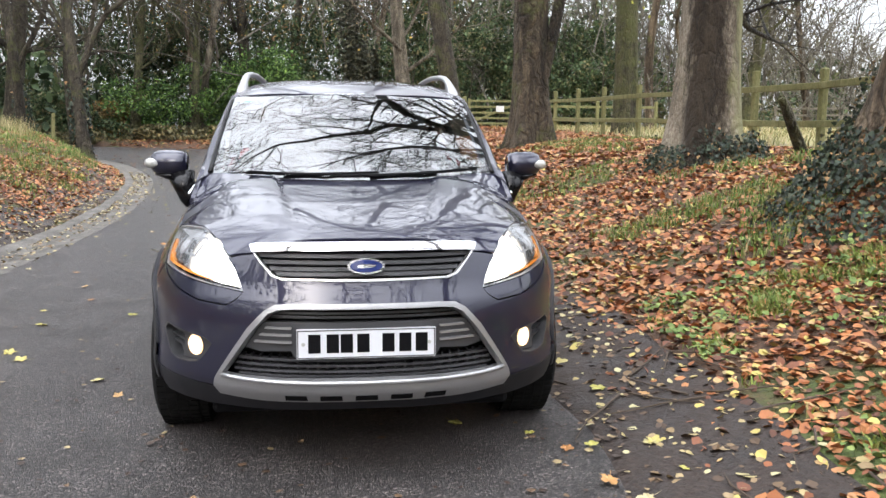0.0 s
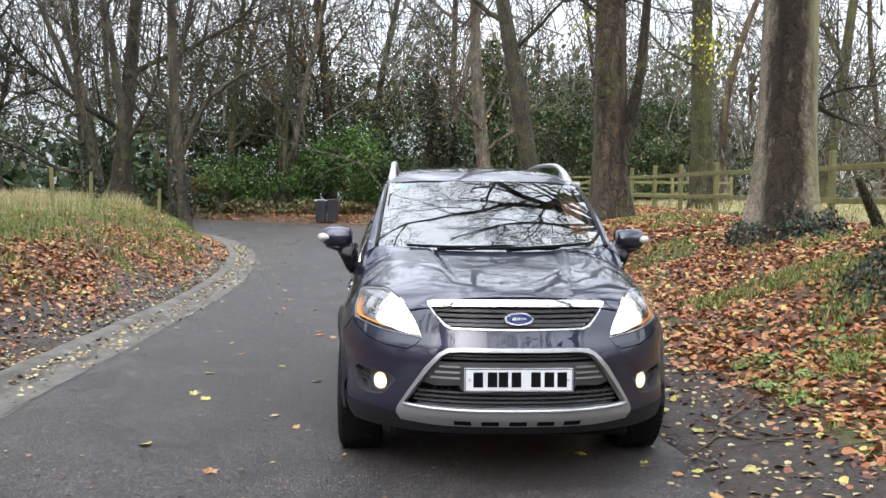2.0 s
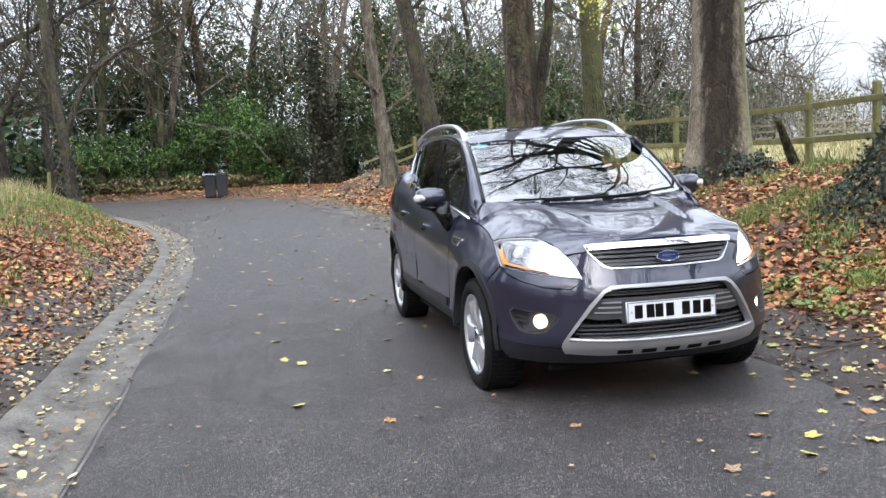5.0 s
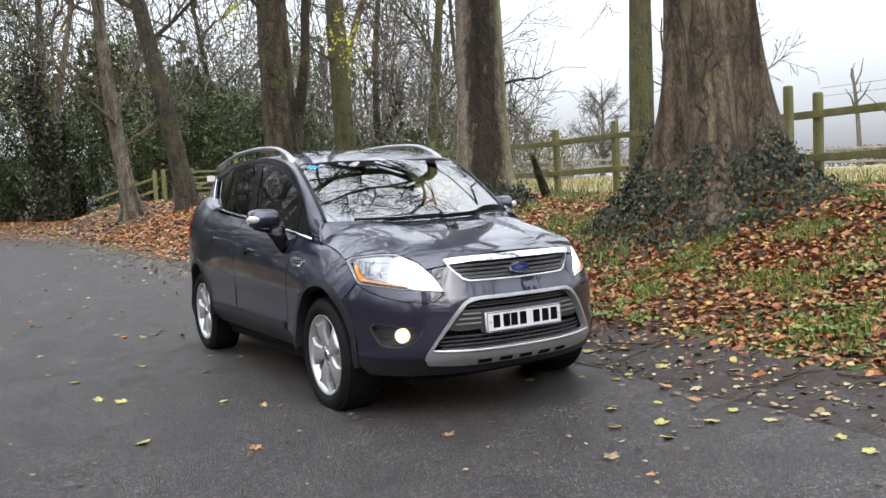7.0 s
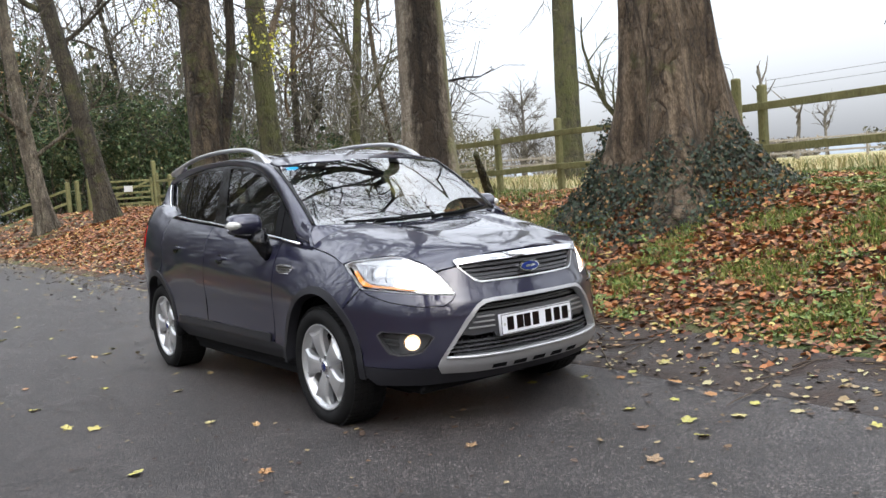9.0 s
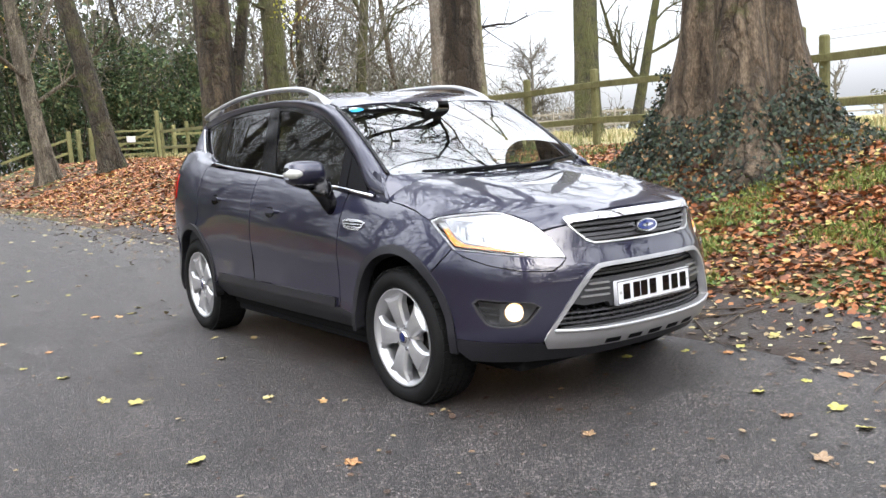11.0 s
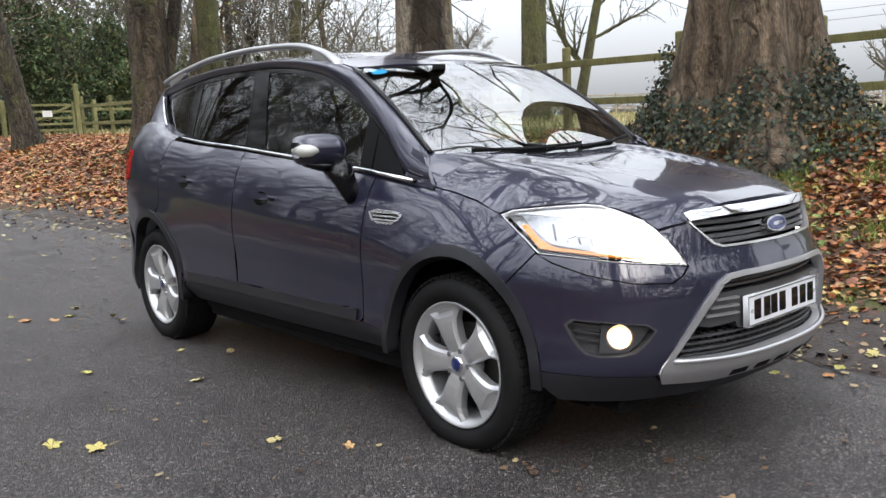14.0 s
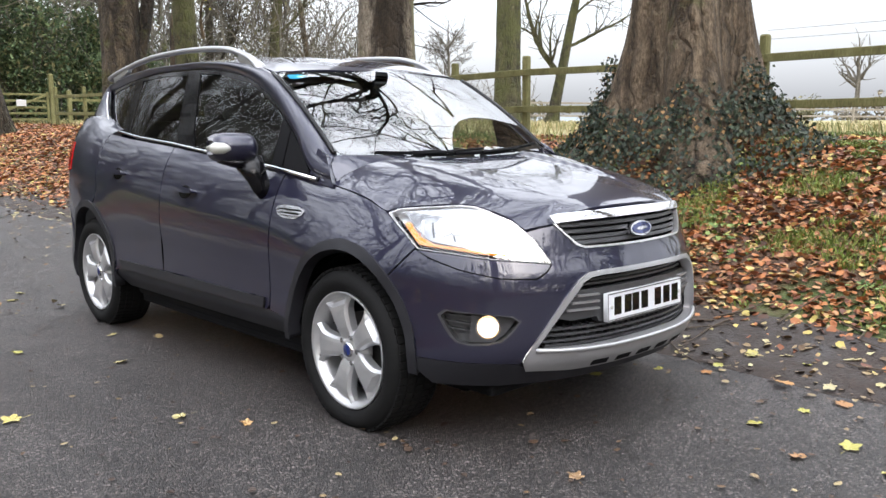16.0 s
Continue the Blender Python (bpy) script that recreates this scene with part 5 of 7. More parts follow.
heap("leaf_fragments", scatter(7500, -1.0, 1.7, -4.5, 4.5, lambda x, y: rng.random() < 0.03 + 0.75 * smooth(1.0, 0.0, road_right(y) - x) ** 2 and patchy(x, y, 1.6, 12) > -0.15), FRAGMENT, "trodden brown leaf fragments on the lane", (0.012, 0.045), 0.12, "leaves", 0.008)
heap("leaf_fragments", scatter(1500, -3.0, 1.2, -4.5, 16, lambda x, y: True), FRAGMENT, "scattered brown leaf fragments on the lane", (0.010, 0.035), 0.12, "leaves", 0.008)


def lobed_leaf(seed):
    """One broad lobed leaf with a stalk, lightly curled."""
    r = random.Random(seed)
    bm = bmesh.new()
    rim = []
    for k in range(22):
        a = 2 * math.pi * k / 22
        rad = 0.052 * (0.78 + 0.22 * math.cos(5 * a) * (0.5 + r.random() * 0.6)) * (1 - 0.25 * math.cos(a))
        rim.append(bm.verts.new((rad * math.cos(a) * 1.1, rad * math.sin(a), 0.004 + 0.010 * r.random() + 0.10 * rad * abs(math.sin(a)))))
    mid = bm.verts.new((0, 0, 0.003))
    for k in range(22):
        bm.faces.new((mid, rim[k], rim[(k + 1) % 22]))
    st = [bm.verts.new(p) for p in ((0.045, 0.0015, 0.004), (0.095, 0.006, 0.010), (0.095, 0.003, 0.010), (0.045, -0.0015, 0.004))]
    bm.faces.new(st)
    return bm


leaf_kinds = []
for k in range(4):
    me = bpy.data.meshes.new("road_leaf")
    b = lobed_leaf(k)
    b.to_mesh(me)
    b.free()
    me.materials.append(SINGLE)
    leaf_kinds.append(me)
SPOTS = [(-1.98, 0.80), (-1.52, 0.30), (0.62, -0.40), (0.18, -0.92), (-0.24, -0.97), (0.55, -0.85), (0.79, -0.79), (0.79, -1.44), (-0.25, -1.25), (0.11, -0.61), (0.8, -1.04), (0.96, 0.18), (1.19, 0.13), (0.85, 0.2), (-0.63, -0.16),
         (-1.38, 5.04), (-1.34, 1.43), (-1.88, 1.90), (-1.18, 1.15), (-1.21, 4.64), (-1.18, 10.23), (0.74, 0.39), (0.33, -0.34), (-2.06, 2.81), (-1.52, 3.09), (-1.17, 2.48), (0.33, -0.71), (-2.01, 2.07), (-1.09, 4.71)]
for _ in range(22):
    SPOTS.append((rng.triangular(0.2, 1.7, 1.35), rng.uniform(-3.2, 3.0)))
for _ in range(36):
    SPOTS.append((rng.uniform(-3.0, -0.9), rng.uniform(2.5, 13)))
for x, y in SPOTS:
    ob = new("fallen_leaf", rng.choice(leaf_kinds))
    ob.matrix_basis = Matrix.Translation((x, y, max(base_z(y) + 0.006 + 0.02 * smooth(9, 14, y), ground_z(x, y) + 0.014 if x > 0.9 else 0))) @ Euler((rng.gauss(0, 0.12), rng.gauss(0, 0.12), rng.uniform(0, 6.28))).to_matrix().to_4x4() @ Matrix.Scale(rng.uniform(0.5, 0.85), 4)
    tagged(ob, "single yellow lobed leaf lying on the lane", "leaf", "fallen leaves on the lane")

# ---- grass and low weeds ----
def blades(name, spots, mat, label, height=(0.08, 0.2), width=0.006, spread=0.05, count=7, bend=0.4):
    vs, fs = [], []
    for x, y, z in spots:
        for _ in range(count):
            h, a = rng.uniform(*height), rng.uniform(0, 6.28)
            dx, dy = rng.gauss(0, spread), rng.gauss(0, spread)
            bx, by = rng.gauss(0, bend) * h, rng.gauss(0, bend) * h
            wx, wy = width * math.cos(a), width * math.sin(a)
            k = len(vs)
            px, py = x + dx, y + dy
            vs += [(px - wx, py - wy, z - 0.02), (px + wx, py + wy, z - 0.02), (px + bx * 0.4 + wx * 0.7, py + by * 0.4 + wy * 0.7, z + h * 0.6), (px + bx * 0.4 - wx * 0.7, py + by * 0.4 - wy * 0.7, z + h * 0.6), (px + bx, py + by, z + h * 0.95)]
            fs += [(k, k + 1, k + 2, k + 3), (k + 3, k + 2, k + 4)]
    return tagged(part(name, (vs, fs), mat), label, "grass", kind="stuff")


GRASS = leaf_stops([(0.0, (0.032, 0.055, 0.010)), (0.45, (0.090, 0.150, 0.024)), (0.75, (0.16, 0.235, 0.042)), (0.95, (0.25, 0.24, 0.09)), (1.1, (0.30, 0.25, 0.12))])
SWARD = leaf_stops([(0.0, (0.050, 0.072, 0.014)), (0.4, (0.125, 0.175, 0.032)), (0.75, (0.20, 0.25, 0.05)), (0.95, (0.27, 0.25, 0.09)), (1.1, (0.30, 0.22, 0.10))], 0.3)
HAY = leaf_stops([(0.0, (0.10, 0.11, 0.03)), (0.4, (0.20, 0.20, 0.07)), (0.75, (0.36, 0.30, 0.14)), (1.0, (0.46, 0.38, 0.22))])
blades("bank_grass", scatter(5000, 2.5, 8, 1.5, 5, lambda x, y: patchy(x, y, 0.7, 9) > 0.02 and rng.random() < 0.75), GRASS, "short green grass between the leaves", (0.03, 0.09))
blades("bank_grass", scatter(2500, 2.5, 8, 5, 16, lambda x, y: patchy(x, y, 0.5, 9) > 0.18), GRASS, "short green grass between the leaves", (0.04, 0.12), 0.008)
blades("rough_grass", scatter(8500, -14, -5.0, 0, 27, lambda x, y: road_left(y) - x > 1.7 and rng.random() < 0.85 and patchy(x, y, 0.9, 31) > -0.1 - 0.6 * smooth(2.2, 3.4, road_left(y) - x)), GRASS, "rough green grass on the bank top", (0.03, 0.12), 0.007, 0.10, 8)
blades("dry_grass", scatter(4200, -16, -5.6, 1, 26, lambda x, y: road_left(y) - x > 2.7 and patchy(x, y, 0.8, 4) > 0.08 - 0.3 * smooth(3.5, 5.5, road_left(y) - x)), HAY, "tall dry straw-coloured grass", (0.10, 0.50), 0.005, 0.16, 6)
blades("field_grass", scatter(4200, 7.8, 34, -14, 40, lambda x, y: True), HAY, "pale tussocky field grass", (0.08, 0.28), 0.014, 0.25, 5)
blades("bank_grass", scatter(20000, 1.9, 7.2, -4.5, 2.0, lambda x, y: grassy(x, y) > 0.10), SWARD, "short bright grass growing in patches through leaves", (0.022, 0.060), 0.006, 0.05, 7, 0.9)
blades("bank_grass", scatter(5200, -7.0, -4.1, -2, 22, lambda x, y: road_left(y) - x > 1.15 and patchy(x, y, 1.1, 77) > 0.10), GRASS, "grass tufts among leaves on the slope", (0.03, 0.11), 0.006, 0.07, 8)
WEED = leaf_stops([(0.0, (0.040, 0.070, 0.014)), (0.6, (0.105, 0.165, 0.030)), (1.1, (0.20, 0.26, 0.065))])
heap("ground_weeds", [p for c in scatter(700, 1.8, 5.5, -4.5, 2.8, lambda x, y: patchy(x, y, 0.9, 21) > 0.0) for p in [(c[0] + rng.gauss(0, 0.07), c[1] + rng.gauss(0, 0.07), c[2] + 0.03) for _ in range(15)]], WEED, "low bright green weeds among leaves", (0.018, 0.046), 0.4, "weeds")
TWIG = textured("dead_twig", [(0.3, (0.03, 0.02, 0.014)), (0.7, (0.11, 0.08, 0.055))], 30, 4, 0.85, 0.4, 0.004, 200)
for _ in range(46):
    x, y, a, l = rng.uniform(1.05, 2.3), rng.uniform(-2.4, 4), rng.uniform(0, 6.28), rng.uniform(0.2, 0.6)
    pts = [(x + l * f * math.cos(a) + rng.gauss(0, 0.02), y + l * f * math.sin(a) + rng.gauss(0, 0.02)) for f in (0, 0.35, 0.7, 1)]
    tagged(part("twig", tube([(px, py, max(ground_z(px, py), 0) + 0.022) for px, py in pts], [0.006, 0.005, 0.004, 0.002], 5), TWIG), "thin dead twig lying on the mud", "twig", "twigs on the verge")

# ---- trees ----
def bark(name, dark, mid, light, moss=0.0, plates=(15, 15, 3.2), depth=0.8, warped=0.09, relief=0.05):
    """Upright plates parted by dark fissures, over mottled colour; moss in patches."""
    m = textured(name, [(0.34, dark), (0.50, mid), (0.64, light)], 3.2, 9, 0.92, 1.0, 0.03, 40, (1.5, 1.5, 0.5))
    b = m.node_tree.nodes["Principled BSDF"]
    co, mp = node(m, "ShaderNodeTexCoord"), node(m, "ShaderNodeMapping")
    mp.inputs["Scale"].default_value = plates
    warp = node(m, "ShaderNodeTexNoise", i_Scale=3.0, i_Detail=5.0)
    link(m, co, "Object", warp, "Vector")
    mv = node(m, "ShaderNodeMix", blend_type="LINEAR_LIGHT")
    mv.inputs[0].default_value = warped
    link(m, co, "Object", mv, 6)
    link(m, warp, "Color", mv, 7)
    m.node_tree.links.new(mv.outputs[2], mp.inputs["Vector"])
    v = node(m, "ShaderNodeTexVoronoi", feature="DISTANCE_TO_EDGE", i_Scale=1.0)
    link(m, mp, "Vector", v, "Vector")
    crack = ramp(m, [(0.0, (0.12, 0.11, 0.10)), (0.10, (0.55, 0.55, 0.55)), (0.28, (1, 1, 1))])
    link(m, v, "Distance", crack, "Fac")
    old = b.inputs["Base Color"].links[0].from_socket
    mul = node(m, "ShaderNodeMix", blend_type="MULTIPLY")
    # the fissures come and go over the trunk
    worn = node(m, "ShaderNodeTexNoise", i_Scale=2.4, i_Detail=5.0, i_Roughness=0.65)
    link(m, co, "Object", worn, "Vector")
    some = ramp(m, [(0.40, (0.12 * depth,) * 3), (0.62, (depth,) * 3)])
    link(m, worn, "Fac", some, "Fac")
    link(m, some, "Color", mul, 0)
    m.node_tree.links.new(old, mul.inputs[6])
    link(m, crack, "Color", mul, 7)
    # dark wet runs down the trunk
    run, mp2 = node(m, "ShaderNodeTexNoise", i_Scale=1.0, i_Detail=4.0), node(m, "ShaderNodeMapping")
    mp2.inputs["Scale"].default_value = (2.6, 2.6, 0.22)
    link(m, co, "Object", mp2, "Vector")
    link(m, mp2, "Vector", run, "Vector")
    wet = ramp(m, [(0.52, (1, 1, 1)), (0.62, (0.30, 0.27, 0.24))])
    link(m, run, "Fac", wet, "Fac")
    soak = node(m, "ShaderNodeMix", blend_type="MULTIPLY")
    soak.inputs[0].default_value = 0.9
    m.node_tree.links.new(mul.outputs[2], soak.inputs[6])
    link(m, wet, "Color", soak, 7)
    last = soak.outputs[2]
    if moss:
        n = node(m, "ShaderNodeTexNoise", i_Scale=1.6, i_Detail=7.0, i_Roughness=0.7)
        link(m, co, "Object", n, "Vector")
        r = ramp(m, [(0.62 - 0.25 * moss, (0, 0, 0)), (0.74 - 0.2 * moss, (0.85, 0.85, 0.85))])
        link(m, n, "Fac", r, "Fac")
        mx = node(m, "ShaderNodeMix", blend_type="MIX")
        link(m, r, "Color", mx, 0)
        m.node_tree.links.new(last, mx.inputs[6])
        mx.inputs[7].default_value = (0.080, 0.086, 0.024, 1)
        last = mx.outputs[2]
    m.node_tree.links.new(last, b.inputs["Base Color"])
    bp = node(m, "ShaderNodeBump", i_Strength=1.0, i_Distance=relief)
    link(m, crack, "Color", bp, "Height")
    first = b.inputs["Normal"].links[0].from_node
    link(m, first, "Normal", bp, "Normal")
    link(m, bp, "Normal", b, "Normal")
    return m


def stained_bark(name, base, way, edge):
    """The bark with one broad soaked streak down one side and pale green algae on another, both with ragged edges."""
    m = base
    m.name = name
    b = m.node_tree.nodes["Principled BSDF"]
    co, sep = node(m, "ShaderNodeTexCoord"), node(m, "ShaderNodeSeparateXYZ")
    link(m, co, "Object", sep, 0)
    n, mp = node(m, "ShaderNodeTexNoise", i_Scale=1.0, i_Detail=8.0, i_Roughness=0.7), node(m, "ShaderNodeMapping")
    mp.inputs["Scale"].default_value = (4.0, 4.0, 1.6)
    link(m, co, "Object", mp, "Vector")
    link(m, mp, "Vector", n, "Vector")
    for (dx, dy), lo, hi, rgb, amount, kind in ((way, 0.08, 0.24, (0.15, 0.125, 0.10), 1.0, "MULTIPLY"), (edge, 0.06, 0.26, (0.23, 0.225, 0.11), 0.75, "MIX")):
        flat = node(m, "ShaderNodeCombineXYZ")
        link(m, sep, "X", flat, "X")
        link(m, sep, "Y", flat, "Y")
        unit, dot = node(m, "ShaderNodeVectorMath", operation="NORMALIZE"), node(m, "ShaderNodeVectorMath", operation="DOT_PRODUCT")
        link(m, flat, 0, unit, 0)
        link(m, unit, 0, dot, 0)
        dot.inputs[1].default_value = Vector((dx, dy, 0)).normalized()
        both_ = node(m, "ShaderNodeMath", operation="MULTIPLY_ADD")
        link(m, n, "Fac", both_, 0)
        both_.inputs[1].default_value = 0.9
        m.node_tree.links.new(dot.outputs["Value"], both_.inputs[2])
        mask = ramp(m, [(0.0, (0, 0, 0)), (1.0, (amount,) * 3)])
        cut = node(m, "ShaderNodeMapRange")
        for key, v in (("From Min", 1.12 + lo), ("From Max", 1.12 + hi)):
            cut.inputs[key].default_value = v
        link(m, both_, 0, cut, "Value")
        link(m, cut, 0, mask, "Fac")
        mx = node(m, "ShaderNodeMix", blend_type=kind)
        link(m, mask, "Color", mx, 0)
        m.node_tree.links.new(b.inputs["Base Color"].links[0].from_socket, mx.inputs[6])
        mx.inputs[7].default_value = (*rgb, 1)
        m.node_tree.links.new(mx.outputs[2], b.inputs["Base Color"])
    return m


BARK_BROWN = bark("brown_fissured_bark", (0.030, 0.021, 0.013), (0.130, 0.094, 0.060), (0.27, 0.205, 0.140), 0.15, (7, 7, 0.7), 0.8, 0.12)
BARK_UMBER = bark("umber_fissured_bark", (0.012, 0.009, 0.006), (0.062, 0.046, 0.028), (0.150, 0.115, 0.075), 0.35, (7, 7, 1.6), 0.7, 0.22)
BARK_GREY = bark("grey_fissured_bark", (0.034, 0.028, 0.019), (0.165, 0.138, 0.100), (0.33, 0.285, 0.215), 0.2, (15, 15, 1.0))
BARK_STAINED = stained_bark("grey_soaked_bark", bark("grey_smooth_bark", (0.075, 0.060, 0.042), (0.21, 0.175, 0.130), (0.36, 0.315, 0.245), 0.1, (6, 6, 2.0), 0.45, 0.25, 0.02), (-0.50, -0.87), (0.80, -0.70))
BARK_MOSS = bark("mossy_bark", (0.024, 0.022, 0.010), (0.075, 0.067, 0.032), (0.15, 0.135, 0.068), 0.75)
BARK_DARK = bark("dark_wood_bark", (0.020, 0.016, 0.010), (0.062, 0.051, 0.034), (0.130, 0.108, 0.075), 0.4)
# Paler than the near barks: haze of the far trees is in its colour.
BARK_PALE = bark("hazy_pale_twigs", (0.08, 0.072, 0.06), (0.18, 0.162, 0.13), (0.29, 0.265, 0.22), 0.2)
# Limbs and hanging twigs get a darker bark than any trunk.
BARK_LIMB = bark("dark_limb_bark", (0.010, 0.008, 0.006), (0.028, 0.023, 0.018), (0.060, 0.050, 0.038), 0.2)
IVY = leaf_stops([(0.0, (0.006, 0.011, 0.007)), (0.5, (0.017, 0.029, 0.016)), (0.88, (0.036, 0.056, 0.027)), (0.97, (0.060, 0.060, 0.026)), (1.02, (0.15, 0.085, 0.035)), (1.12, (0.28, 0.16, 0.06))])
EVERGREEN = leaf_stops([(0.0, (0.014, 0.026, 0.013)), (0.5, (0.050, 0.080, 0.036)), (0.85, (0.100, 0.140, 0.060)), (1.0, (0.13, 0.125, 0.055)), (1.1, (0.18, 0.16, 0.08))], 0.22)
YEW = leaf_stops([(0.0, (0.008, 0.010, 0.006)), (0.5, (0.024, 0.028, 0.014)), (0.9, (0.052, 0.052, 0.026)), (1.1, (0.09, 0.08, 0.04))])
LAUREL = leaf_stops([(0.0, (0.015, 0.034, 0.012)), (0.5, (0.050, 0.100, 0.028)), (0.9, (0.10, 0.19, 0.035)), (1.1, (0.18, 0.28, 0.06))], 0.3)
BRAMBLE = leaf_stops([(0.0, (0.030, 0.030, 0.012)), (0.5, (0.085, 0.080, 0.030)), (0.9, (0.17, 0.13, 0.05)), (1.1, (0.26, 0.20, 0.08))])
OLIVE = leaf_stops([(0.0, (0.035, 0.036, 0.016)), (0.5, (0.085, 0.085, 0.036)), (0.9, (0.14, 0.125, 0.058)), (1.1, (0.20, 0.17, 0.09))])
DULL = leaf_stops([(0.0, (0.07, 0.06, 0.045)), (0.5, (0.13, 0.112, 0.082)), (1.0, (0.20, 0.175, 0.13))])
AUTUMN = leaf_stops([(0.0, (0.08, 0.048, 0.020)), (0.5, (0.18, 0.110, 0.042)), (0.85, (0.27, 0.175, 0.06)), (1.1, (0.38, 0.26, 0.06))], 0.3)
LIME = leaf_stops([(0.0, (0.25, 0.27, 0.03)), (1.0, (0.55, 0.52, 0.06))])


def join(store, data):
    k = len(store[0])
    store[0].extend(data[0])
    store[1].extend([tuple(i + k for i in f) for f in data[1]])


def wander(r, start, way, length, bend, lift, n):
    """A crooked path: start, heading, length, how much it bends and how much it turns up."""
    p, d, out = Vector(start), Vector(way).normalized(), [Vector(start)]
    for _ in range(n):
        d = (d + Vector((r.gauss(0, bend), r.gauss(0, bend), r.gauss(0, bend) + lift))).normalized()
        p = p + d * (length / n)
        out.append(p.copy())
    return out


def branch(r, store, start, way, length, radius, depth, lift=0.03, twig=0.004, bend=0.16):
    """A branch with its side branches, all into one store."""
    n = 6 if depth > 1 else (4 if depth else 2)
    path = wander(r, start, way, length, bend, lift, n)
    join(store, tube(path, [max(twig, radius * (1 - 0.75 * k / n)) for k in range(n + 1)], 6 if depth > 1 else (4 if depth else 3), False))
    if depth <= 0:
        return
    for _ in range({3: 7, 2: 6, 1: 6}.get(depth, 6)):
        f = r.uniform(0.22, 1.0)
        i = min(n - 1, int(f * n))
        at = path[i].lerp(path[i + 1], f * n - i)
        d = (path[i + 1] - path[i]).normalized()
        side = d.orthogonal().normalized()
        side = (Matrix.Rotation(r.uniform(0, 6.28), 3, d) @ side).normalized()
        branch(r, store, at, d * r.uniform(0.5, 1.0) + side * r.uniform(0.5, 0.95), length * r.uniform(0.32, 0.55), radius * (1 - 0.7 * f) * 0.55, depth - 1, lift, twig, bend + 0.03)


def trunk_mesh(r, height, radius, lean, flare=0.45, lobes=5, sides=28, rough=0.07, rings=26, flute=0.06, bow=1, crook=0.05, taper=0.45):
    rows, ph = [], r.uniform(0, 6)
    sway = [r.gauss(0, 1) * crook, r.gauss(0, 0.05), r.gauss(0, 1) * crook, r.gauss(0, 0.05)]
    for j in range(rings + 1):
        f = (j / rings) ** 1.35
        z = (height + 0.9) * f - 0.9
        zz = max(-0.35, z)
        cx = lean[0] * f ** bow + sway[0] * math.sin(f * 5 + sway[1] * 20)
        cy = lean[1] * f ** bow + sway[2] * math.sin(f * 4 + sway[3] * 20)
        row = []
        for k in range(sides):
            a = 2 * math.pi * k / sides
            g = math.exp(-zz / (0.9 * radius + 0.15))
            q = radius * (1 - taper * f) * (1 + flare * g * (0.65 + 0.55 * math.cos(lobes * a + ph)) + flute * math.cos(lobes * a + ph + zz * 0.2) + rough * noise.noise(Vector((math.cos(a) * 3, math.sin(a) * 3, z * 0.9 + ph))) + 0.5 * rough * noise.noise(Vector((math.cos(a) * 9, math.sin(a) * 9, z * 1.7 + ph))))
            row.append((cx + q * math.cos(a), cy + q * math.sin(a), z))
        rows.append(row)
    return loft(rows, True), (lambda f: Vector((lean[0] * f ** bow, lean[1] * f ** bow, (height + 0.9) * f - 0.9)))


def make_tree(at, radius, height, mat, label, seed, lean=(0, 0), limbs=8, limb_from=0.35, limb_len=5.0, flare=0.45, depth=3, twig=0.005, aim=None, sides=28, flute=0.05, bow=1, crook=0.05, taper=0.45, rise=(0.35, 1.1)):
    r = random.Random(seed)
    x, y = at
    tree = tagged(new("tree"), label, "tree")
    tree.matrix_basis = Matrix.Translation((x, y, ground_z(x, y)))
    data, line = trunk_mesh(r, height, radius, lean, flare, r.choice((4, 5, 6)), sides, 0.07, 26, flute, bow, crook, taper)
    part("trunk", data, mat, tree, "", True)
    crown = ([], [])
    for k in range(limbs):
        f = limb_from + (1 - limb_from) * (k + r.random() * 0.7) / limbs
        a = 2.4 * k + r.uniform(-0.5, 0.5)
        way = Vector((math.cos(a), math.sin(a), r.uniform(*rise)))
        if aim and k < len(aim):
            f, way = aim[k][0], Vector(aim[k][1])
        lr = radius * (1 - 0.5 * f) * r.uniform(0.28, 0.42)
        ln = limb_len * r.uniform(0.7, 1.2) * (1.1 - 0.5 * f)
        if aim and k < len(aim) and len(aim[k]) > 2:
            lr, ln = aim[k][2:]
        p0 = line(f)
        path = wander(r, p0, way, ln, 0.17, 0.035, 8)
        part("limb", tube(path, [max(0.012, lr * (1 - 0.8 * q / 8)) for q in range(9)], 9, False), mat, tree, "", True)
        for _ in range(9 if depth > 2 else 11):
            g = r.uniform(0.2, 1.0)
            i = min(7, int(g * 8))
            d = (path[i + 1] - path[i]).normalized()
            s = (Matrix.Rotation(r.uniform(0, 6.28), 3, d) @ d.orthogonal()).normalized()
            branch(r, crown, path[i], d * 0.8 + s * r.uniform(0.5, 1.0), ln * r.uniform(0.3, 0.55), lr * (1 - 0.75 * g) * 0.6, depth - 1, 0.02, twig)
    top = line(1.0)
    for _ in range(4):
        branch(r, crown, top, Vector((r.gauss(0, 0.5), r.gauss(0, 0.5), 1)), limb_len * 0.7, min(0.07, radius * 0.3), depth - 1, 0.03, twig)
    part("crown", crown, mat, tree, "bare winter branches and twigs")
    return tree


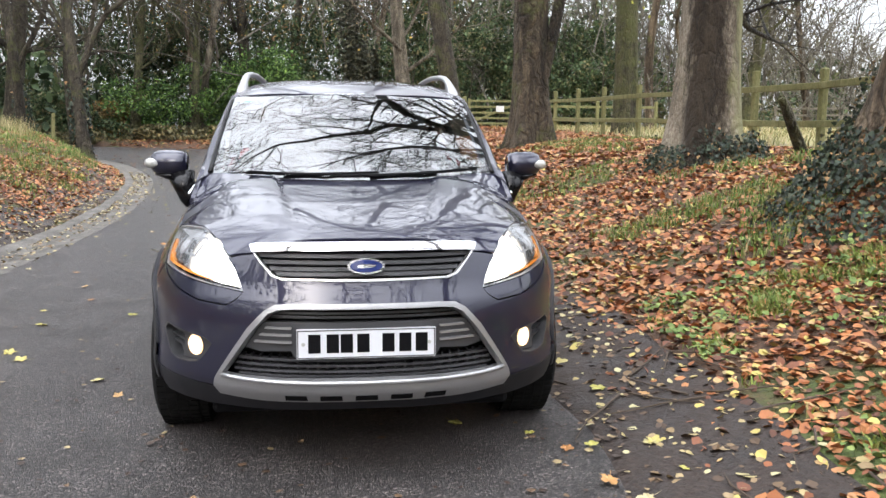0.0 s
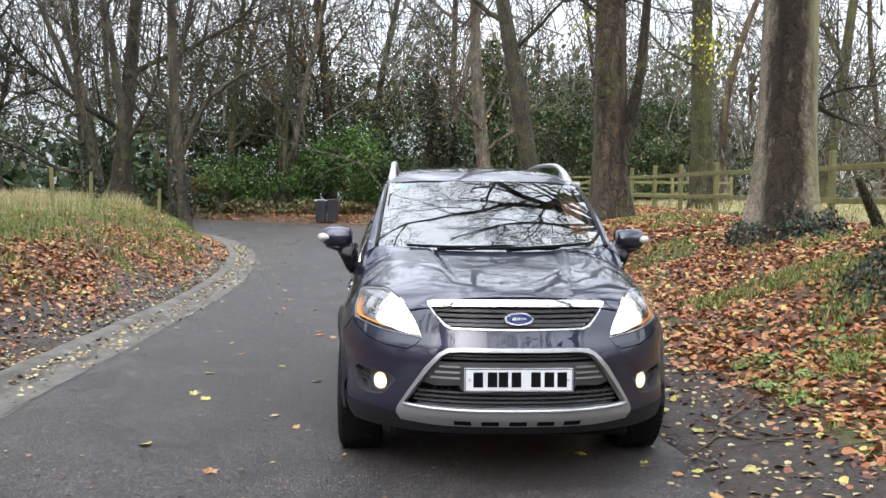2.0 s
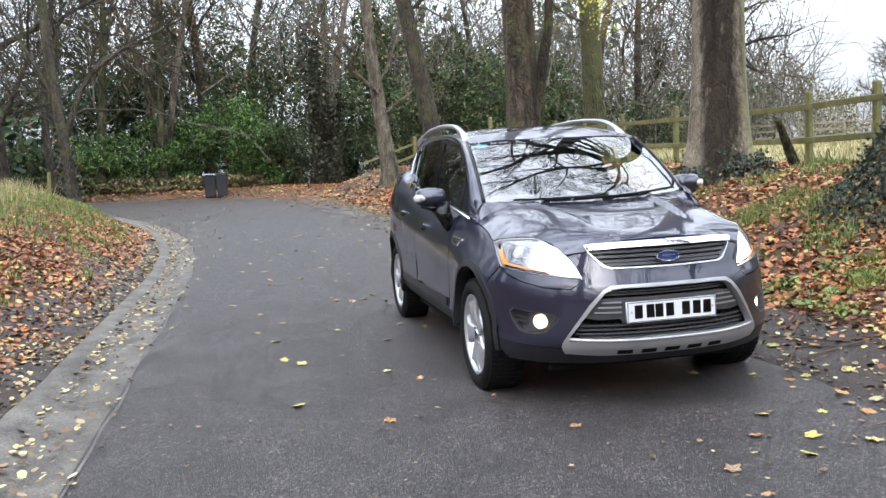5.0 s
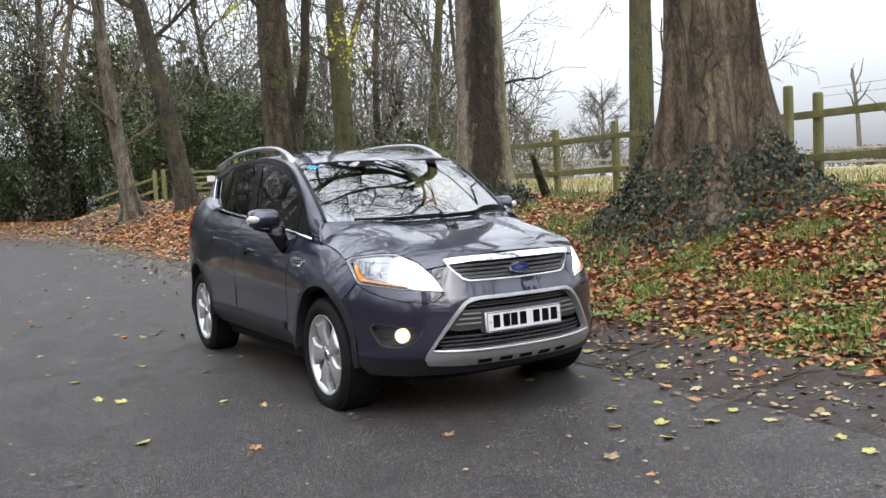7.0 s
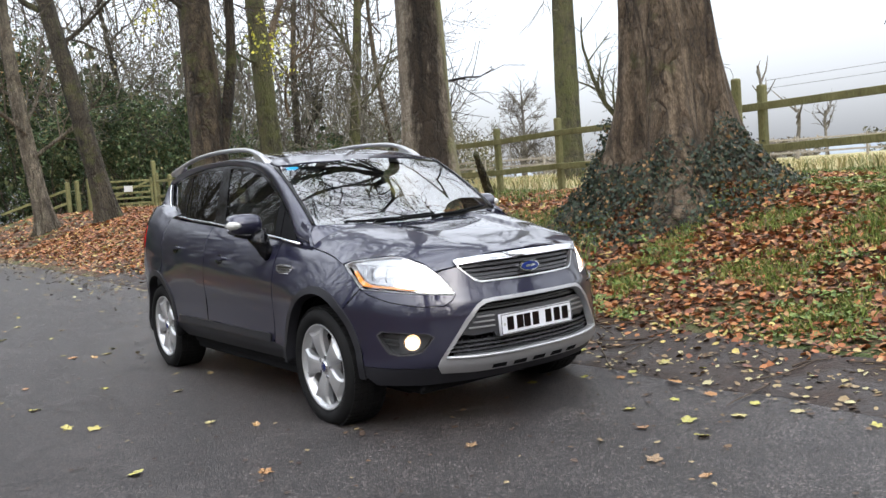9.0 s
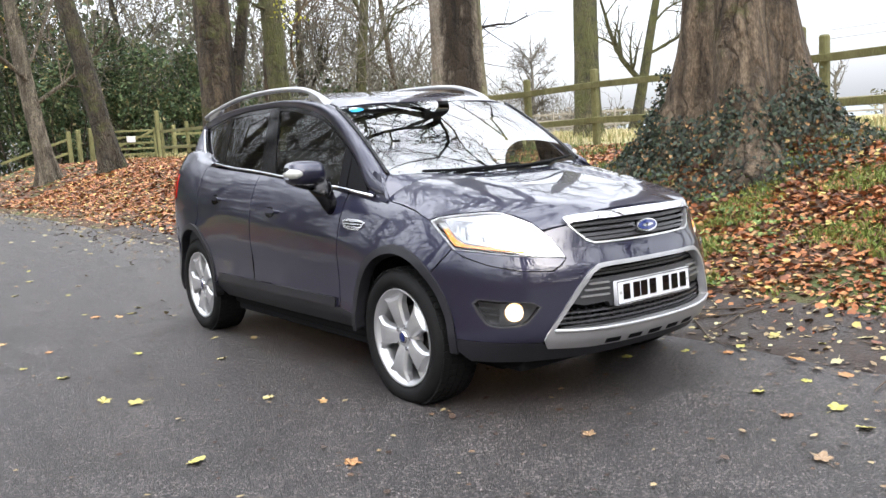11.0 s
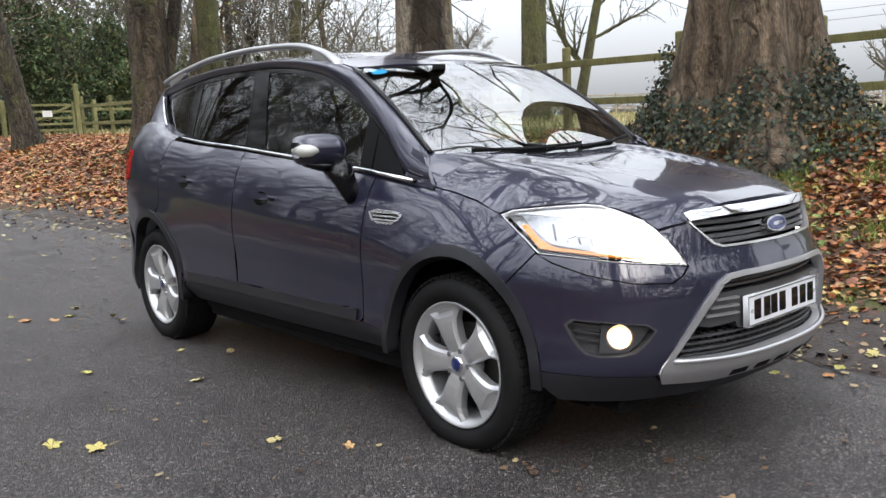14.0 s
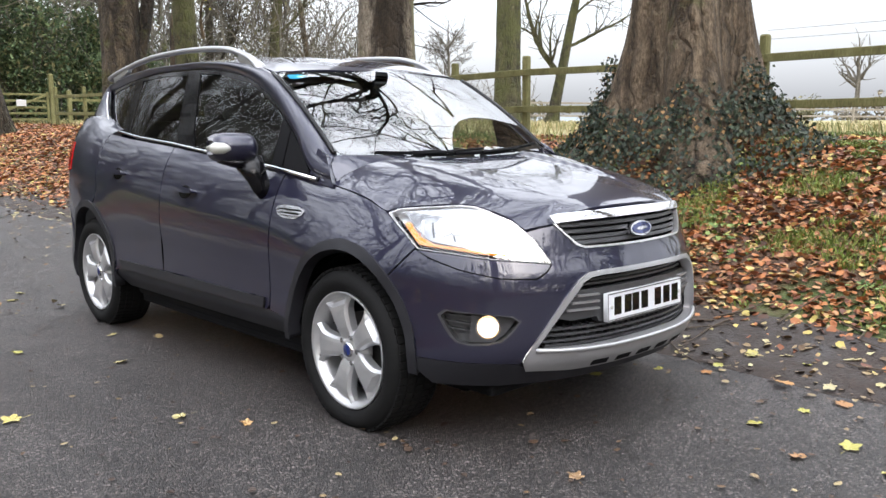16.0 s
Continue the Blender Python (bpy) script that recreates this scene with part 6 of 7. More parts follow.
def cling(tree, name, mat, radius, height, count, seed, label, flare=0.6, size=(0.04, 0.085), spread=0.06, power=1.6, lean=(0, 0), full=12):
    """Ivy leaves clothing a trunk's foot."""
    r = random.Random(seed)
    vs, fs = [], []
    for _ in range(count):
        z = height * r.random() ** power
        a = r.uniform(0, 6.28)
        reach = height * (0.55 + 0.45 * noise.noise(Vector((math.cos(a) * 1.5, math.sin(a) * 1.5, seed))))
        if z > reach:
            z *= 0.4
        q = radius * (1 + flare * math.exp(-z / (0.55 * radius))) + abs(r.gauss(0, spread)) + 0.02
        f = z / full
        ex, ey = q * math.cos(a), q * math.sin(a)
        base = tree.matrix_basis.translation
        c = Vector((lean[0] * f + ex, lean[1] * f + ey, z - 0.03 + (ground_z(base.x + ex, base.y + ey) - base.z) * (1 - 0.6 * z / height)))
        s = r.uniform(*size)
        rot = (Matrix.Rotation(a, 3, "Z") @ Euler((r.gauss(0, 0.5), math.pi / 2 - 0.5 + r.gauss(0, 0.45), r.gauss(0, 0.7))).to_matrix())
        k = len(vs)
        for p in ((-0.5, 0, 0), (-0.2, 0.5, 0.1), (0.5, 0.0, 0), (-0.2, -0.5, 0.1)):
            vs.append(tuple(c + rot @ (Vector(p) * s)))
        fs += [(k, k + 1, k + 2), (k, k + 2, k + 3)]
    ob = part(name, (vs, fs), mat, tree, label)
    ob["kind"] = "stuff"
    return ob


big = make_tree((4.64, 2.72), 0.54, 5.6, BARK_BROWN, "massive old tree with deeply fluted brown bark and ivy skirt", 3, (0.15, -1.8), 10, 0.9, 6.0, 0.75, 2, 0.006,
                [(0.97, (0.1, -1, 0.9), 0.24, 9), (0.97, (0.6, -0.6, 1.0), 0.22, 9), (0.98, (-0.2, -0.8, 1.2), 0.16, 9), (0.97, (-0.9, -0.9, 0.5), 0.13, 9), (0.98, (0.9, -0.9, 0.4), 0.13, 8),
                 (0.98, (0.1, 0.9, 0.7), 0.040, 7), (0.98, (-0.3, 0.8, 1.1), 0.040, 7), (0.99, (0.7, 0.8, 0.6), 0.045, 7), (0.96, (-1, 0.25, 0.6), 0.035, 6), (0.97, (-0.6, -1, 0.7), 0.10, 8)], 60, 0.11, 6)
cling(big, "ivy", IVY, 0.56, 1.2, 15000, 5, "dark green ivy round the foot", 1.55, (0.024, 0.052), 0.07, 2.8)
r = random.Random(29)
droop = ([], [])
for start, way, ln in (((0.35, -0.7, 4.1), (0.85, -0.5, 0.15), 4.6), ((0.3, -0.8, 4.4), (0.5, -0.9, 0.1), 4.2), ((0.4, -0.5, 3.9), (1, -0.15, 0.1), 4.2), ((-0.2, 0.35, 4.0), (-0.35, 0.9, 0.0), 3.6), ((0.1, 0.35, 4.3), (0.3, 1, 0.1), 4.0)):
    branch(r, droop, start, way, ln, 0.045, 2, -0.05, 0.004, 0.2)
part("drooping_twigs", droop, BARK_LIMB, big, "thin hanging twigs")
second = make_tree((4.96, 7.72), 0.42, 13, BARK_STAINED, "tall grey-barked tree with ivy at its foot", 11, (-0.1, 0.2), 10, 0.36, 6.0, 0.5, 3, 0.006, [(0.62, (0.8, 0.6, 0.5), 0.06, 5), (0.55, (-1, -0.1, 0.40), 0.09, 9), (0.44, (1, 0.5, 0.15), 0.06, 5.5), (0.48, (1, -0.3, 0.2), 0.06, 5.5), (0.65, (-1, -0.5, 0.8), 0.08, 8)], 36, 0.03)
# its heavy limb over the car, forking widely
r = random.Random(64)
fork = [Vector(p) for p in ((0.1, -0.1, 4.3), (0.35, -1.2, 5.5), (0.25, -2.2, 6.1), (-0.15, -2.85, 6.35), (-0.6, -3.2, 6.4), (-1.1, -3.45, 6.42))]
root = fork
for _ in range(2):
    root = [root[0]] + [a.lerp(b, f) for a, b in zip(root, root[1:]) for f in (0.25, 0.75)] + [root[-1]]
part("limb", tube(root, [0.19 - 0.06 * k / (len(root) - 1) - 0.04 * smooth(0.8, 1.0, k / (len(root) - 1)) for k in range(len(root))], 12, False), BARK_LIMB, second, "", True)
crown = ([], [])
# a low dark limb reaching out over the field
r2 = random.Random(65)
low = wander(r2, (0.22, 0.2, 2.3), (1, 1.05, -0.22), 3.0, 0.10, 0.0, 8)
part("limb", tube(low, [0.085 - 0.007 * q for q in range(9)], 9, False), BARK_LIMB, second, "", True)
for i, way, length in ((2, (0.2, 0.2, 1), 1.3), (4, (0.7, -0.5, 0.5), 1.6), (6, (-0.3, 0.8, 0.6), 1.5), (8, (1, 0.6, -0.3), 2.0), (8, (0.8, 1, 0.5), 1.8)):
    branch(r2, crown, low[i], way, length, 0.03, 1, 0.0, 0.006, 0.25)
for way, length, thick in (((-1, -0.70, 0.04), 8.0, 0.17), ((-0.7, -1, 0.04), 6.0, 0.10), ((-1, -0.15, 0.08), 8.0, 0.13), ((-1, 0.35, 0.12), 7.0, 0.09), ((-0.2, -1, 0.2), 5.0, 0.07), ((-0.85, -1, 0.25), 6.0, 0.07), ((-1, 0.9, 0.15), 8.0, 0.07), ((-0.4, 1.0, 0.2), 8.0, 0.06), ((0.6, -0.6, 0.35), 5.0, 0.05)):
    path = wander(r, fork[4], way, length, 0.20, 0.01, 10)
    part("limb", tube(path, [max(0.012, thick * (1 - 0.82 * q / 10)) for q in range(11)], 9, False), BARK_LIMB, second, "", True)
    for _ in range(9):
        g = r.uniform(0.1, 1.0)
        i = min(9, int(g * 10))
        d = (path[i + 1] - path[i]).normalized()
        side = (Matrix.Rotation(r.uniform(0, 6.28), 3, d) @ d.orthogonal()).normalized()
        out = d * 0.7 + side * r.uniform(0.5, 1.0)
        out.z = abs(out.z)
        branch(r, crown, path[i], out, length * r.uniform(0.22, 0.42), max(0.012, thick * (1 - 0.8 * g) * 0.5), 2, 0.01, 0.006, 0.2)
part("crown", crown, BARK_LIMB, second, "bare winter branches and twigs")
cling(second, "ivy", IVY, 0.44, 0.75, 3200, 8, "dark ivy round the foot", 0.75, (0.03, 0.065), 0.08, 2.2)
third = make_tree((4.64, 16.2), 0.43, 17, BARK_UMBER, "tall brown-barked tree on the leafy bank", 21, (-0.15, 0.3), 11, 0.28, 5.5, 0.5, 3, 0.008, [(0.30, (-1, -0.3, 0.6), 0.05, 5), (0.33, (0.6, -0.8, 0.3), 0.05, 4.5), (0.36, (-0.6, 0.8, 0.5), 0.06, 5), (0.40, (-0.7, -1, 0.12), 0.08, 8), (0.44, (-0.25, -1, 0.15), 0.07, 8)])
part("limb", tube([(0.20, -0.2, 1.5), (0.40, -0.26, 2.5), (0.60, -0.30, 3.6), (0.70, -0.30, 5.2), (0.95, -0.2, 8.0)], [0.15, 0.14, 0.12, 0.10, 0.07], 10, False), BARK_UMBER, third, "", True)
make_tree((9.2, 22.4), 0.36, 17, BARK_MOSS, "slender mossy tree behind the fence", 22, (-0.3, 0), 8, 0.35, 5.0, 0.3, 2, 0.009, [(0.30, (-1, -0.3, 0.35), 0.05, 4.5)])
make_tree((4.2, 23.4), 0.31, 16, BARK_DARK, "leaning dark tree beside the bend", 23, (-2.6, 0.2), 10, 0.35, 4.5, 0.5, 2, 0.009, None, 28, 0.05, 0.8, 0.12, 0.6)
make_tree((2.9, 26.0), 0.29, 14, BARK_GREY, "crooked pale tree beside the bend", 24, (-1.0, 0.4), 11, 0.2, 4.5, 0.6, 2, 0.009, [(0.22, (0.9, -0.2, 1.0), 0.07, 4), (0.26, (-1, -0.3, 0.9), 0.08, 4.5), (0.30, (0.8, 0.2, 0.7), 0.06, 4), (0.34, (-0.9, 0.3, 0.5), 0.06, 4)], 28, 0.05, 1, 0.28, 0.7)
make_tree((17.6, 17.2), 0.44, 14, BARK_MOSS, "stout mossy green tree standing in the field", 25, (0.3, -0.2), 8, 0.4, 5.5, 0.3, 2, 0.009)
make_tree((23.6, 20.6), 0.24, 8.5, BARK_MOSS, "leaning forked mossy tree out in the field", 26, (1.5, -1.2), 7, 0.3, 3.4, 0.5, 2, 0.009, [(0.30, (-0.5, 0.5, 1.1), 0.13, 5.0), (0.42, (0.9, -0.6, 0.5), 0.07, 3.5)], 14, 0.05, 1, 0.1, 0.6)
# three trees out of view, added so that their branches mirror in the car
make_tree((-7.5, -9.0), 0.5, 11, BARK_BROWN, "tall bare tree out of view on the grassy bank", 31, (0.3, 0.4), 9, 0.35, 7.5, 0.4, 2, 0.008, [(0.4, (1, 0.6, 0.35)), (0.5, (1, 0.2, 0.4)), (0.55, (0.8, 1, 0.4))])
make_tree((6.0, -6.5), 0.5, 11, BARK_GREY, "tall bare tree out of view on the leafy bank", 32, (-0.2, 0.3), 9, 0.36, 7.5, 0.4, 2, 0.008, [(0.42, (-1, 0.2, 0.3)), (0.5, (-1, 0.8, 0.4)), (0.55, (-0.8, -0.3, 0.4))])
make_tree((-9.5, 5.0), 0.42, 12, BARK_DARK, "tall bare tree out of view on the grassy bank", 33, (0.4, 0.0), 9, 0.35, 7.5, 0.4, 3, 0.006, [(0.45, (1, 0.05, 0.3)), (0.55, (1, -0.3, 0.4)), (0.5, (1, 0.4, 0.35))])

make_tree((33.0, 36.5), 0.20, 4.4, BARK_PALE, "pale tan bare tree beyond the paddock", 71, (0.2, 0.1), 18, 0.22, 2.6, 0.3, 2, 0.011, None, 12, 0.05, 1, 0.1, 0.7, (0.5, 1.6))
# lime-green last leaves on one limb
r = random.Random(5)
heap("late_leaves", [(cx + r.gauss(0, 0.22), 21.0 + r.gauss(0, 0.25), cz + r.gauss(0, 0.26)) for cx, cz, n_ in ((9.0, 6.3, 60), (8.2, 6.25, 26), (8.7, 5.6, 30), (9.2, 5.3, 18), (5.2, 6.9, 40), (4.9, 6.6, 24), (8.6, 6.9, 30)) for _ in range(n_)], LIME, "last yellow-green leaves hanging on twigs", (0.06, 0.12), 1.0, "leaves")

# woodland behind the bend, and some unseen trees: a few bare trees built once and repeated
wood_at = [(-11.6, 55), (-7.4, 45), (-9.5, 41), (-13, 44), (-16.5, 42), (-20, 38), (-24, 45), (-18, 52), (-14.5, 36.5), (-22, 33), (-27, 38), (-30, 30), (-25, 26), (-33, 45), (-4.5, 46), (-2.0, 50), (3.4, 47), (-6.4, 40.5), (-6.0, 42.5),
           # those at negative y stand unseen behind the camera, added to darken reflections
           (12, 46), (21, 44), (15.5, 35), (20.5, 37), (-3, -21), (4, -25), (-9, -19), (10, -22), (0, -31), (-19, 22), (-15, 27), (-28, 20), (-23, 15), (-18, 12), (-30, 55), (4, 54), (-36, 36), (-20, 4), (-17, 5), (-13, 10), (-12.6, 33), (-17.5, 31), (25, 40)]
kinds = [make_tree(p, rad, h, m, lab, 40 + k, ln, 9, 0.22, 6.0, 0.4, 2, 0.012, None, 14, 0.05, 1.0, 0.5, 0.75, (0.7, 1.8)) for k, (p, rad, h, m, lab, ln) in enumerate((
    (wood_at[0], 0.26, 16, BARK_DARK, "bare dark woodland tree", (1.8, 0.4)), (wood_at[1], 0.20, 17, BARK_BROWN, "slim bare woodland tree with brown bark", (-2.4, 0.5)),
    (wood_at[2], 0.27, 15, BARK_MOSS, "bare mossy woodland tree", (1.2, 1.4)), (wood_at[3], 0.17, 16, BARK_GREY, "slim grey woodland tree", (2.8, 0.0)), (wood_at[4], 0.30, 16, BARK_DARK, "bare woodland tree with forked limbs", (-1.5, 0.8))))]
for k, (x, y) in enumerate(wood_at[5:]):
    tr = copy_thing(kinds[k % 5], Matrix.Translation((x, y, ground_z(x, y))) @ Matrix.Rotation(rng.uniform(0, 6.28), 4, "Z"))
    tr.scale = [rng.uniform(0.85, 1.3)] * 3
for tr in [o for o in scene.objects if o.name.startswith("tree") and o["label"].find("woodland") >= 0]:
    tagged(tr, group="woodland trees")


# ivy-clad trees on the near side of the bend, each forking low
for at, rad, h, ln, aim, seed in (((-8.0, 26.5), 0.21, 14, (-0.5, 0.2), [(0.24, (0.55, 0.0, 1.3), 0.12, 6), (0.30, (-0.8, 0.1, 1.2), 0.09, 5)], 61), ((-10.6, 29.5), 0.19, 14, (-1.9, 0.2), [(0.26, (0.5, -0.2, 1.4), 0.11, 6)], 62),
                                  ((-11.4, 28.0), 0.17, 10, (-2.6, 0.0), [(0.20, (-1, -0.3, 0.35), 0.09, 4.5), (0.30, (-0.9, 0.2, 0.5), 0.08, 4.5)], 63), ((-9.3, 31.0), 0.16, 13, (0.6, 0.2), [(0.3, (-0.6, 0.1, 1.3), 0.08, 5)], 65)):
    t_ = make_tree(at, rad, h, BARK_DARK, "slender ivy-clad tree forking above the grassy bank", seed, ln, 7, 0.3, 4.5, 0.5, 2, 0.010, aim, 14, 0.05, 1.2, 0.5, 0.6, (0.6, 1.6))
    cling(t_, "ivy", IVY, rad, 3.6, 1500, seed, "dark ivy climbing the trunk", 0.4, (0.07, 0.14), 0.05, 1.2, ln, h)


# ---- evergreen shrubs and holly ----
def shrub(at, rx, ry, rz, count, mat, label, seed, size=(0.12, 0.26), stems=5, name="shrub", hang=0.0):
    """Stems and many leaf clumps in an uneven mound."""
    r = random.Random(seed)
    x, y = at
    thing = tagged(new(name), label, name)
    thing.matrix_basis = Matrix.Translation((x, y, ground_z(x, y)))
    for _ in range(stems):
        part("stem", tube(wander(r, (r.gauss(0, rx * 0.2), r.gauss(0, ry * 0.2), -0.1), (r.gauss(0, 0.35), r.gauss(0, 0.35), 1), rz * r.uniform(0.9, 1.6), 0.12, 0.02, 6), [0.05, 0.045, 0.04, 0.03, 0.025, 0.018, 0.01], 5, False), BARK_DARK, thing)
    lobes = [(Vector((r.gauss(0, 0.42) * rx, r.gauss(0, 0.42) * ry, r.uniform(0.15, 1.75) * rz)), r.uniform(0.22, 0.5)) for _ in range(26)]
    vs, fs = [], []
    for _ in range(count):
        c, q = r.choice(lobes)
        d = Vector((r.gauss(0, 1), r.gauss(0, 1), r.gauss(0, 0.8))).normalized() * (q * (0.55 + 0.45 * r.random()))
        p = c + Vector((d.x * rx, d.y * ry, d.z * rz))
        if p.z < 0.03:
            p.z = 0.03 + r.random() * 0.3
        s = r.uniform(*size)
        rot = Euler((r.gauss(0, 0.7), r.gauss(0, 0.7) + hang, r.uniform(0, 6.28))).to_matrix()
        k = len(vs)
        for v in ((-0.5, 0, 0), (0, 0.24, 0.08), (0.5, 0, -0.05), (0, -0.24, 0.08)):
            vs.append(tuple(p + rot @ (Vector(v) * s)))
        fs += [(k, k + 1, k + 2), (k, k + 2, k + 3)]
    part("leaves", (vs, fs), mat, thing)
    return thing


k = 0
for x, y, rx, rz, n_, m, lab in ((-8.5, 41.5, 2.6, 1.5, 4200, LAUREL, "dense bright green laurel shrub"), (-5.2, 42.5, 2.2, 2.0, 4200, LAUREL, "leafy green laurel shrub behind the bins"), (-2.0, 41, 2.2, 2.3, 4200, LAUREL, "tall leafy laurel shrub by the bend"), (-12.5, 40, 2.4, 1.3, 3400, EVERGREEN, "low dark evergreen shrub"),
                                 (1.6, 38.4, 1.0, 4.1, 5600, YEW, "dark upright yew tree"), (-0.3, 42.0, 1.8, 1.7, 2600, EVERGREEN, "dark evergreen shrub beside the yew"), (-3.2, 46, 2.5, 6.2, 4200, EVERGREEN, "tall dark conifer behind the bins"), (0.8, 47.5, 2.3, 6.4, 4200, EVERGREEN, "tall dark conifer behind the yew"), (-6.4, 47, 2.3, 5.4, 3600, EVERGREEN, "tall dark conifer behind the bins"), (9.0, 38.5, 2.0, 3.0, 4200, EVERGREEN, "dense dark evergreen by the gate"), (13.4, 39.5, 2.4, 2.9, 4200, EVERGREEN, "dense dark evergreen by the gate"), (6.2, 37.5, 1.5, 2.6, 3200, EVERGREEN, "dense dark evergreen by the gate"), (3.5, 43, 2.8, 2.8, 4600, EVERGREEN, "dense dark holly thicket"), (7.5, 46, 3.2, 3.2, 4600, EVERGREEN, "dense dark holly thicket"), (12, 40, 3.0, 1.8, 3600, EVERGREEN, "dark evergreen hedge clump"),
                                 (-16.5, 45, 3.0, 2.6, 4600, EVERGREEN, "dense dark holly thicket"), (-22, 40, 3.2, 2.8, 4600, EVERGREEN, "dense dark holly thicket"), (-28, 34, 3.4, 3.0, 4600, EVERGREEN, "dense dark holly thicket"), (-20, 29, 2.4, 1.6, 3200, LAUREL, "low green undergrowth shrub"), (-10, 48, 3.6, 3.8, 5200, EVERGREEN, "tall dark holly tree"),
                                 (-4, 52, 4.0, 4.4, 5600, EVERGREEN, "tall dark evergreen tree"), (2, 50, 3.6, 4.4, 5600, EVERGREEN, "tall dark evergreen tree"), (-17, 54, 4.4, 4.6, 5600, EVERGREEN, "tall dark evergreen tree"), (-26, 50, 4.4, 4.4, 5200, EVERGREEN, "tall dark evergreen tree"), (9, 54, 4.4, 4.6, 5200, EVERGREEN, "tall dark evergreen tree"), (16, 47, 4.2, 3.6, 4600, EVERGREEN, "tall dark evergreen tree"),
                                 (22, 44, 3.8, 2.4, 3600, EVERGREEN, "dense dark evergreen thicket"), (-34, 26, 4.0, 3.6, 4600, EVERGREEN, "dense dark holly thicket"), (-30, 14, 3.6, 3.0, 4200, EVERGREEN, "dense dark holly thicket"), (-25, 4, 3.6, 3.2, 4200, EVERGREEN, "dense dark holly thicket"), (-10.5, 43, 1.8, 1.0, 1800, AUTUMN, "brown leafy autumn undergrowth"), (-1, 44, 1.6, 1.0, 1600, AUTUMN, "brown leafy autumn undergrowth"),
                                 (-7, 40.2, 3.0, 0.40, 1800, BRAMBLE, "low olive-brown bramble bank"), (-3.2, 40.3, 2.4, 0.40, 1600, BRAMBLE, "low olive-brown bramble bank"), (-12, 38.8, 2.4, 0.40, 1400, BRAMBLE, "low olive-brown bramble bank"), (4.5, 39, 1.7, 4.6, 5200, EVERGREEN, "tall dark blue-green conifer"), (10.5, 43, 2.4, 3.6, 4200, EVERGREEN, "tall dark blue-green conifer"), (-7.5, 50, 3.2, 6.0, 5600, EVERGREEN, "tall dark evergreen tree"), (-13.5, 50, 3.0, 5.6, 5200, EVERGREEN, "tall dark evergreen tree"), (44, 46, 3.6, 1.6, 2000, DULL, "brown field hedge clump")):
    k += 1
    shrub((x, y), rx, rx * 0.8, rz, int(n_ * 1.6), m, lab, 100 + k, (0.11, 0.24) if m is LAUREL else (0.13, 0.29))

# the wood's depth: evergreen foliage and brown twiggery behind the first trees, and unseen foliage round the camera
r = random.Random(77)
spots = []
for _ in range(44000):
    a = r.uniform(-1.25, 0.58)
    d = r.uniform(52, 78) if a > -0.72 else r.uniform(34, 56)
    x, y = d * math.sin(a), d * math.cos(a) - 3
    top = 9.5 + 5.0 * noise.noise(Vector((x * 0.11, y * 0.11, 2))) - 3.5 * smooth(0.36, 0.55, a) - 4.0 * smooth(-0.3, -0.6, a) + 2.0 * smooth(0.05, 0.15, a) * smooth(0.40, 0.30, a)
    z = top * r.random() ** 0.8
    if noise.noise(Vector((x * 0.16, y * 0.16, z * 0.22))) > -0.02 + 0.10 * smooth(3, 8, z) + (0.22 * smooth(2.5, 5, z) if -0.68 < a < -0.2 else 0):
        spots.append((x, y, z))
# unseen foliage left of and behind the camera, added to cut low light
for _ in range(26000):
    a = r.uniform(-4.0, -1.15)
    d = r.uniform(17, 42)
    x, y = -3 + d * math.sin(a), d * math.cos(a)
    z = (9 + 4 * noise.noise(Vector((x * 0.1, y * 0.1, 5)))) * r.random() ** 0.9
    if noise.noise(Vector((x * 0.16, y * 0.16, z * 0.22))) > -0.15:
        spots.append((x, y, z))
# a taller unseen mass behind the camera, added to darken the car's reflections
for _ in range(14000):
    a = r.uniform(-4.05, -2.2)
    d = r.uniform(24, 40)
    x, y = -1 + d * math.sin(a), d * math.cos(a)
    z = (13 + 4 * noise.noise(Vector((x * 0.1, y * 0.1, 8)))) * r.random()
    if noise.noise(Vector((x * 0.13, y * 0.13, z * 0.18))) > -0.22:
        spots.append((x, y, z))
for _ in range(9000):
    x, y = r.uniform(-46, -12), r.uniform(33, 52)
    z = 5.2 * r.random() ** 0.9
    if noise.noise(Vector((x * 0.2, y * 0.2, z * 0.3 + 3))) > -0.2 + 0.08 * z:
        spots.append((x, y, z))
heap("far_woods", spots, EVERGREEN, "dark evergreen depth of the wood, with unseen foliage round the camera", (0.30, 0.62), 0.9, "woods")
spots = []
for _ in range(60000):
    a = r.uniform(0.12, 0.66)
    d = r.uniform(44, 72)
    x, y = d * math.sin(a), d * math.cos(a) - 3
    z = (11 - 6.5 * smooth(0.48, 0.66, a)) * r.random()
    if noise.noise(Vector((x * 0.22, y * 0.22, z * 0.16 + 7))) > 0.05 + 0.12 * smooth(5, 9, z):
        spots.append((x, y, z))
heap("far_woods", spots, OLIVE, "olive leaves thin among far twigs", (0.08, 0.18), 0.9, "woods")
twigs = ([], [])
for _ in range(500):
    a = r.uniform(0.10, 0.62)
    d = r.uniform(42, 70)
    branch(r, twigs, (d * math.sin(a), d * math.cos(a) - 3, r.uniform(0.5, 8 - 4 * smooth(0.48, 0.62, a))), (r.gauss(0, 0.4), r.gauss(0, 0.4), 1), r.uniform(3, 6), 0.05, 1, 0.02, 0.016, 0.22)
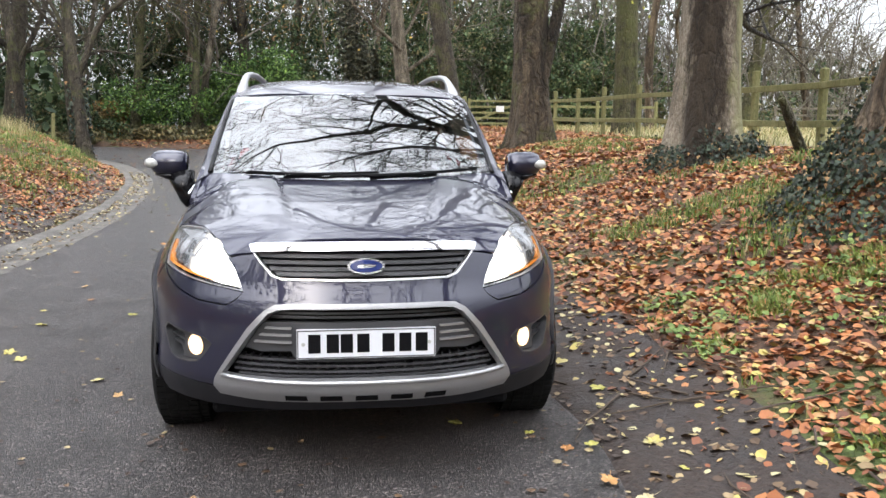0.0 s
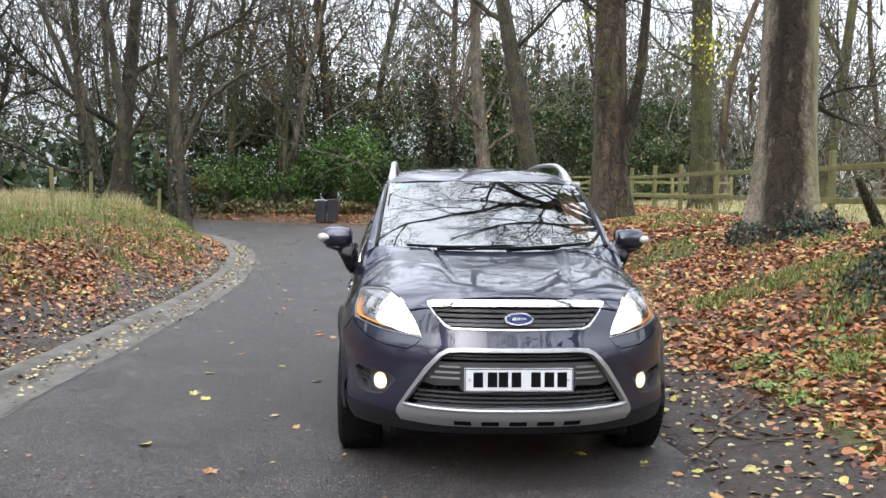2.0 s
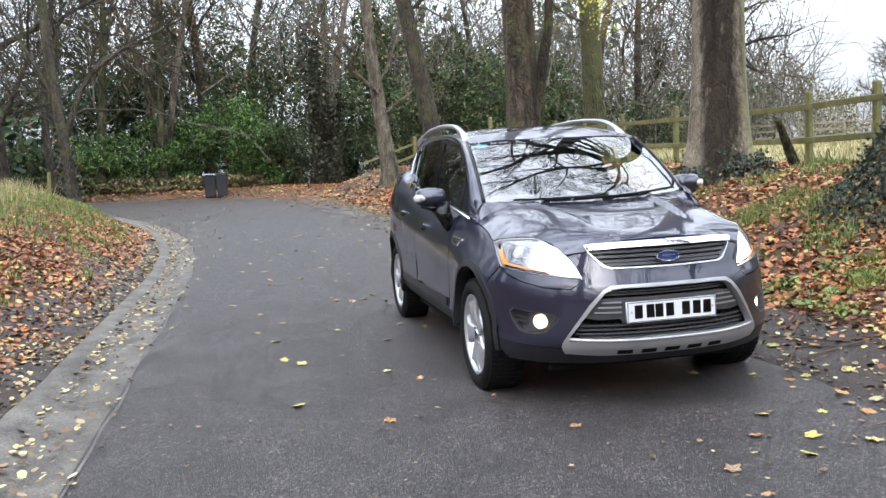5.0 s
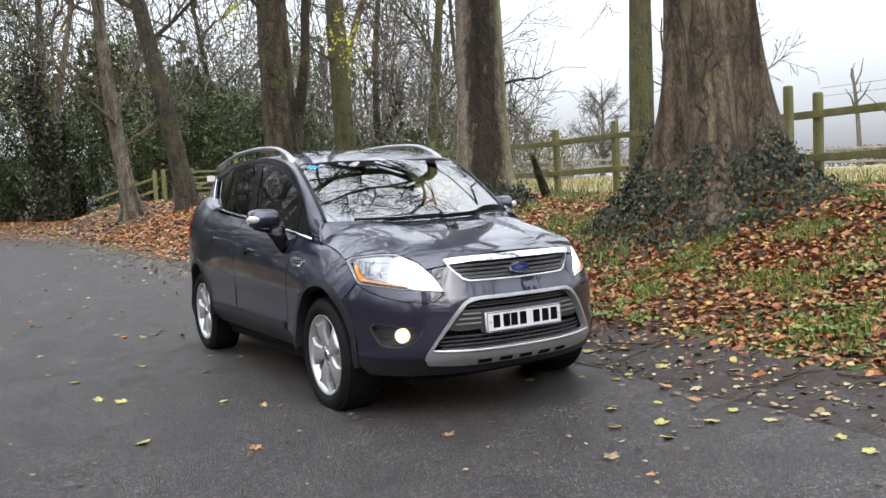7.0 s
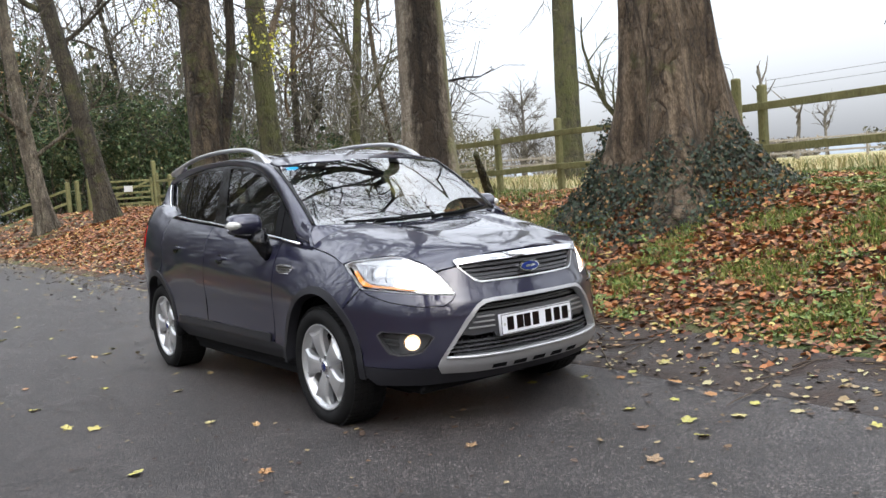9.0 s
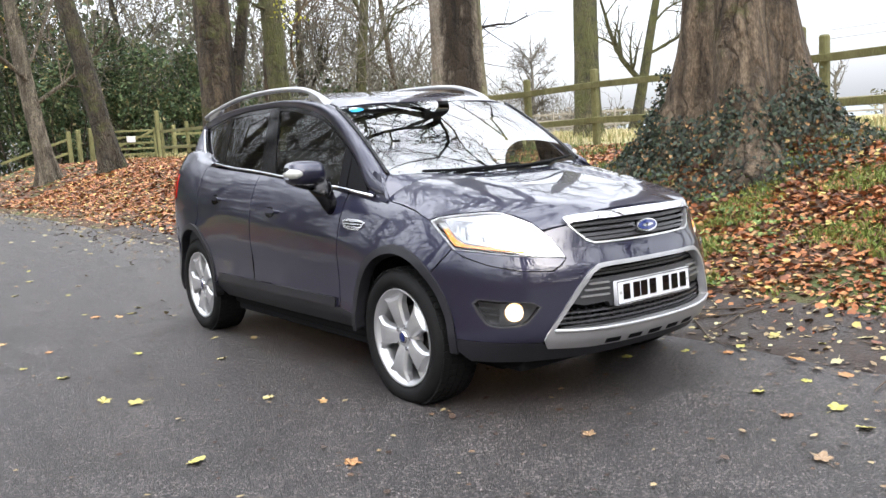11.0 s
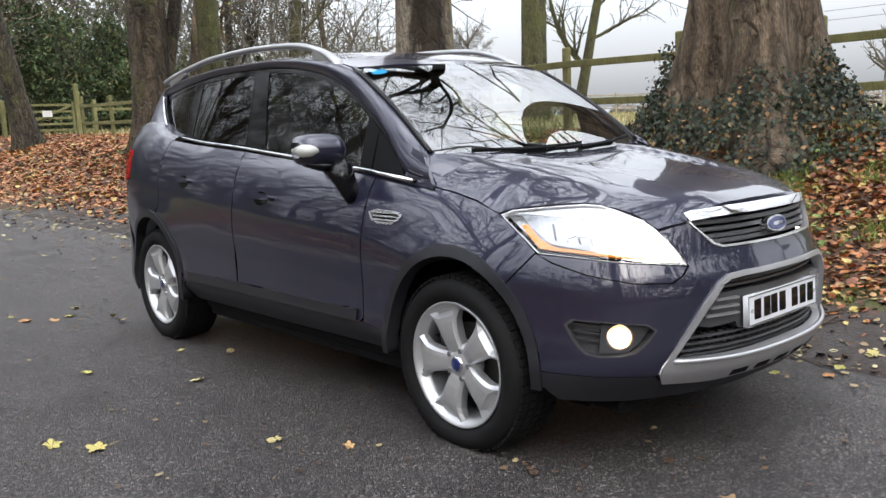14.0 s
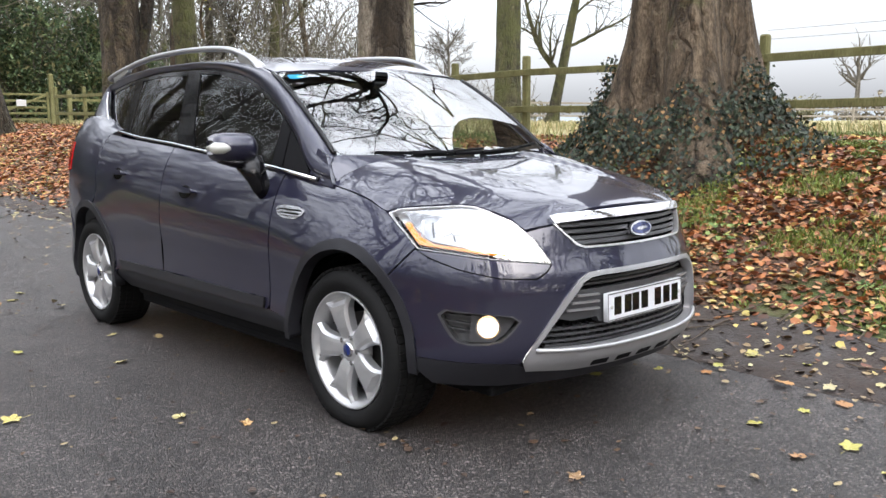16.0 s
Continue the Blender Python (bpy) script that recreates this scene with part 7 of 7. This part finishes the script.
for _ in range(1000):
    a = r.uniform(-1.0, 0.52)
    d = r.uniform(40, 75)
    x, y = d * math.sin(a), d * math.cos(a) - 3
    branch(r, twigs, (x, y, r.uniform(2, 15)), (r.gauss(0, 0.4), r.gauss(0, 0.4), 1), r.uniform(3, 7), 0.05, 1, 0.02, 0.018, 0.2)
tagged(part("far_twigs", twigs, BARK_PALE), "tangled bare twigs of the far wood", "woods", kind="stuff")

# last yellow and orange leaves high in the wood
r = random.Random(91)
spots = [(cx + r.gauss(0, 1.5), cy + r.gauss(0, 1.2), cz + r.gauss(0, 1.3)) for cx, cy, cz in ((-6.5, 44, 8.5), (-4.0, 46, 9.5), (-9, 45, 7.5), (3.5, 37, 8.0), (6, 42, 7.0), (1.5, 45, 9.0), (-14, 40, 7.5), (-1.5, 43, 7.0), (-8.0, 42, 10.5), (-6.0, 42.5, 10.0), (-3.6, 43, 10.6), (-5.4, 42, 8.6), (-7, 42, 9.4), (-4.6, 44, 11.4), (-12, 41, 10), (-17, 40, 9), (-20, 38, 7)) for _ in range(260)]
heap("late_leaves", spots, AUTUMN, "thin orange and yellow leaves left in the treetops", (0.07, 0.15), 1.0, "leaves")

# pale hazy trees far beyond the field
r = random.Random(17)
twigs = ([], [])
for _ in range(420):
    a = r.uniform(0.22, 0.86)
    d = r.uniform(75, 115)
    x, y = d * math.sin(a), d * math.cos(a)
    tall = 1 - 0.55 * smooth(0.45, 0.85, a)
    branch(r, twigs, (x, y, r.uniform(0, 6) * tall), (r.gauss(0, 0.35), r.gauss(0, 0.35), 1), r.uniform(4, 9) * tall, 0.06, 1, 0.03, 0.022, 0.2)
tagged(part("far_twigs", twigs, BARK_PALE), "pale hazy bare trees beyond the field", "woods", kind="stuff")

# ---- fence, gate, bins ----
FENCE_WOOD = textured("weathered_mossy_fence_wood", [(0.3, (0.065, 0.062, 0.024)), (0.5, (0.150, 0.145, 0.055)), (0.72, (0.26, 0.245, 0.12))], 6, 7, 0.85, 0.6, 0.01, 60, (1, 1, 0.3))
FENCE_X = 7.12


def board(a, b, w, h, mat, name, parent):
    """A slightly rough bar from a to b."""
    a, b = Vector(a), Vector(b)
    bm = box((b - a).length, w, h, (0, 0, 0), min(w, h) * 0.18, None, 1)
    d = (b - a).normalized()
    bm.transform(Matrix.Translation((a + b) / 2) @ d.to_track_quat("X", "Z").to_matrix().to_4x4())
    return part(name, bm, mat, parent)


fence = tagged(new("fence"), "weathered green-grey post and rail fence along the field", "fence")
ys_f = [-16.0, -13.6, -11.2, -8.8, -6.4, -4.0, -1.4, 0.9, 3.13, 5.0, 7.0, 8.6, 10.5, 13.2, 15.9, 18.4, 20.8, 23.0, 25.4, 28.0]
for a, b in zip(ys_f, ys_f[1:]):
    xa, xb = FENCE_X + 0.03 * math.sin(a), FENCE_X + 0.03 * math.sin(b)
    za, zb = ground_z(xa, a), ground_z(xb, b)
    for h in (0.98, 0.42):
        board((xa - 0.07, a, za + h), (xb - 0.07, b, zb + h), 0.04, 0.10, FENCE_WOOD, "rail", fence)
for y in ys_f:
    x = FENCE_X + 0.03 * math.sin(y)
    z = ground_z(x, y)
    h = 1.28 + rng.uniform(-0.06, 0.06)
    board((x, y, z - 0.2), (x + rng.gauss(0, 0.012), y, z + h), 0.11, 0.11, FENCE_WOOD, "post", fence)
tall = board((6.3, 2.95, 0.8), (6.3, 2.95, 2.36), 0.10, 0.10, FENCE_WOOD, "tall_post", fence)
WIRE = material("galvanised_wire", (0.22, 0.22, 0.22), 0.5, 0.8)
for h in (1.42, 1.55):
    part("wire", tube([(7.2, 3.13 - k * 1.5, 1.1 + h * 0.82 - 0.02 * math.sin(k)) for k in range(13)], 0.003, 4), WIRE, fence)
tagged(part("broken_post", tube([(6.95, 8.6, 0.9), (6.62, 8.4, 1.35), (6.2, 8.1, 1.85)], [0.10, 0.085, 0.05], 8), BARK_MOSS), "broken dark post leaning against the fence", "post")
# pale paddock fence far across the field
paddock = tagged(new("paddock_fence"), "far grey paddock fence with three rails", "fence")
PALE_WOOD = textured("bleached_wood", [(0.3, (0.16, 0.14, 0.11)), (0.7, (0.30, 0.27, 0.22))], 5, 5, 0.85, 0.3, 0.01, 50)
for k in range(13):
    x, y = 24 + k * 2.2, 40 - k * 2.6
    board((x, y, ground_z(x, y) - 0.1), (x, y, ground_z(x, y) + 1.25), 0.11, 0.11, PALE_WOOD, "post", paddock)
    if k < 12:
        x2, y2 = x + 2.2, y - 2.6
        for h in (0.4, 0.75, 1.1):
            board((x, y, ground_z(x, y) + h), (x2, y2, ground_z(x2, y2) + h), 0.04, 0.10, PALE_WOOD, "rail", paddock)
# field gate with its posts and a small notice
gate = tagged(new("field_gate"), "weathered five-bar wooden gate with white notice", "gate")
gx0, gx1, gy = 5.9, 8.15, 32.0
gz = ground_z(7.2, gy)
for x, h in ((5.7, 1.3), (8.32, 1.9), (8.95, 1.3), (5.25, 1.25), (4.9, 1.2)):
    board((x, gy, gz - 0.2), (x, gy, gz + h), 0.16, 0.16, FENCE_WOOD, "gate_post", gate)
for h in (0.2, 0.42, 0.64, 0.88, 1.12):
    board((gx0, gy, gz + h), (gx1, gy, gz + h), 0.03, 0.08, FENCE_WOOD, "gate_bar", gate)
board((gx0, gy - 0.02, gz + 0.2), (gx1, gy - 0.02, gz + 1.12), 0.03, 0.08, FENCE_WOOD, "brace", gate)
board((gx0, gy - 0.02, gz + 0.1), (gx0, gy - 0.02, gz + 1.22), 0.04, 0.09, FENCE_WOOD, "stile", gate)
board((gx1, gy - 0.02, gz + 0.1), (gx1, gy - 0.02, gz + 1.22), 0.04, 0.09, FENCE_WOOD, "stile", gate)
part("notice", box(0.34, 0.02, 0.24, (7.2, gy - 0.06, gz + 0.80), 0.004), material("white_notice", (0.6, 0.6, 0.58), 0.5), gate, "small white notice board")
side_fence = tagged(new("fence"), "weathered rail fence beside the gate", "fence")
for a, b in (((8.95, 32.0), (11.5, 32.2)), ((11.5, 32.2), (14.2, 32.4)), ((2.6, 32.8), (4.9, 32.0))):
    za, zb = ground_z(*a), ground_z(*b)
    board((*b, zb - 0.2), (*b, zb + 1.2), 0.13, 0.13, FENCE_WOOD, "post", side_fence)
    for h in (0.45, 0.95):
        board((*a, za + h), (*b, zb + h), 0.04, 0.10, FENCE_WOOD, "rail", side_fence)
# marker posts in the long grass
for x, y in ((-10.4, 13.5), (-8.6, 16.5), (-9.3, 21), (-8.2, 24), (-12.5, 18)):
    z = ground_z(x, y)
    post = part("marker_post", box(0.09, 0.09, 1.0, (0, 0, 0.4), 0.012, None, 1), FENCE_WOOD)
    post.matrix_basis = Matrix.Translation((x, y, z)) @ Euler((rng.gauss(0, 0.05), rng.gauss(0, 0.05), rng.uniform(0, 1))).to_matrix().to_4x4()
    tagged(post, "short weathered post in tall dry grass", "post", "posts on the grassy bank")
BIN_BODY = textured("dark_bin_plastic", [(0.3, (0.014, 0.015, 0.019)), (0.7, (0.026, 0.027, 0.033))], 8, 4, 0.5, 0.1, 0.004, 120)
BIN_LID = material("grey_bin_lid", (0.42, 0.43, 0.45), 0.45)
for k, x in enumerate((-3.92, -3.38)):
    z = ground_z(x, 35.4)
    b_ = tagged(new("wheelie_bin"), "dark grey wheeled refuse bin with a grey lid" if k == 0 else "dark wheeled refuse bin with a closed dark lid", "bin", "bins beside the lane")
    b_.matrix_basis = Matrix.Translation((x, 35.4, z)) @ Matrix.Rotation(radians(2 - 4 * k), 4, "Z") @ Matrix.Diagonal((0.88, 0.85, 1.0, 1))
    rows = []
    for f in (0.0, 0.03, 0.5, 0.93, 0.96):
        w, d = 0.24 + 0.07 * f + (0.02 if f > 0.9 else 0), 0.26 + 0.10 * f + (0.02 if f > 0.9 else 0)
        rows.append([(w * sx_, d * sy_, 0.05 + 0.98 * f) for sx_, sy_ in ((-1, -0.85), (-0.85, -1), (0.85, -1), (1, -0.85), (1, 0.85), (0.85, 1), (-0.85, 1), (-1, 0.85))])
    vs, fs = loft(rows, True)
    part("body", (vs, fs + [tuple(range(8))[::-1]]), BIN_BODY, b_)
    lid = part("lid", box(0.66, 0.76, 0.07, (0, 0, 1.04), 0.025), BIN_LID if k == 0 else BIN_BODY, b_)
    part("lid_handle", box(0.4, 0.05, 0.04, (0, -0.38, 1.03), 0.01), BIN_BODY, lid)
    for sg in (-1, 1):
        wv, wf = lathe([(-0.02, 0.02), (-0.02, 0.10), (0.02, 0.10), (0.02, 0.02)], 20)
        part("wheel", ([(x_ + sg * 0.24, y_ + 0.32, z_ + 0.10) for x_, y_, z_ in wv], wf), RUBBER, b_)
# dead trees in the field and the far ridge
for x, y, seed, h, stubs, lean in ((47.5, 28.6, 1, 6.2, 5, (-0.5, 0.2)), (48.4, 27.1, 2, 3.2, 4, (0.1, 0.1)), (46, 17.4, 3, 3.6, 9, (0.2, 0.1)), (75, 40, 4, 4.2, 9, (0.2, 0.1))):
    r = random.Random(seed)
    dead = tagged(new("tree"), "bare dead tree standing far out in the field", "tree")
    dead.matrix_basis = Matrix.Translation((x, y, ground_z(x, y)))
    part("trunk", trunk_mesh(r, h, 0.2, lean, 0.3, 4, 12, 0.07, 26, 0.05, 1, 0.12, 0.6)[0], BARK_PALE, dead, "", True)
    st = ([], [])
    for k in range(stubs):
        a = 2.2 * k + r.uniform(-0.4, 0.4)
        branch(r, st, (lean[0] * 0.8, lean[1] * 0.8, h * r.uniform(0.55, 0.95)), (math.cos(a), math.sin(a), 0.8), r.uniform(1.2, 2.4), 0.09, 0 if stubs < 6 else 1, 0.25, 0.014, 0.3)
    part("crown", st, BARK_PALE, dead)
# distance haze is painted into the hills' pale blue-grey colour
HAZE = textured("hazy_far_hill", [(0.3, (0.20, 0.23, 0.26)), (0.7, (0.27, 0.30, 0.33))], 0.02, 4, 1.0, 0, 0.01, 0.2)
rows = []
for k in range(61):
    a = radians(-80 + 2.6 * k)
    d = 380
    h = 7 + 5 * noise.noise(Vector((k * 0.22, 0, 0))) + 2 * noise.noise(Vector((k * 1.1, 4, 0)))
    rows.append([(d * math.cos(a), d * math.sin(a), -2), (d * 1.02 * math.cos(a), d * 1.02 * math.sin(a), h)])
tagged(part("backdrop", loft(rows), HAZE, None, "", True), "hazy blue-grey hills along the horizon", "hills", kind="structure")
for k in range(16):
    shrub((70 + rng.uniform(0, 60), -20 + k * 8), 5, 5, rng.uniform(1.2, 2.4), 900, DULL if k % 3 else OLIVE, "far brown hedge clump at the field's end", 300 + k, (0.4, 0.9), 3, "hedge")
